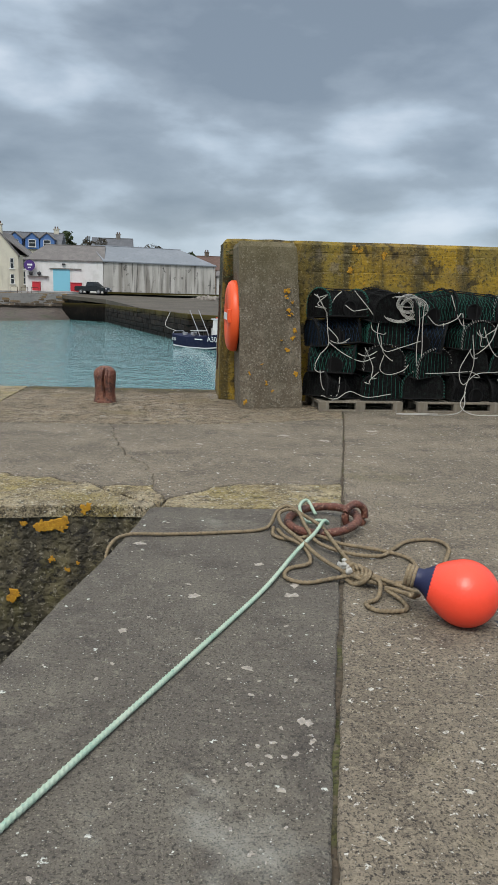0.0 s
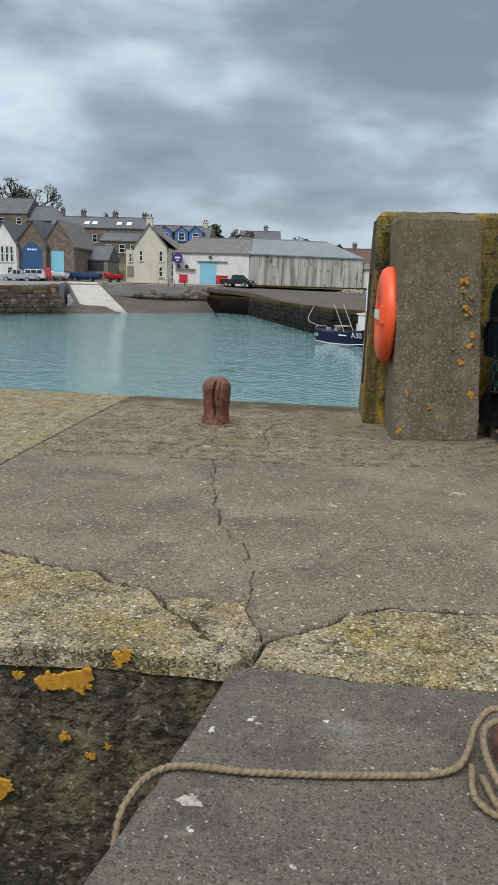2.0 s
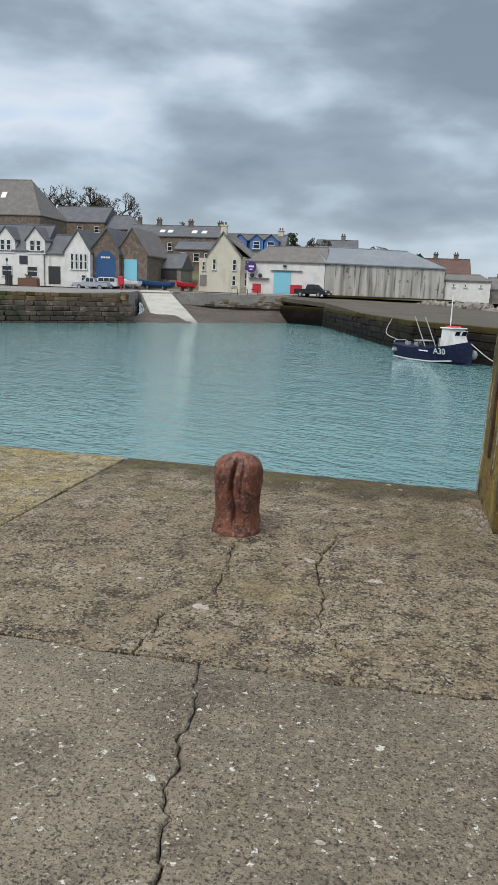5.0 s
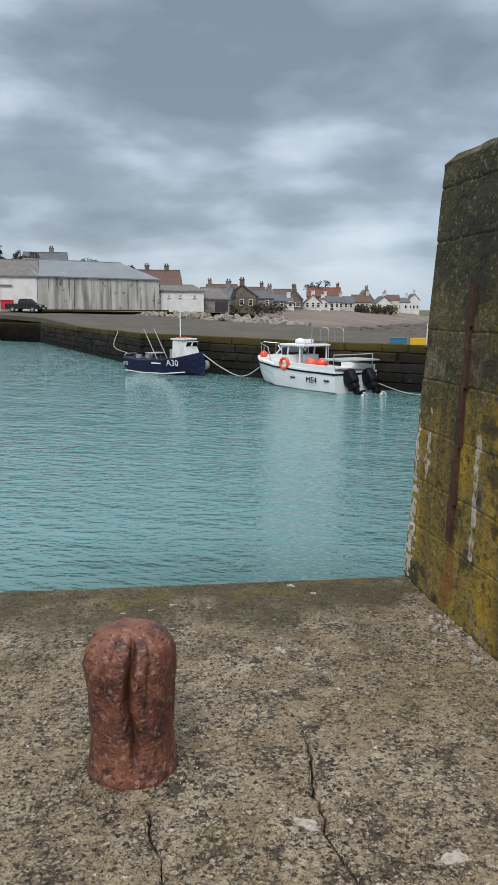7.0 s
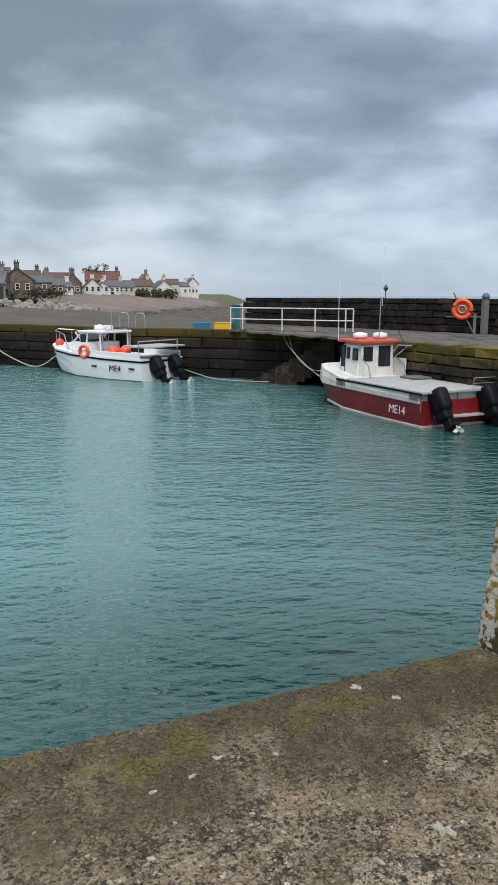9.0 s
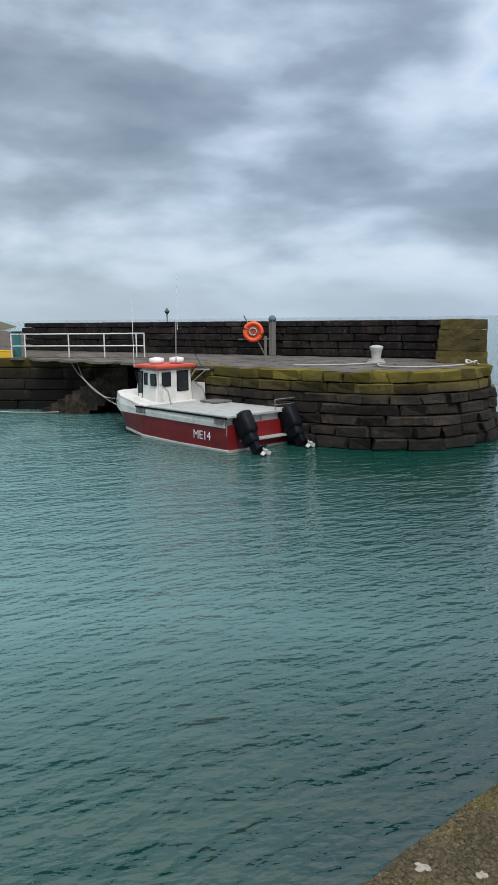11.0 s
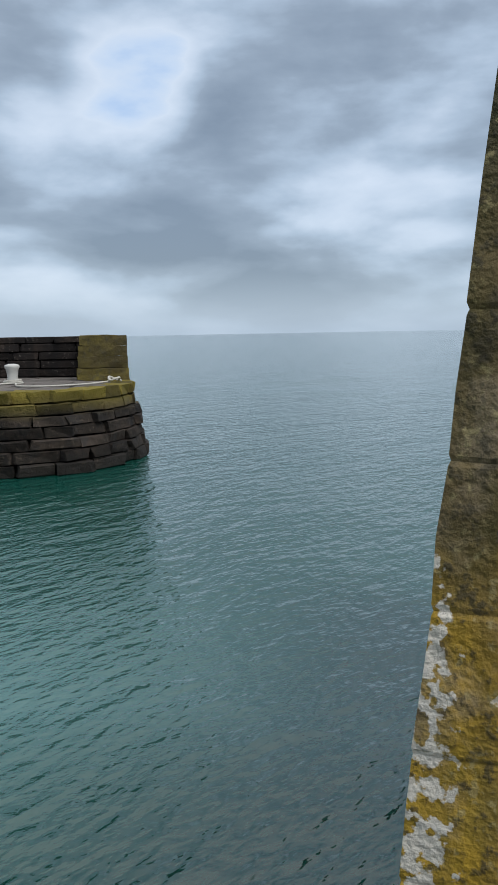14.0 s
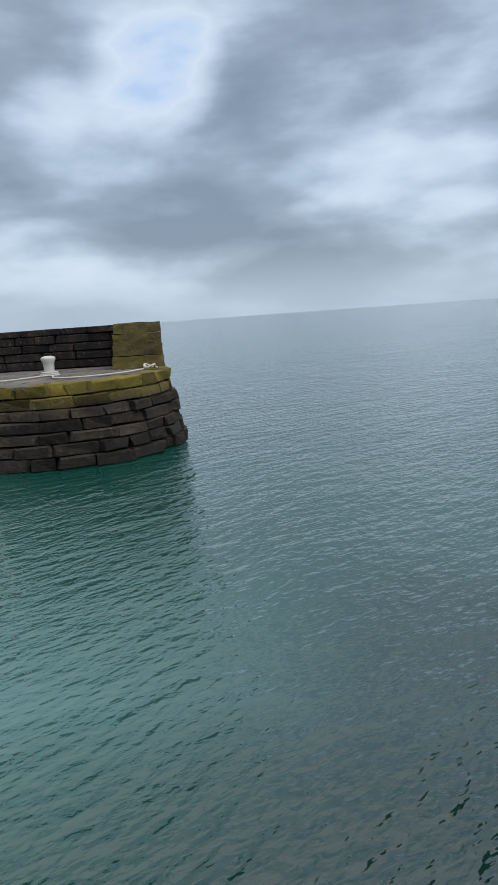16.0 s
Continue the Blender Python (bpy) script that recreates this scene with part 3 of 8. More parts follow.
        if last:
            L.new(last, bp.inputs["Normal"])
        last = bp.outputs[0]
    L.new(last, b.inputs["Normal"])
    return m


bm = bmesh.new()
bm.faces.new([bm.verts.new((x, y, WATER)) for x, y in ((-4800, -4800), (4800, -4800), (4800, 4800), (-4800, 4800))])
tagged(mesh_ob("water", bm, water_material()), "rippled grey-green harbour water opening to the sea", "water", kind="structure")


# ---- quay ----
SEAM = [(-0.86, -6.0), (0.36, -0.9), (0.5, -0.32), (0.81, 0.95), (1.29, 2.95), (1.45, 3.66), (1.78, 5.02), (2.05, 6.17), (2.28, 7.15), (2.62, 8.75)]
FACE = [(-9.0, 3.32), (-1.39, 3.04), (-0.6, 3.06), (-0.16, 3.02)]
PIT_EDGE = [(-0.16, 2.98), (-0.37, 2.05), (-0.59, 1.26), (-0.74, 0.63), (-1.5, -2.6), (-2.3, -6.0)]
CR_G = [(-0.10, 3.0), (0.09, 2.99), (0.31, 2.95), (0.64, 2.94), (1.29, 2.95)]
CR_F = [(-0.05, 3.22), (0.15, 3.37), (0.35, 3.59), (0.55, 3.68), (0.94, 3.67), (1.45, 3.66)]
CR_D = [(-0.05, 3.22), (-0.13, 3.49), (-0.145, 3.66), (-0.16, 3.86), (-0.22, 4.37), (-0.43, 4.82), (-0.59, 5.66), (-0.72, 6.65)]
CR_E = [(-0.10, 3.1), (-0.3, 3.25), (-0.48, 3.47), (-0.58, 3.6), (-0.68, 3.72), (-1.04, 3.92), (-1.39, 4.02), (-1.71, 4.2), (-2.09, 4.78), (-2.5, 5.2)]
JO_C = [(-2.44, 6.74), (-1.02, 6.66), (-0.72, 6.65), (-0.07, 6.62), (0.54, 6.66), (1.1, 6.78), (2.28, 7.15)]
JO_L = [(-2.5, 5.2), (-2.47, 5.74), (-2.44, 6.74), (-2.40, 8.24), (-2.31, edge_y(-2.31))]
CR_J = [(-1.02, 6.66), (-1.01, 6.85), (-1.01, 7.05), (-0.83, 7.41), (-0.83, 7.7), (-0.89, 8.12), (-0.93, 9.0), (-1.0, edge_y(-1))]
CR_K = [(-0.07, 6.62), (-0.07, 6.78), (-0.17, 6.97), (-0.28, 7.16), (-0.27, 7.5), (-0.35, 7.91), (-0.32, 8.21), (-0.25, 8.56), (-0.2, 9.3), (-0.15, edge_y(-0.15))]
CR_H = [(-0.58, 3.6), (-0.42, 3.67), (-0.28, 3.63), (-0.145, 3.66)]
CR_M = [(2.05, 6.17), (2.47, 5.5), (3.6, 5.35), (9.0, 5.1)]


def wobble(p, amount):
    n = noise.noise_vector(Vector((p[0] * 7.3, p[1] * 7.3, 0.3))) + 0.7 * noise.noise_vector(Vector((p[0] * 21, p[1] * 21, 4.3)))
    return Vector((p[0] + n.x * amount, p[1] + n.y * amount))


def chain(line, gap, jag=0.0, rev=False, shut=None):
    """Edge pieces (start, half gap); both neighbours of a crack share the same jagged line; shut: the crack has closed beyond that y."""
    pts = []
    for a, b in zip(line, line[1:]):
        a, b = Vector(a), Vector(b)
        n = max(1, int((b - a).length / (0.035 if jag > 0.02 else 0.08))) if jag else max(1, int((b - a).length / 0.4))
        pts += [a.lerp(b, k / n) for k in range(n)]
    pts.append(Vector(line[-1]))
    w = [pts[0]] + [wobble(p, jag or 0.006) for p in pts[1:-1]] + [pts[-1]]
    gaps = [gap * (0.5 + 1.5 * abs(noise.noise(Vector((p.x * 3, p.y * 3, 1.7))))) + (abs(noise.noise(Vector((p.x * 19, p.y * 19, 5.1)))) - 0.25) * 0.006 * (jag > 0.015) for p in w]
    if shut:
        gaps = [-0.008 if p.y > shut else g for p, g in zip(w, gaps)]
    if rev:
        w, gaps = w[::-1], gaps[::-1]
    return list(zip(w, gaps))[:-1]


def slab(name, chains, mat, parent, thick=0.09):
    loop = [q for c in chains for q in c]
    area = sum(a[0].x * b[0].y - b[0].x * a[0].y for a, b in zip(loop, loop[1:] + loop[:1]))
    n = len(loop)

    def ring(extra):
        res = []
        for i in range(n):
            p, g2 = loop[i]
            g1 = loop[i - 1][1]
            d1, d2 = (p - loop[i - 1][0]), (loop[(i + 1) % n][0] - p)
            s = 1 if area > 0 else -1
            n1 = Vector((-d1.y, d1.x)).normalized() * s
            n2 = Vector((-d2.y, d2.x)).normalized() * s
            v = n1 * (g1 + extra) + n2 * (g2 + extra)
            if n1.dot(n2) > -0.3:
                v /= 1 + n1.dot(n2)
            res.append(p + v)
        return res

    bm = bmesh.new()
    r0, r1 = ring(0.0), ring(0.008)
    layers = [[bm.verts.new((p.x, p.y, -thick)) for p in r0], [bm.verts.new((p.x, p.y, -0.009)) for p in r0], [bm.verts.new((p.x, p.y, 0.0)) for p in r1]]
    for a, b in zip(layers, layers[1:]):
        for i in range(n):
            bm.faces.new((a[i], a[(i + 1) % n], b[(i + 1) % n], b[i]))
    co_, _, tri, *_ = geometry.delaunay_2d_cdt([Vector((p.x, p.y)) for p in r1], [], [list(range(n)) if area > 0 else list(range(n))[::-1]], 1, 1e-5)
    vs = [bm.verts.new((p.x, p.y, 0.0)) for p in co_]
    for t in tri:
        bm.faces.new([vs[k] for k in t])
    return part(name, bm, mat, parent)


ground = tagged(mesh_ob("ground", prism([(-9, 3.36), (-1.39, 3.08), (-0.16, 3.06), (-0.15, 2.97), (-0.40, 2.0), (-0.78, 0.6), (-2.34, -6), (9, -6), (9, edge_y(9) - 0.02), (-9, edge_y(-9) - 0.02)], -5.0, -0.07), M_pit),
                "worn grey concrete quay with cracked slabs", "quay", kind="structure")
far_edge = lambda x0, x1: [(x0, edge_y(x0)), ((x0 + x1) / 2, edge_y((x0 + x1) / 2)), (x1, edge_y(x1))]
slab("slab", [chain(CR_G, 0.006, 0.012), chain(SEAM[:5], 0.012, 0.008, True), chain([(-0.86, -6), (-2.3, -6)], 0), chain(PIT_EDGE, 0.0, 0.012, True), chain([(-0.16, 2.98), (-0.10, 3.0)], 0.004)], M_slab_dark, ground)
slab("slab", [chain(CR_G, 0.006, 0.012), chain(SEAM[4:6], 0.012, 0.008), chain(CR_F, 0.014, 0.035, True), chain([(-0.05, 3.22), (-0.10, 3.0)], 0.012, 0.01)], M_lip, ground)
slab("slab", [chain(CR_E, 0.016, 0.04), chain([(-2.5, 5.2), (-9, 5.6)], 0.006), chain([(-9, 5.6), (-9, 3.32)], 0), chain(FACE, 0.0, 0.02), chain([(-0.16, 3.02), (-0.10, 3.1)], 0.012, 0.01)], M_lip, ground)
slab("slab", [chain(CR_D[2:], 0.004, 0.035), chain(JO_C[:3], 0.013, 0.018, True), chain(JO_L[:3], 0.012, 0.006, True), chain(CR_E[3:], 0.016, 0.04, True), chain(CR_H, 0.004, 0.025)], M_concrete, ground)
slab("slab", [chain(CR_D[:3], 0.004, 0.035), chain(CR_H, 0.004, 0.025, True), chain(CR_E[:4], 0.016, 0.04, True), chain([(-0.10, 3.1), (-0.05, 3.22)], 0.01, 0.01)], M_lip, ground)
slab("slab", [chain(CR_F, 0.014, 0.035), chain(SEAM[5:9], 0.012, 0.008), chain(JO_C[2:], 0.013, 0.018, True), chain(CR_D, 0.004, 0.035, True)], M_concrete, ground)
slab("slab", [chain(JO_L, 0.012, 0.006), chain(far_edge(-2.31, -9), 0.0), chain([(-9, edge_y(-9)), (-9, 5.6)], 0), chain([(-9, 5.6), (-2.5, 5.2)], 0.006)], M_lip, ground)
slab("slab", [chain(JO_C[:2], 0.013, 0.018), chain(CR_J, 0.005, 0.03, False, 8.3), chain(far_edge(-1.0, -2.31), 0.0, 0.012), chain(JO_L[2:], 0.012, 0.006, True)], M_slab_rough, ground)
slab("slab", [chain(JO_C[1:4], 0.013, 0.018), chain(CR_K, 0.005, 0.03, False, 8.5), chain(far_edge(-0.15, -1.0), 0.0, 0.012), chain(CR_J, 0.005, 0.03, True, 8.3)], M_slab_rough, ground)
slab("slab", [chain(JO_C[3:], 0.013, 0.018), chain(SEAM[8:], 0.012, 0.008), chain([(2.62, 8.75), (2.62, edge_y(2.62))], 0), chain(far_edge(2.62, -0.15), 0.0, 0.012), chain(CR_K, 0.005, 0.03, True, 8.5)], M_slab_rough, ground)
slab("slab", [chain(SEAM[:8], 0.012, 0.008), chain(CR_M, 0.005, 0.02), chain([(9, 5.1), (9, -6), (-0.86, -6)], 0)], M_concrete, ground)
slab("slab", [chain(SEAM[7:], 0.012, 0.008), chain([(2.62, 8.75), (2.62, edge_y(2.62)), (9, edge_y(9)), (9, 5.1)], 0), chain(CR_M, 0.005, 0.02, True)], M_concrete, ground)

M_dirt = layered("mossy_joint_dirt", (0.075, 0.058, 0.038), [((0.075, 0.085, 0.022), "noise", 2.5, 0.50, 0.60, 0.8), ((0.15, 0.12, 0.085), "noise", 22.0, 0.52, 0.62, 0.7), ((0.02, 0.017, 0.012), "noise", 40.0, 0.52, 0.60, 0.7)], 0.95, [(40.0, 0.02, "noise")])
bm = bmesh.new()
prev = None
for p in resample([(x, y, 0) for x, y in SEAM], 0.05):
    z = -0.014 - 0.016 * abs(noise.noise(p * 2.3)) - 0.012 * abs(noise.noise(p * 9))
    row = [bm.verts.new((p.x + d, p.y, zz)) for d, zz in ((-0.05, -0.10), (-0.035, z), (0.0, z + 0.004 * noise.noise(p * 31)), (0.035, z), (0.05, -0.10))]
    if prev:
        for k in range(4):
            bm.faces.new((prev[k], prev[k + 1], row[k + 1], row[k]))
    prev = row
part("joint_fill", bm, M_dirt, ground, "mossy dirt filling the long joint")

# the gap beside the slab: dark floor and stone ledges under the lip
bm = bmesh.new()
rnd = random.Random(4)
for k in range(26):
    x = -0.5 - k * 0.34
    block(bm, x - 0.36, 2.62 - rnd.random() * 0.25, -1.75, x, 3.2, -1.22 - rnd.random() * 0.14, None, 0.03)
    block(bm, x - 0.36, 1.9 - rnd.random() * 0.3, -2.1, x, 2.66, -1.62 - rnd.random() * 0.16, None, 0.03)
tagged(mesh_ob("quay_footing", bm, M_pit), "dark stone footing in the gap", "footing", kind="structure")
tagged(mesh_ob("gap_floor", prism([(-9, -6), (-2.35, -6), (-0.4, 2.0), (-0.2, 3.1), (-9, 3.4)], -2.6, -2.05), M_pit), "dark floor of the gap", "floor", kind="structure")


# ---- crusts of lichen and bird lime ----
def blot(bm, c, u, v, n, r, rnd, thick=0.003, lobes=12):
    """A flat uneven patch with a low rounded top, on a face spanned by u and v."""
    c, u, v, n = map(Vector, (c, u, v, n))
    ph = rnd.random() * 6
    base, top = [], []
    for k in range(lobes):
        a = 2 * math.pi * k / lobes
        rr = r * (0.45 + 0.22 * math.sin(2 * a + ph) + 0.12 * math.sin(5 * a + 2 * ph) + 0.5 * rnd.random())
        base.append(bm.verts.new(c + u * (rr * math.cos(a)) + v * (rr * math.sin(a)) - n * 0.002))
        top.append(bm.verts.new(c + u * (rr * 0.85 * math.cos(a)) + v * (rr * 0.85 * math.sin(a)) + n * thick))
    for k in range(lobes):
        bm.faces.new((base[k], base[(k + 1) % lobes], top[(k + 1) % lobes], top[k]))
    mid_ = bm.verts.new(c + n * (thick * 1.2))
    for k in range(lobes):
        bm.faces.new((top[k], top[(k + 1) % lobes], mid_))


M_lime = layered("bird_lime", (0.36, 0.325, 0.27), [((0.20, 0.18, 0.155), "noise", 45.0, 0.45, 0.58, 0.85), ((0.58, 0.56, 0.53), "noise", 90.0, 0.55, 0.66, 0.7)], 0.95, [(60.0, 0.004, "noise")])
M_lichen = layered("orange_lichen", (0.42, 0.21, 0.014), [((0.24, 0.12, 0.012), "noise", 22.0, 0.5, 0.64, 0.85), ((0.60, 0.36, 0.03), "noise", 60.0, 0.52, 0.68, 0.8)], 0.95, [(50.0, 0.008, "noise"), (140.0, 0.004, "noise")])
X, Y, Z = (1, 0, 0), (0, 1, 0), (0, 0, 1)
rnd = random.Random(11)
bm = bmesh.new()
inside = lambda x, y: y > 3.2 or x > -0.16 + (y - 2.98) * 0.245 + 0.05
for k in range(1500):
    x, y = rnd.uniform(-3.6, 3.6), rnd.uniform(-1.6, 9.8)
    if inside(x, y) and not (x > 0.7 and y > 7.8):
        blot(bm, (x, y, 0.0), X, Y, Z, 0.003 + 0.017 * rnd.random() ** 3, rnd, 0.002, 10)
for x0, x1, y0, y1, n_ in ((0.0, 1.3, 3.05, 3.55, 90), (0.1, 0.5, -0.6, 0.6, 60), (-1.3, 0.1, 8.6, 9.9, 40), (1.2, 3.0, 6.0, 7.2, 40), (-0.5, 0.4, 6.7, 8.2, 50)):
    for k in range(n_):
        blot(bm, (rnd.uniform(x0, x1), rnd.uniform(y0, y1), 0.0), X, Y, Z, 0.004 + 0.017 * rnd.random() ** 2.5, rnd, 0.002, 10)
for x, y, r in ((-0.21, 2.16, 0.045), (0.06, 10.0, 0.03), (0.15, 9.86, 0.025), (0.47, 0.08, 0.04), (0.62, 1.28, 0.05), (0.66, 1.42, 0.045), (0.5, 1.75, 0.04), (0.1, 1.3, 0.04), (-0.01, 7.78, 0.05), (-0.4, 8.0, 0.05), (-0.85, 7.2, 0.055), (1.3, 5.9, 0.07), (1.7, 5.6, 0.06), (2.4, 6.2, 0.07), (0.3, 5.4, 0.05), (-0.2, 9.2, 0.045), (0.3, 0.5, 0.03), (-0.25, 0.9, 0.035)):
    blot(bm, (x, y, 0.0), X, Y, Z, r, rnd, 0.003, 14)
tagged(mesh_ob("bird_lime", bm, M_lime), "white crusts of bird lime and lichen on the slabs", "lichen", kind="stuff")
bm = bmesh.new()
for x, z, r in ((-0.88, -0.13, 0.10), (-0.80, -0.17, 0.05), (-0.96, -0.15, 0.06), (-0.64, -0.03, 0.05), (-1.12, -0.08, 0.035), (-1.16, -0.71, 0.075), (-1.31, -0.14, 0.035), (-1.10, -0.13, 0.03), (-0.9, -0.42, 0.03), (-0.78, -0.5, 0.025), (-0.7, -0.45, 0.02), (-1.6, -0.3, 0.07), (-1.9, -0.1, 0.05)):
    y = 3.04 + 0.008 - (0.0 if z > -1 else 0.02)
    for k in range(4):
        blot(bm, (x + rnd.uniform(-r, r) * 0.6, y, z + rnd.uniform(-r, r) * 0.4), X, Z, (0, -1, 0), r * rnd.uniform(0.45, 0.8), rnd, 0.006, 16)
tagged(mesh_ob("face_lichen", bm, M_lichen), "orange lichen patches on the quay face", "lichen", kind="stuff")

# ---- parapet wall end and its pillar ----
wall = tagged(new("wall_quay"), "algae-stained yellow-green concrete sea wall end", "wall", kind="structure")
LIFTS = [0.0, 0.36, 0.63, 0.92, 1.20, 1.47, 1.93, 2.20, 2.37]
rnd = random.Random(2)


def wall_ring(z, dx=0.0, round_=0.0):
    k = z / 2.35
    back = -0.22 * k
    return [(0.74 + 0.05 * k + dx + round_, 8.86 + dx), (0.765 + 0.035 * k + dx + round_, edge_y(0.77) + 0.010 + back - dx), (9.0, edge_y(9.0) - 0.01 + back - dx), (9.0, 8.62 + dx), (2.0, 8.78 + dx)]


def loft(rings, bm=None):
    bm = bm or bmesh.new()
    lay = [[bm.verts.new(p) for p in r] for r in rings]
    n = len(lay[0])
    for a, b in zip(lay, lay[1:]):
        for i in range(n):
            bm.faces.new((a[i], a[(i + 1) % n], b[(i + 1) % n], b[i]))
    bm.faces.new(lay[0][::-1])
    bm.faces.new(lay[-1])
    return bm


for i, (z0, z1) in enumerate(zip(LIFTS, LIFTS[1:])):
    d = rnd.uniform(0, 0.0015)
    top = i == len(LIFTS) - 2
    rings = [[(x, y, z0) for x, y in wall_ring(z0, d + 0.004)], [(x, y, z0 + 0.012) for x, y in wall_ring(z0, d)], [(x, y, (z0 + z1) / 2) for x, y in wall_ring((z0 + z1) / 2, d)],
             [(x, y, z1 - (0.05 if top else 0.010)) for x, y in wall_ring(z1, d)], [(x, y, z1) for x, y in wall_ring(z1, d + (0.05 if top else 0.004))]]
    bm = loft(rings)
    bmesh.ops.triangulate(bm, faces=[f for f in bm.faces if len(f.verts) > 4])
    es = [e for e in bm.edges if e.calc_length() > 0.5 and max(v.co.x for v in e.verts) < 0.9 or e.calc_length() > 0.9]
    bmesh.ops.subdivide_edges(bm, edges=es, cuts=14, use_grid_fill=True)
    for v in bm.verts:
        v.co += noise.noise_vector(v.co * 5) * 0.008 + noise.noise_vector(v.co * 17) * 0.005
    part("wall_lift", bm, M_wall, wall)
M_darkrust = layered("rust_slot", (0.05, 0.022, 0.012), [((0.11, 0.045, 0.015), "noise", 14.0, 0.5, 0.66, 0.8), ((0.02, 0.012, 0.01), "noise", 30.0, 0.5, 0.65, 0.8)], 0.9, [(40.0, 0.006, "noise")])
bm = bmesh.new()
for k in range(13):
    z = 0.40 + k * 0.1
    y = 9.455 - 0.06 * (z - 0.4)
    block(bm, 0.735 + 0.018 * z, y - 0.022 + 0.006 * math.sin(k * 2.1), z, 0.80, y + 0.022 + 0.006 * math.sin(k * 1.3), z + 0.102)
part("iron_strip", bm, M_darkrust, wall, "rusted iron strip let into the wall")
rnd = random.Random(8)
bm = bmesh.new()
for k in range(60):
    s = rnd.random()
    blot(bm, (0.70 - 0.03 * rnd.random() + 0.04 * rnd.gauss(0, 1), 8.88 + s * 0.55, 0.0), X, Y, Z, rnd.uniform(0.006, 0.016), rnd, 0.012, 7)
tagged(mesh_ob("shell_bits", bm, M_lime), "broken shells and grit along the wall foot", "shells", kind="stuff")

bm = loft([[(0.985, 7.94, 0.0), (1.895, 8.07, 0.0), (1.90, 8.9, 0.0), (0.985, 8.9, 0.0)],
           [(0.95, 7.945, 1.2), (1.815, 8.085, 1.2), (1.83, 8.9, 1.2), (0.95, 8.9, 1.2)],
           [(0.915, 7.955, 2.22), (1.735, 8.105, 2.22), (1.76, 8.9, 2.22), (0.915, 8.9, 2.22)],
           [(0.945, 7.995, 2.285), (1.70, 8.14, 2.285), (1.73, 8.88, 2.285), (0.945, 8.88, 2.285)]])
bmesh.ops.subdivide_edges(bm, edges=bm.edges[:], cuts=9, use_grid_fill=True)
for v in bm.verts:
    v.co += noise.noise_vector(v.co * 4) * 0.012 + noise.noise_vector(v.co * 15) * 0.005
part("pillar", bm, M_pillar, wall, "grey lichen-spotted concrete buttress")
bm = bmesh.new()
for x, z, r in ((1.61, 1.64, 0.055), (1.60, 1.55, 0.04), (1.67, 1.33, 0.05), (1.655, 1.40, 0.04), (1.72, 1.12, 0.055), (1.73, 1.0, 0.05), (1.65, 0.81, 0.045), (1.76, 0.47, 0.055), (1.06, 0.09, 0.045), (1.34, 0.36, 0.035), (1.1, 0.5, 0.03), (1.55, 0.95, 0.02), (1.28, 0.62, 0.02), (1.44, 0.25, 0.025), (1.7, 1.48, 0.03)):
    for k in range(3):
        xx = x + rnd.uniform(-r, r) * 0.6
        blot(bm, (xx, 7.945 + (xx - 0.95) * 0.153 - 0.012, z + rnd.uniform(-r, r) * 0.7), X, Z, (0, -1, 0), r * rnd.uniform(0.45, 0.8), rnd, 0.005, 14)
for k in range(9):
    x, z, r = rnd.uniform(2.3, 7), rnd.uniform(1.75, 2.25), rnd.uniform(0.02, 0.08)
    for j in range(3):
        xx = x + rnd.uniform(-r, r)
        blot(bm, (xx, 8.78 - (xx - 2) * 0.0229 - 0.004, z + rnd.uniform(-r, r) * 0.7), X, Z, (0, -1, 0), r * rnd.uniform(0.4, 0.8), rnd, 0.004, 12)
tagged(mesh_ob("wall_lichen", bm, M_lichen), "orange lichen patches on the sea wall", "lichen", kind="stuff")
M_leaf = layered("cliff_plant_leaves", (0.035, 0.06, 0.018), [((0.06, 0.09, 0.025), "noise", 30.0, 0.45, 0.65, 0.8)], 0.7, [])
bm = bmesh.new()
for k in range(240):
    z = rnd.uniform(1.35, 2.2)
    p = Vector((0.86 + rnd.gauss(0, 0.035), 8.84 - rnd.random() * 0.07, z))
    d = Vector((rnd.gauss(0, 1), -abs(rnd.gauss(0, 1)), rnd.gauss(0, 1))).normalized() * 0.03
    s = d.cross(Vector((0.3, 0.2, 0.9))).normalized() * 0.012
    vs = [bm.verts.new(q) for q in (p, p + d * 0.5 + s, p + d, p + d * 0.5 - s)]
    bm.faces.new(vs)
tagged(mesh_ob("wall_plant", bm, M_leaf), "small green plants rooted in the wall joint", "plant", kind="stuff")

# ---- life ring housing ----
lifering = thing("lifebuoy_housing", "bright orange plastic lifebuoy housing on the concrete pillar", "lifebuoy", pose(0.945, 8.44, 1.265, 0, -90, 0))
prof = [(0.50, 0.0), (0.505, 0.03), (0.50, 0.075), (0.47, 0.115), (0.40, 0.14), (0.30, 0.145), (0.22, 0.13), (0.17, 0.10), (0.15, 0.06)]
bm = lathe(prof, 40)
part("cover", bm, M_orange, lifering, smooth=True)
part("lid_tab", box(-0.08, -0.47, 0.11, 0.10, -0.30, 0.155, 0.008), M_orange, lifering)
bm = bmesh.new()
block(bm, -0.05, -0.34, 0.142, 0.05, 0.34, 0.150, None, 0.003)
part("notice", bm, M_white, lifering, "white printed notice panel")
part("backplate", box(-0.3, -0.3, -0.035, 0.3, 0.3, 0.0, 0.01), M_orange, lifering)


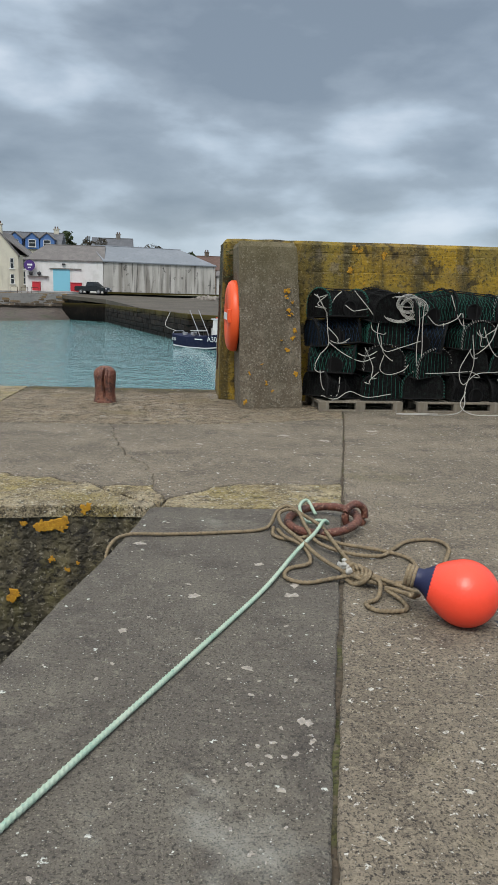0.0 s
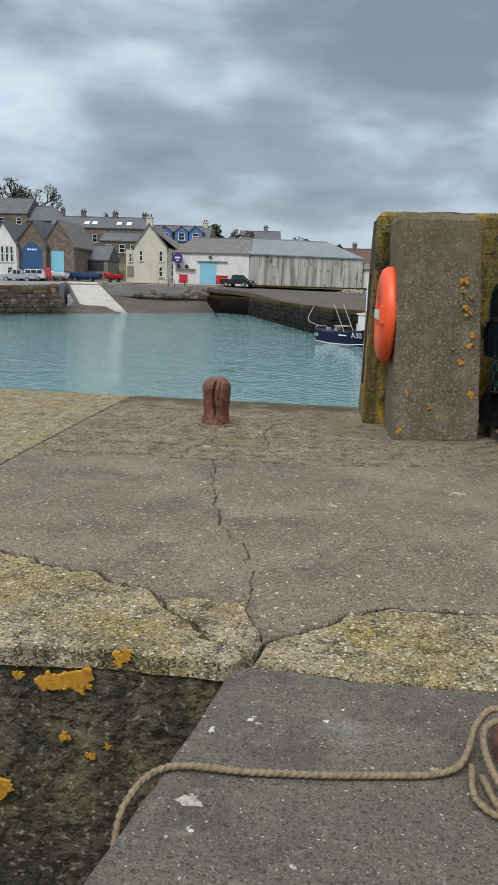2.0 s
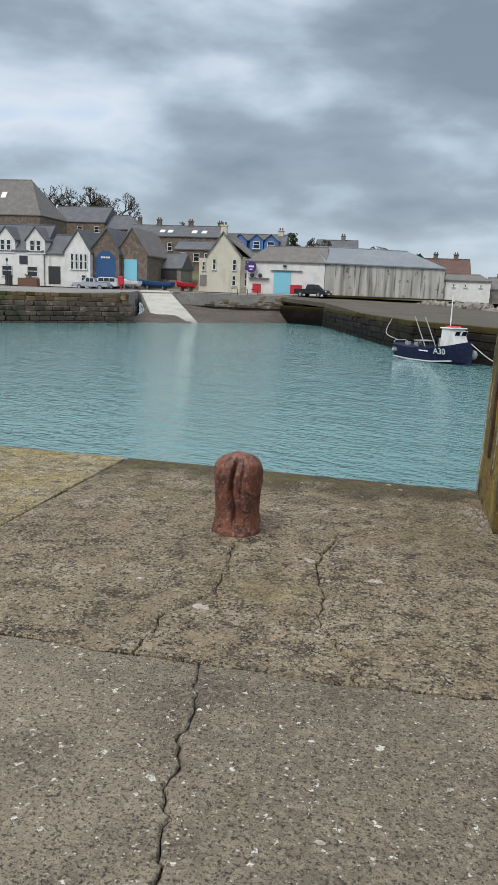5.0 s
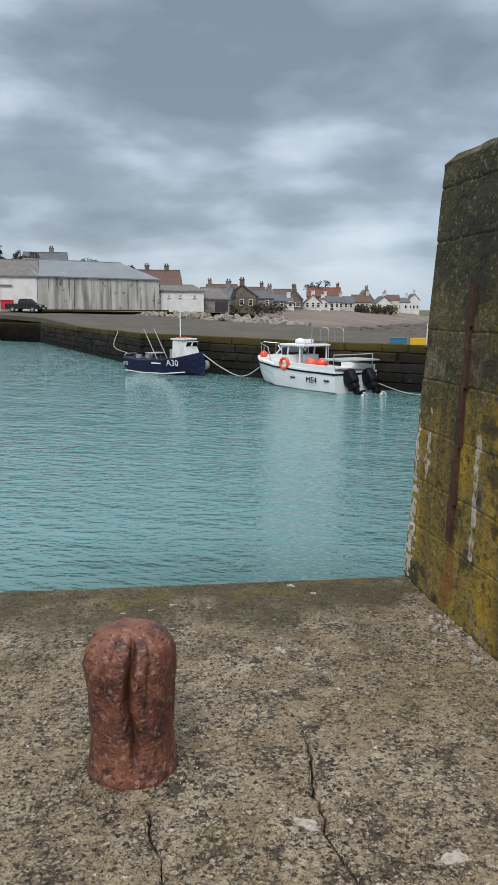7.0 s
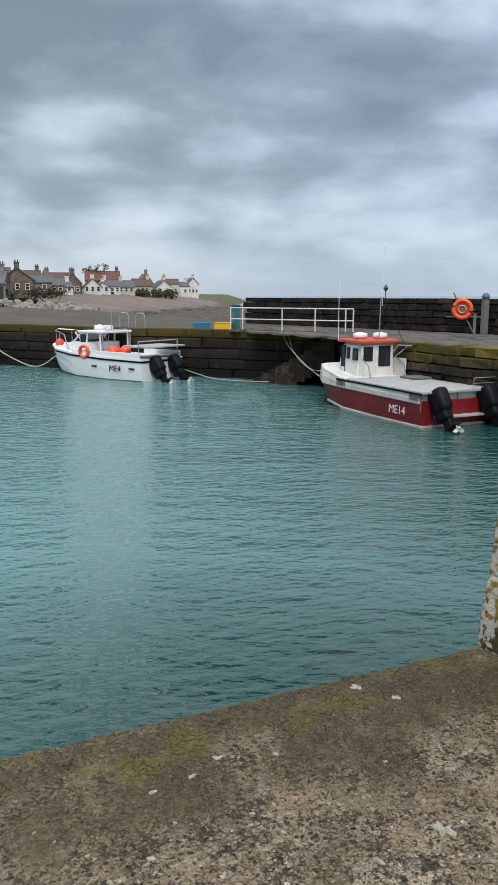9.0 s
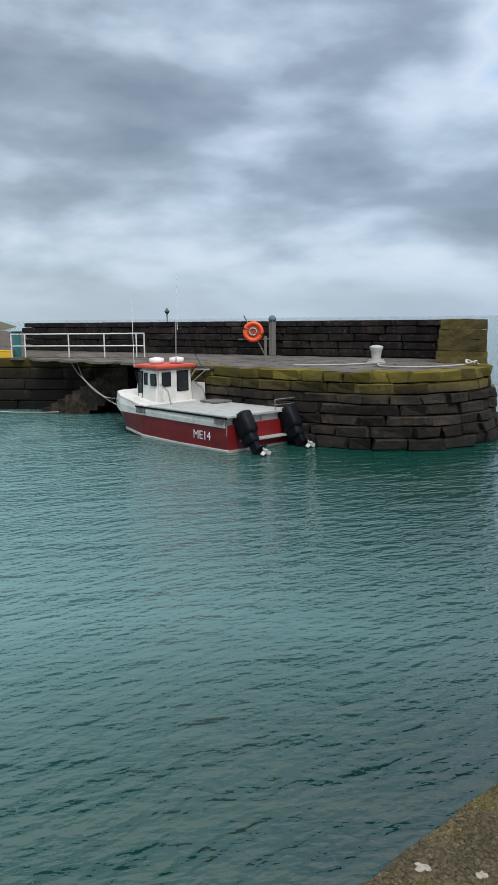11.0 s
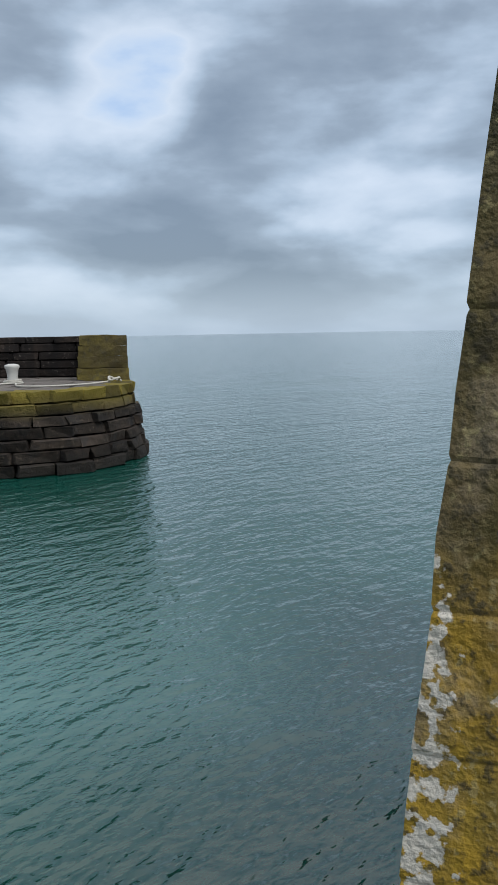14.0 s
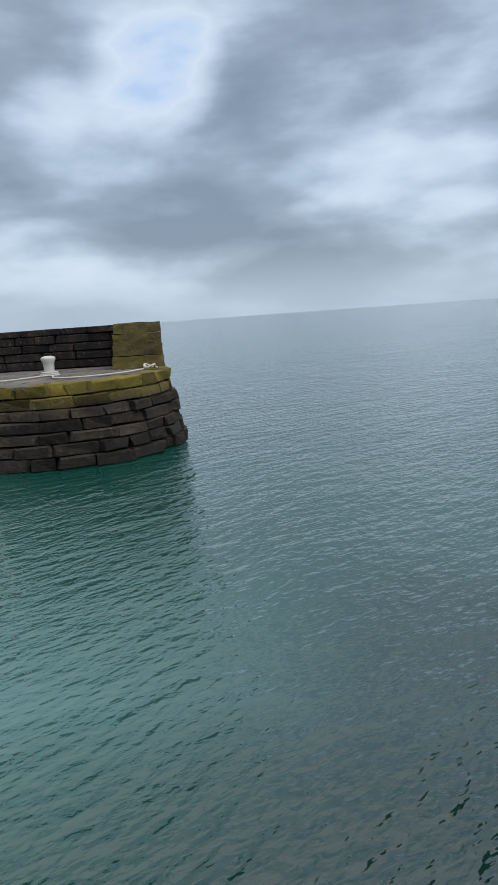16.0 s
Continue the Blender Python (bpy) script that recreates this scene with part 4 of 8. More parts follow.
# ---- iron bollard on the quay ----
def mooring_bollard(m):
    ob = thing("mooring_bollard", "rust-red cast-iron mooring bollard set in the quay", "bollard", m)
    prof = [(0.172, -0.03), (0.168, 0.03), (0.158, 0.07), (0.152, 0.14), (0.155, 0.26), (0.166, 0.36), (0.168, 0.42), (0.160, 0.465), (0.138, 0.503), (0.10, 0.530), (0.05, 0.545), (0.008, 0.55)]
    prof = [(r * 0.93, z) for r, z in prof]
    bm = lathe(prof, 128)
    bmesh.ops.subdivide_edges(bm, edges=[e for e in bm.edges if abs(e.verts[0].co.z - e.verts[1].co.z) > 0.02], cuts=2)
    for v in bm.verts:
        a = math.atan2(v.co.y, v.co.x)
        for a0, dep, z0 in ((-1.62, 0.060, 0.08), (-1.15, 0.016, 0.25), (-2.2, 0.014, 0.28), (2.9, 0.02, 0.2), (0.8, 0.012, 0.3)):
            a1 = a0 + 0.09 * math.sin(v.co.z * 14)
            g = math.exp(-((a - a1) / 0.075) ** 2) * max(0, min(1, (v.co.z - z0) / 0.08)) * max(0, min(1, (0.545 - v.co.z) / 0.05))
            r = math.hypot(v.co.x, v.co.y)
            if r > 0.02:
                v.co.x *= 1 - g * dep / r
                v.co.y *= 1 - g * dep / r
        v.co += noise.noise_vector(v.co * 16) * 0.007 + noise.noise_vector(v.co * 45) * 0.004
    for v in bm.verts:
        v.co.z *= 0.965
    part("post", bm, M_rust, ob, smooth=True)
    bm = lathe([(0.21, -0.03), (0.20, 0.004), (0.185, 0.012), (0.16, 0.014)], 32)
    for v in bm.verts:
        v.co += noise.noise_vector(v.co * 12) * 0.012
    part("bedding", bm, M_slab_rough, ob, "cement bedding round the foot")
    return ob


mooring_bollard(pose(-0.915, 8.40, 0.0))

# ---- mooring ring, ropes and buoy ----
ringob = thing("mooring_ring", "heavy rusted iron mooring ring lying on the quay", "mooring ring", pose(1.03, 2.47, 0.035))
pts = [(0.235 * math.cos(a), 0.30 * math.sin(a), 0.02 + 0.03 * math.cos(a)) for a in [2 * math.pi * k / 40 for k in range(40)]]
bm = tube(pts, 0.029, 12, closed=True)
for v in bm.verts:
    v.co += noise.noise_vector(v.co * 25) * 0.003
part("ring", bm, M_rust, ringob, smooth=True)
pts = [(0.235 + 0.075 * math.cos(a), 0.03 + 0.02 * math.cos(a), 0.035 + 0.085 * math.sin(a)) for a in [2 * math.pi * k / 28 for k in range(28)]]
bm = tube(pts, 0.026, 10, closed=True)
for v in bm.verts:
    v.co += noise.noise_vector(v.co * 25) * 0.003
part("eye", bm, M_rust, ringob, "rusted iron eye bolt", smooth=True)

M_rope_brown = layered("weathered_brown_rope", (0.235, 0.178, 0.105), [((0.10, 0.08, 0.05), "noise", 40.0, 0.45, 0.65, 0.8), ((0.32, 0.28, 0.20), "noise", 120.0, 0.52, 0.7, 0.7)], 0.95, [(160.0, 0.003, "noise")])
M_rope_green = layered("pale_green_rope", (0.34, 0.47, 0.36), [((0.50, 0.56, 0.45), "noise", 5.0, 0.4, 0.65, 0.8), ((0.16, 0.36, 0.30), "noise", 70.0, 0.52, 0.7, 0.6)], 0.9, [(160.0, 0.003, "noise")])
M_rope_white = layered("pale_cord", (0.42, 0.41, 0.37), [((0.28, 0.27, 0.24), "noise", 30.0, 0.48, 0.66, 0.8)], 0.9, [])


def rope(name, label, pts, r, mat, step=0.008, parent=None):
    line = resample(smooth_line(pts, 10), step)
    bm = tube(line, r, 9, twist=1.0 / r * 1.0, lobes=3)
    if parent is not None:
        return part(name, bm, mat, parent, label, smooth=True)
    return tagged(mesh_ob(name, bm, mat, smooth=True), label, "rope")


rope("mooring_rope", "pale green laid mooring rope across the quay", [(-0.95, -1.15, 0.015), (-0.53, -0.44, 0.015), (-0.24, 0.07, 0.015), (0.24, 0.91, 0.015), (0.49, 1.36, 0.017), (0.74, 1.84, 0.05), (0.90, 2.10, 0.075), (0.98, 2.22, 0.12), (1.04, 2.36, 0.06), (1.00, 2.46, 0.05), (0.92, 2.50, 0.03), (0.90, 2.66, 0.09), (0.98, 2.80, 0.10), (1.02, 2.66, 0.03)], 0.0120, M_rope_green)
coil = thing("coiled_rope", "brown three-strand rope looped in a loose heap", "rope")
Rr = 0.0120
rope("strand", "", [(-0.43, 2.06, -0.16), (-0.405, 2.16, -0.02), (-0.30, 2.29, 0.016), (-0.02, 2.30, 0.014), (0.35, 2.33, 0.014), (0.62, 2.39, 0.02), (0.72, 2.56, 0.085), (0.80, 2.62, 0.11), (0.86, 2.50, 0.10), (0.87, 2.25, 0.075), (0.90, 2.0, 0.05), (1.05, 1.85, 0.03), (1.25, 1.82, 0.018), (1.38, 1.95, 0.018), (1.52, 2.10, 0.016), (1.70, 2.12, 0.016), (1.74, 1.96, 0.018), (1.62, 1.70, 0.018), (1.50, 1.48, 0.02), (1.34, 1.36, 0.025), (1.10, 1.40, 0.03), (0.95, 1.55, 0.045)], Rr, M_rope_brown, parent=coil)
rope("strand", "", [(0.68, 2.42, 0.015), (0.66, 2.25, 0.015), (0.76, 2.16, 0.015), (0.92, 2.16, 0.04), (1.06, 2.02, 0.03), (1.28, 1.92, 0.02), (1.42, 1.76, 0.018), (1.38, 1.52, 0.018), (1.24, 1.36, 0.02), (1.08, 1.34, 0.04), (0.96, 1.46, 0.05), (0.86, 1.72, 0.05), (0.80, 1.98, 0.06), (0.72, 2.30, 0.07), (0.73, 2.50, 0.09), (0.82, 2.56, 0.10), (0.92, 2.42, 0.08), (0.98, 2.2, 0.07), (1.0, 1.9, 0.055), (1.02, 1.55, 0.06), (1.10, 1.38, 0.06), (1.26, 1.16, 0.05), (1.16, 0.95, 0.13)], Rr, M_rope_brown, parent=coil)
rope("strand", "", [(0.70, 2.36, 0.02), (0.72, 2.18, 0.03), (0.80, 1.95, 0.04), (0.80, 1.72, 0.02), (0.66, 1.64, 0.014), (0.62, 1.50, 0.014), (0.72, 1.42, 0.014), (0.88, 1.46, 0.02), (1.0, 1.42, 0.05), (1.10, 1.32, 0.06), (1.06, 1.18, 0.02), (0.98, 1.12, 0.014), (1.02, 1.03, 0.014), (1.16, 1.03, 0.014), (1.18, 1.14, 0.016), (1.12, 1.26, 0.04), (1.22, 1.10, 0.06), (1.14, 0.92, 0.14)], Rr, M_rope_brown, parent=coil)
bm = bmesh.new()
for k in range(5):
    a0 = k * 0.5
    tube(resample(smooth_line([(0.98 + 0.03 * math.cos(a) + 0.016 * k, 1.48 + 0.055 * math.sin(a) - 0.02 * k, 0.045 + 0.04 * math.sin(a + a0)) for a in [2 * math.pi * j / 8 for j in range(9)]], 5), 0.012), 0.0125, 9, bm, twist=40, lobes=3)
part("knot", bm, M_rope_brown, coil, "tight knot of brown rope", smooth=True)
bm = bmesh.new()
for k in range(10):
    block(bm, -0.016 + rnd.uniform(-0.008, 0.008), -0.016, 0, 0.016, 0.016, 0.022, Matrix.Translation((0.96 + rnd.uniform(-0.02, 0.02), 1.50 + rnd.uniform(-0.06, 0.06), 0.05 + rnd.random() * 0.03)) @ pose(0, 0, 0, rnd.uniform(-40, 40), rnd.uniform(-40, 40), rnd.uniform(0, 90)), 0.008)
part("tape", bm, M_rope_white, coil, "frayed pale tape round the knot")

buoy = thing("fishing_buoy", "fluorescent orange-red inflated buoy with a navy neck", "buoy", pose(1.405, 0.885, 0.160, 0, -80, -28) @ Matrix.Scale(0.96, 4))
prof = []
for k in range(25):
    a = -math.pi / 2 + math.pi * k / 24
    r, z = 0.172 * math.cos(a), 0.172 * math.sin(a)
    if z > 0.08:
        z += 0.05 * ((z - 0.08) / 0.092) ** 1.5
    prof.append((max(r, 0.004), z))
part("body", lathe(prof, 40), M_buoy, buoy, smooth=True)
part("neck", lathe([(0.112, 0.140), (0.098, 0.168), (0.072, 0.20), (0.055, 0.225), (0.052, 0.255), (0.058, 0.27), (0.03, 0.275)], 28), plain("navy_rubber", (0.010, 0.014, 0.055), 0.5), buoy, "navy blue rubber neck", smooth=True)
bm = bmesh.new()
for k in range(3):
    tube([(0.05 * math.cos(a), 0.05 * math.sin(a), 0.262 + 0.018 * k) for a in [2 * math.pi * j / 20 for j in range(20)]], 0.011, 8, bm, closed=True)
part("lashing", bm, M_rope_brown, buoy, "rope lashing round the neck", smooth=True)
M_puddle = layered("rain_puddle", (0.05, 0.05, 0.048), [], 0.03, [])
bm = bmesh.new()
blot(bm, (1.66, 0.80, -0.001), X, Y, Z, 0.15, random.Random(5), 0.0025, 26)
tagged(mesh_ob("puddle", bm, M_puddle), "shallow rain puddle on the quay beside the buoy", "puddle", kind="stuff")


# ---- creels on pallets ----
M_net = {}
for nm, c in (("black", (0.012, 0.012, 0.012)), ("green", (0.02, 0.10, 0.075)), ("teal", (0.03, 0.28, 0.24)), ("blue", (0.012, 0.03, 0.06))):
    M_net[nm] = plain(nm + "_net_twine", c, 0.9, spec=0.15)
M_creelcloth = layered("wet_net_layers", (0.006, 0.006, 0.006), [((0.013, 0.017, 0.015), "noise", 18.0, 0.5, 0.62, 0.8)], 0.95, [(60.0, 0.02, "noise")], spec=0.1)
M_palletwood = layered("grey_pallet_wood", (0.17, 0.145, 0.108), [((0.13, 0.115, 0.09), "noise", 6.0, 0.45, 0.65, 0.8), ((0.33, 0.30, 0.25), "streak", 20.0, 0.5, 0.7, 0.5)], 0.9, [(40.0, 0.004, "noise")])


M_binding = layered("grey_cord_binding", (0.30, 0.30, 0.27), [((0.07, 0.075, 0.07), "noise", 14.0, 0.46, 0.58, 0.85)], 0.95, [])


def pallet(m):
    ob = thing("pallet", "weathered grey wooden pallet under the creels", "pallet", m, "pallets under the creels")
    for y in (0.0, 0.45, 0.92):
        part("bottom_board", box(0, y, 0.0, 1.2, y + 0.10, 0.022, 0.003), M_palletwood, ob)
        for x in (0.0, 0.52, 1.06):
            part("block", box(x, y, 0.022, x + 0.14, y + 0.10, 0.10, 0.004), M_palletwood, ob)
    for x in (0.0, 0.52, 1.06):
        part("stringer_board", box(x, 0.0, 0.10, x + 0.14, 1.0, 0.12, 0.003), M_palletwood, ob)
    for k in range(7):
        part("top_board", box(0, 0.15 * k, 0.12, 1.2, 0.15 * k + 0.10, 0.142, 0.003), M_palletwood, ob)
    return ob


p1 = pallet(pose(2.07, 7.74, 0, 0, 0, 0.5))
p1["group"] = "pallets under the creels"
for x in (3.48, 4.86, 6.2):
    copy_thing(p1, pose(x, 7.74 - 0.02 * (x - 2), 0, 0, 0, 0.5))


def creel(m, w, d, h, net, cord, rnd, label):
    """A lobster creel: base frame, three hoops, netting, side eye, lashing."""
    ob = thing("lobster_creel", label, "creel", m, "stacked creels")
    bm = bmesh.new()
    sec = lambda t: (math.cos(t), math.sin(t))
    hoop = [(-d / 2, 0.0), (-d / 2, h * 0.45)] + [(-d / 2 * math.cos(math.pi * k / 10), h * 0.45 + h * 0.52 * math.sin(math.pi * k / 10)) for k in range(1, 10)] + [(d / 2, h * 0.45), (d / 2, 0.0)]
    for x in (-w / 2, 0, w / 2):
        tube([(x, y, z + 0.015) for y, z in hoop], 0.011, 6, bm)
    for y in (-d / 2, d / 2):
        tube([(-w / 2, y, 0.015), (w / 2, y, 0.015)], 0.012, 6, bm)
    for k in (3, 5, 7):
        y, z = hoop[k + 1]
        tube([(-w / 2, y, z + 0.015), (w / 2, y, z + 0.015)], 0.008, 5, bm)
    for k in range(5):
        x = -w / 2 + w * k / 4
        tube([(x, -d / 2, 0.012), (x, d / 2, 0.012)], 0.008, 5, bm)
    part("frame", bm, M_net["black"], ob)
    # dark inner netting, sagging between the hoops
    bm = bmesh.new()
    nx = 12
    grid = []
    for i in range(nx + 1):
        x = -w / 2 + w * i / nx
        s = 1 - 0.10 * abs(math.sin(math.pi * 2 * i / nx)) - 0.02
        grid.append([bm.verts.new((x, y * s * 0.97, 0.02 + z * s * 0.97 + rnd.uniform(-0.008, 0.008))) for y, z in hoop])
    for a, b in zip(grid, grid[1:]):
        for k in range(len(hoop) - 1):
            bm.faces.new((a[k], a[k + 1], b[k + 1], b[k]))
    bm.faces.new(grid[0])
    bm.faces.new(grid[-1][::-1])
    part("inner_net", bm, M_creelcloth, ob)
    # twine mesh over it
    bm = bmesh.new()
    step = 0.055
    n1 = int(w / step)
    n2 = len(hoop)
    for sgn in (1, -1):
        for i in range(-6, n1 + 6):
            pts = []
            for k in range(n2):
                x = -w / 2 + step * (i + sgn * k * 0.5)
                if -w / 2 <= x <= w / 2:
                    s = 1.005 - 0.10 * abs(math.sin(math.pi * 2 * (x + w / 2) / w))
                    pts.append((x, hoop[k][0] * s, 0.02 + hoop[k][1] * s))
            if len(pts) > 1:
                tube(pts, 0.0028, 3, bm)
    for sx in (-1, 1):
        for k in range(9):
            y = -d / 2 + d * (k + 0.5) / 9
            top = 0.45 * h + 0.5 * h * math.sqrt(max(0, 1 - (2 * y / d) ** 2))
            tube([(sx * (w / 2 + 0.004), y, 0.02), (sx * (w / 2 + 0.004), y * 0.9, top)], 0.0025, 3, bm)
    part("netting", bm, M_net[net], ob, net + " knotted netting")
    for x in (-w / 2, w / 2):
        bm = bmesh.new()
        line = resample([(x, y * 1.02, z * 1.02 + 0.015) for y, z in hoop], 0.012)
        tube([p + Vector((0.019 * math.cos(k * 1.7), 0.012 * math.sin(k * 1.7), 0.012 * math.sin(k * 1.7))) for k, p in enumerate(line)], 0.0055, 4, bm)
        part("hoop_binding", bm, M_net[cord] if cord in M_net else M_binding, ob, "cord binding round the end hoops")
    bm = lathe([(0.115, 0.0), (0.115, 0.012), (0.10, 0.012), (0.10, 0.0)], 18, m=pose(rnd.uniform(-0.1, 0.1) * w, -d / 2 - 0.004, h * 0.30, 90, 0, 0))
    part("eye_ring", bm, M_net["black"], ob, "black plastic entrance ring")
    return ob


rnd = random.Random(21)
labels = {"black": "black-netted lobster creel stacked on a pallet", "green": "dark green netted lobster creel in a stack", "teal": "bright teal netted lobster creel in a stack", "blue": "dark blue netted lobster creel in a stack"}
for row in range(4):
    for k in range(9):
        net = rnd.choice(["black", "black", "green", "black", "blue"])
        if row == 3 and k in (3, 4) or row == 2 and k == 5:
            net = "teal" if k >= 4 else "green"
        w = 0.62
        x = 2.34 + k * 0.635 + rnd.uniform(-0.02, 0.02)
        if x > 7.2:
            continue
        m = pose(x, 8.17 - 0.02 * (x - 2) + rnd.uniform(-0.05, 0.06), 0.142 + row * 0.378, rnd.uniform(-9, 9), rnd.uniform(-8, 8), rnd.uniform(-24, 24) + (90 if rnd.random() < 0.45 else 0))
        creel(m, w, 0.60, 0.40, net, rnd.choice(["white", "white", "green", "black", "black"]), rnd, labels[net])
cords = [
    [(2.0, 7.80, 1.60), (2.10, 7.76, 1.42), (2.16, 7.78, 1.36), (2.24, 7.77, 1.55), (2.36, 7.80, 1.66)],
    [(2.14, 7.76, 1.36), (2.16, 7.74, 1.10), (2.18, 7.76, 0.92), (2.08, 7.74, 0.80)],
    [(2.18, 7.76, 0.96), (2.40, 7.74, 0.80), (2.65, 7.72, 0.70), (2.85, 7.74, 0.76)],
    [(2.52, 7.78, 1.66), (2.70, 7.74, 1.45), (2.86, 7.75, 1.30), (2.98, 7.74, 1.55), (3.15, 7.76, 1.66)],
    [(2.88, 7.74, 1.30), (2.86, 7.72, 1.05), (2.98, 7.73, 0.85), (3.2, 7.72, 0.9), (3.5, 7.73, 1.0)],
    [(2.98, 7.73, 0.82), (2.92, 7.72, 0.60), (3.05, 7.73, 0.52), (3.25, 7.72, 0.58), (3.34, 7.72, 0.68)],
    [(3.42, 7.72, 1.52), (3.44, 7.70, 1.2), (3.42, 7.70, 0.9), (3.45, 7.70, 0.62), (3.55, 7.70, 0.55), (3.9, 7.70, 0.56), (4.2, 7.70, 0.58)],
    [(3.50, 7.72, 1.50), (3.48, 7.69, 1.2), (3.50, 7.70, 0.85), (3.47, 7.70, 0.6)],
    [(4.22, 7.70, 1.1), (4.25, 7.66, 0.7), (4.15, 7.64, 0.35), (4.1, 7.60, 0.1), (3.9, 7.50, 0.01), (3.4, 7.45, 0.008), (3.1, 7.5, 0.008), (3.3, 7.56, 0.008), (3.7, 7.52, 0.008)],
    [(4.2, 7.68, 0.9), (4.05, 7.66, 0.6), (4.12, 7.66, 0.4), (4.3, 7.66, 0.55), (4.6, 7.68, 0.58), (4.85, 7.68, 0.62)],
    [(3.55, 7.72, 1.35), (3.7, 7.70, 1.22), (3.95, 7.70, 1.3), (4.05, 7.72, 1.42)],
    [(4.15, 7.62, 0.3), (4.05, 7.60, 0.12), (4.2, 7.5, 0.01), (4.6, 7.42, 0.01), (5.2, 7.45, 0.01)],
    [(2.1, 7.72, 0.22), (2.3, 7.70, 0.17), (2.5, 7.70, 0.28), (2.75, 7.70, 0.20), (3.1, 7.70, 0.25)],
]
rn = random.Random(77)
for k in range(46):
    x, z = rn.uniform(2.05, 6.6), rn.uniform(0.45, 1.66)
    y = 7.80 - 0.02 * (x - 2)
    dx, dz = rn.uniform(-0.35, 0.35), rn.uniform(-0.45, 0.1)
    cords.append([(x, y, z), (x + dx * 0.3 + rn.gauss(0, 0.05), y - 0.03, z + dz * 0.5 - 0.05), (x + dx * 0.7 + rn.gauss(0, 0.05), y - 0.03, z + dz * 0.9 - 0.04), (x + dx, y, z + dz)])
for c in cords:
    c = [(p[0], p[1] + (0.075 if p[2] > 0.15 else 0.0), max(p[2], 0.01)) for p in c]
    bm = tube(resample(smooth_line(c, 8), 0.03), 0.0062, 6)
    tagged(mesh_ob("cord", bm, M_rope_white, smooth=True), "loose pale cord hanging from the stacked creels", "cord")
for cx, cz, rr in ((3.15, 1.42, 0.20), (3.28, 1.50, 0.13), (3.36, 1.44, 0.16)):
    bm = bmesh.new()
    for j in range(3):
        tube([(cx + (rr + 0.02 * j) * math.cos(a), 7.845 - 0.015 * j, cz + (rr * 0.75 + 0.015 * j) * math.sin(a)) for a in [2 * math.pi * q / 36 for q in range(36)]], 0.0065, 6, bm, closed=True)
    tagged(mesh_ob("cord_coil", bm, M_rope_white, smooth=True), "coil of pale cord hung on the creels", "cord")

# ---- far pier ----
DECK = -0.07
PIER = [(26.4, 25.2), (24.5, 23.3), (22.95, 21.8), (22.15, 21.1), (21.3, 20.65), (20.2, 20.45), (18.9, 20.6), (17.7, 21.1), (16.9, 21.9), (16.45, 22.8), (16.05, 24.2), (15.75, 26.2), (15.8, 29.0), (16.0, 31.5), (16.25, 33.2)]
QUAY = [(18.1, 35.4), (14.95, 40.3), (11.3, 44.4), (1.6, 60.5), (-2.7, 78.0)]
pier = tagged(mesh_ob("pier", prism([(x - (0.75 if x > 21 else -0.45), y + 0.75) for x, y in PIER] + [(18.3, 35.6)] + [(x + 0.25, y + 0.3) for x, y in QUAY[1:]] + [(9, 83), (19.5, 60), (21, 49), (25.6, 27)], -6, DECK - 0.02), M_deck),
              "old stone harbour pier with a flagged deck", "pier", kind="structure")


def unit_stone(seed, rough):
    """A squared stone, one unit each way, with worn uneven edges."""
    r = random.Random(seed)
    bm = bmesh.new()
    block(bm, -0.5, -0.5, -0.5, 0.5, 0.5, 0.5)
    bmesh.ops.bevel(bm, geom=bm.edges[:], offset=0.085, segments=1, affect="EDGES")
    for v in bm.verts:
        v.co += Vector((r.uniform(-1, 1), r.uniform(-1, 1), r.uniform(-1, 1))) * rough
    me = bpy.data.meshes.new("stone")
    bmesh.ops.recalc_face_normals(bm, faces=bm.faces)
    bm.to_mesh(me)
    bm.free()
    return me


def stones_of(mat, n=5, rough=0.05):
    res = []
    for k in range(n):
        me = unit_stone(k + 1, rough)
        me.materials.append(mat)
        res.append(me)
    return res


def coursed(parent, name, line, z_top, heights, meshes, rnd, lengths, depth, batter=0.0, jut=0.03, inset=0.0):
    """Courses of stones along a plan line, one object a stone; the face looks to the right of the line's run."""
    P = [Vector(p) for p in line]
    z = z_top
    for c, h in enumerate(heights):
        s = -rnd.random() * lengths[1] * 0.6
        out_d = batter * (z_top - z) - inset
        total = sum((b - a).length for a, b in zip(P, P[1:]))
        while s < total:
            ln = rnd.uniform(*lengths)
            mid = min(max(s + ln / 2, 0), total - 1e-3)
            acc = 0.0
            for a, b in zip(P, P[1:]):
                d = (b - a).length
                if acc + d >= mid:
                    t = (b - a) / d
                    p = a + t * (mid - acc)
                    break
                acc += d
            nrm = Vector((t.y, -t.x))
            q = p + nrm * (out_d - depth / 2 + rnd.uniform(-jut, jut))
            o = new(name, rnd.choice(meshes))
            o.parent = parent
            o.matrix_basis = Matrix.Translation((q.x, q.y, z - h / 2)) @ Matrix.Rotation(math.atan2(t.y, t.x) + rnd.uniform(-0.02, 0.02), 4, "Z") @ Matrix.Rotation(rnd.uniform(-0.012, 0.012), 4, "Y") @ Matrix.Diagonal((ln - 0.025, depth, h - 0.022, 1))
            s += ln
        z -= h


rnd = random.Random(5)
st_pier = stones_of(M_pierstone, 8, 0.07)
coursed(pier, "stone", PIER[::-1], DECK + 0.02, [0.36, 0.33, 0.30, 0.34, 0.31, 0.34, 0.36, 0.36], st_pier, rnd, (0.6, 1.45), 0.8, 0.23, 0.08, 0.30)
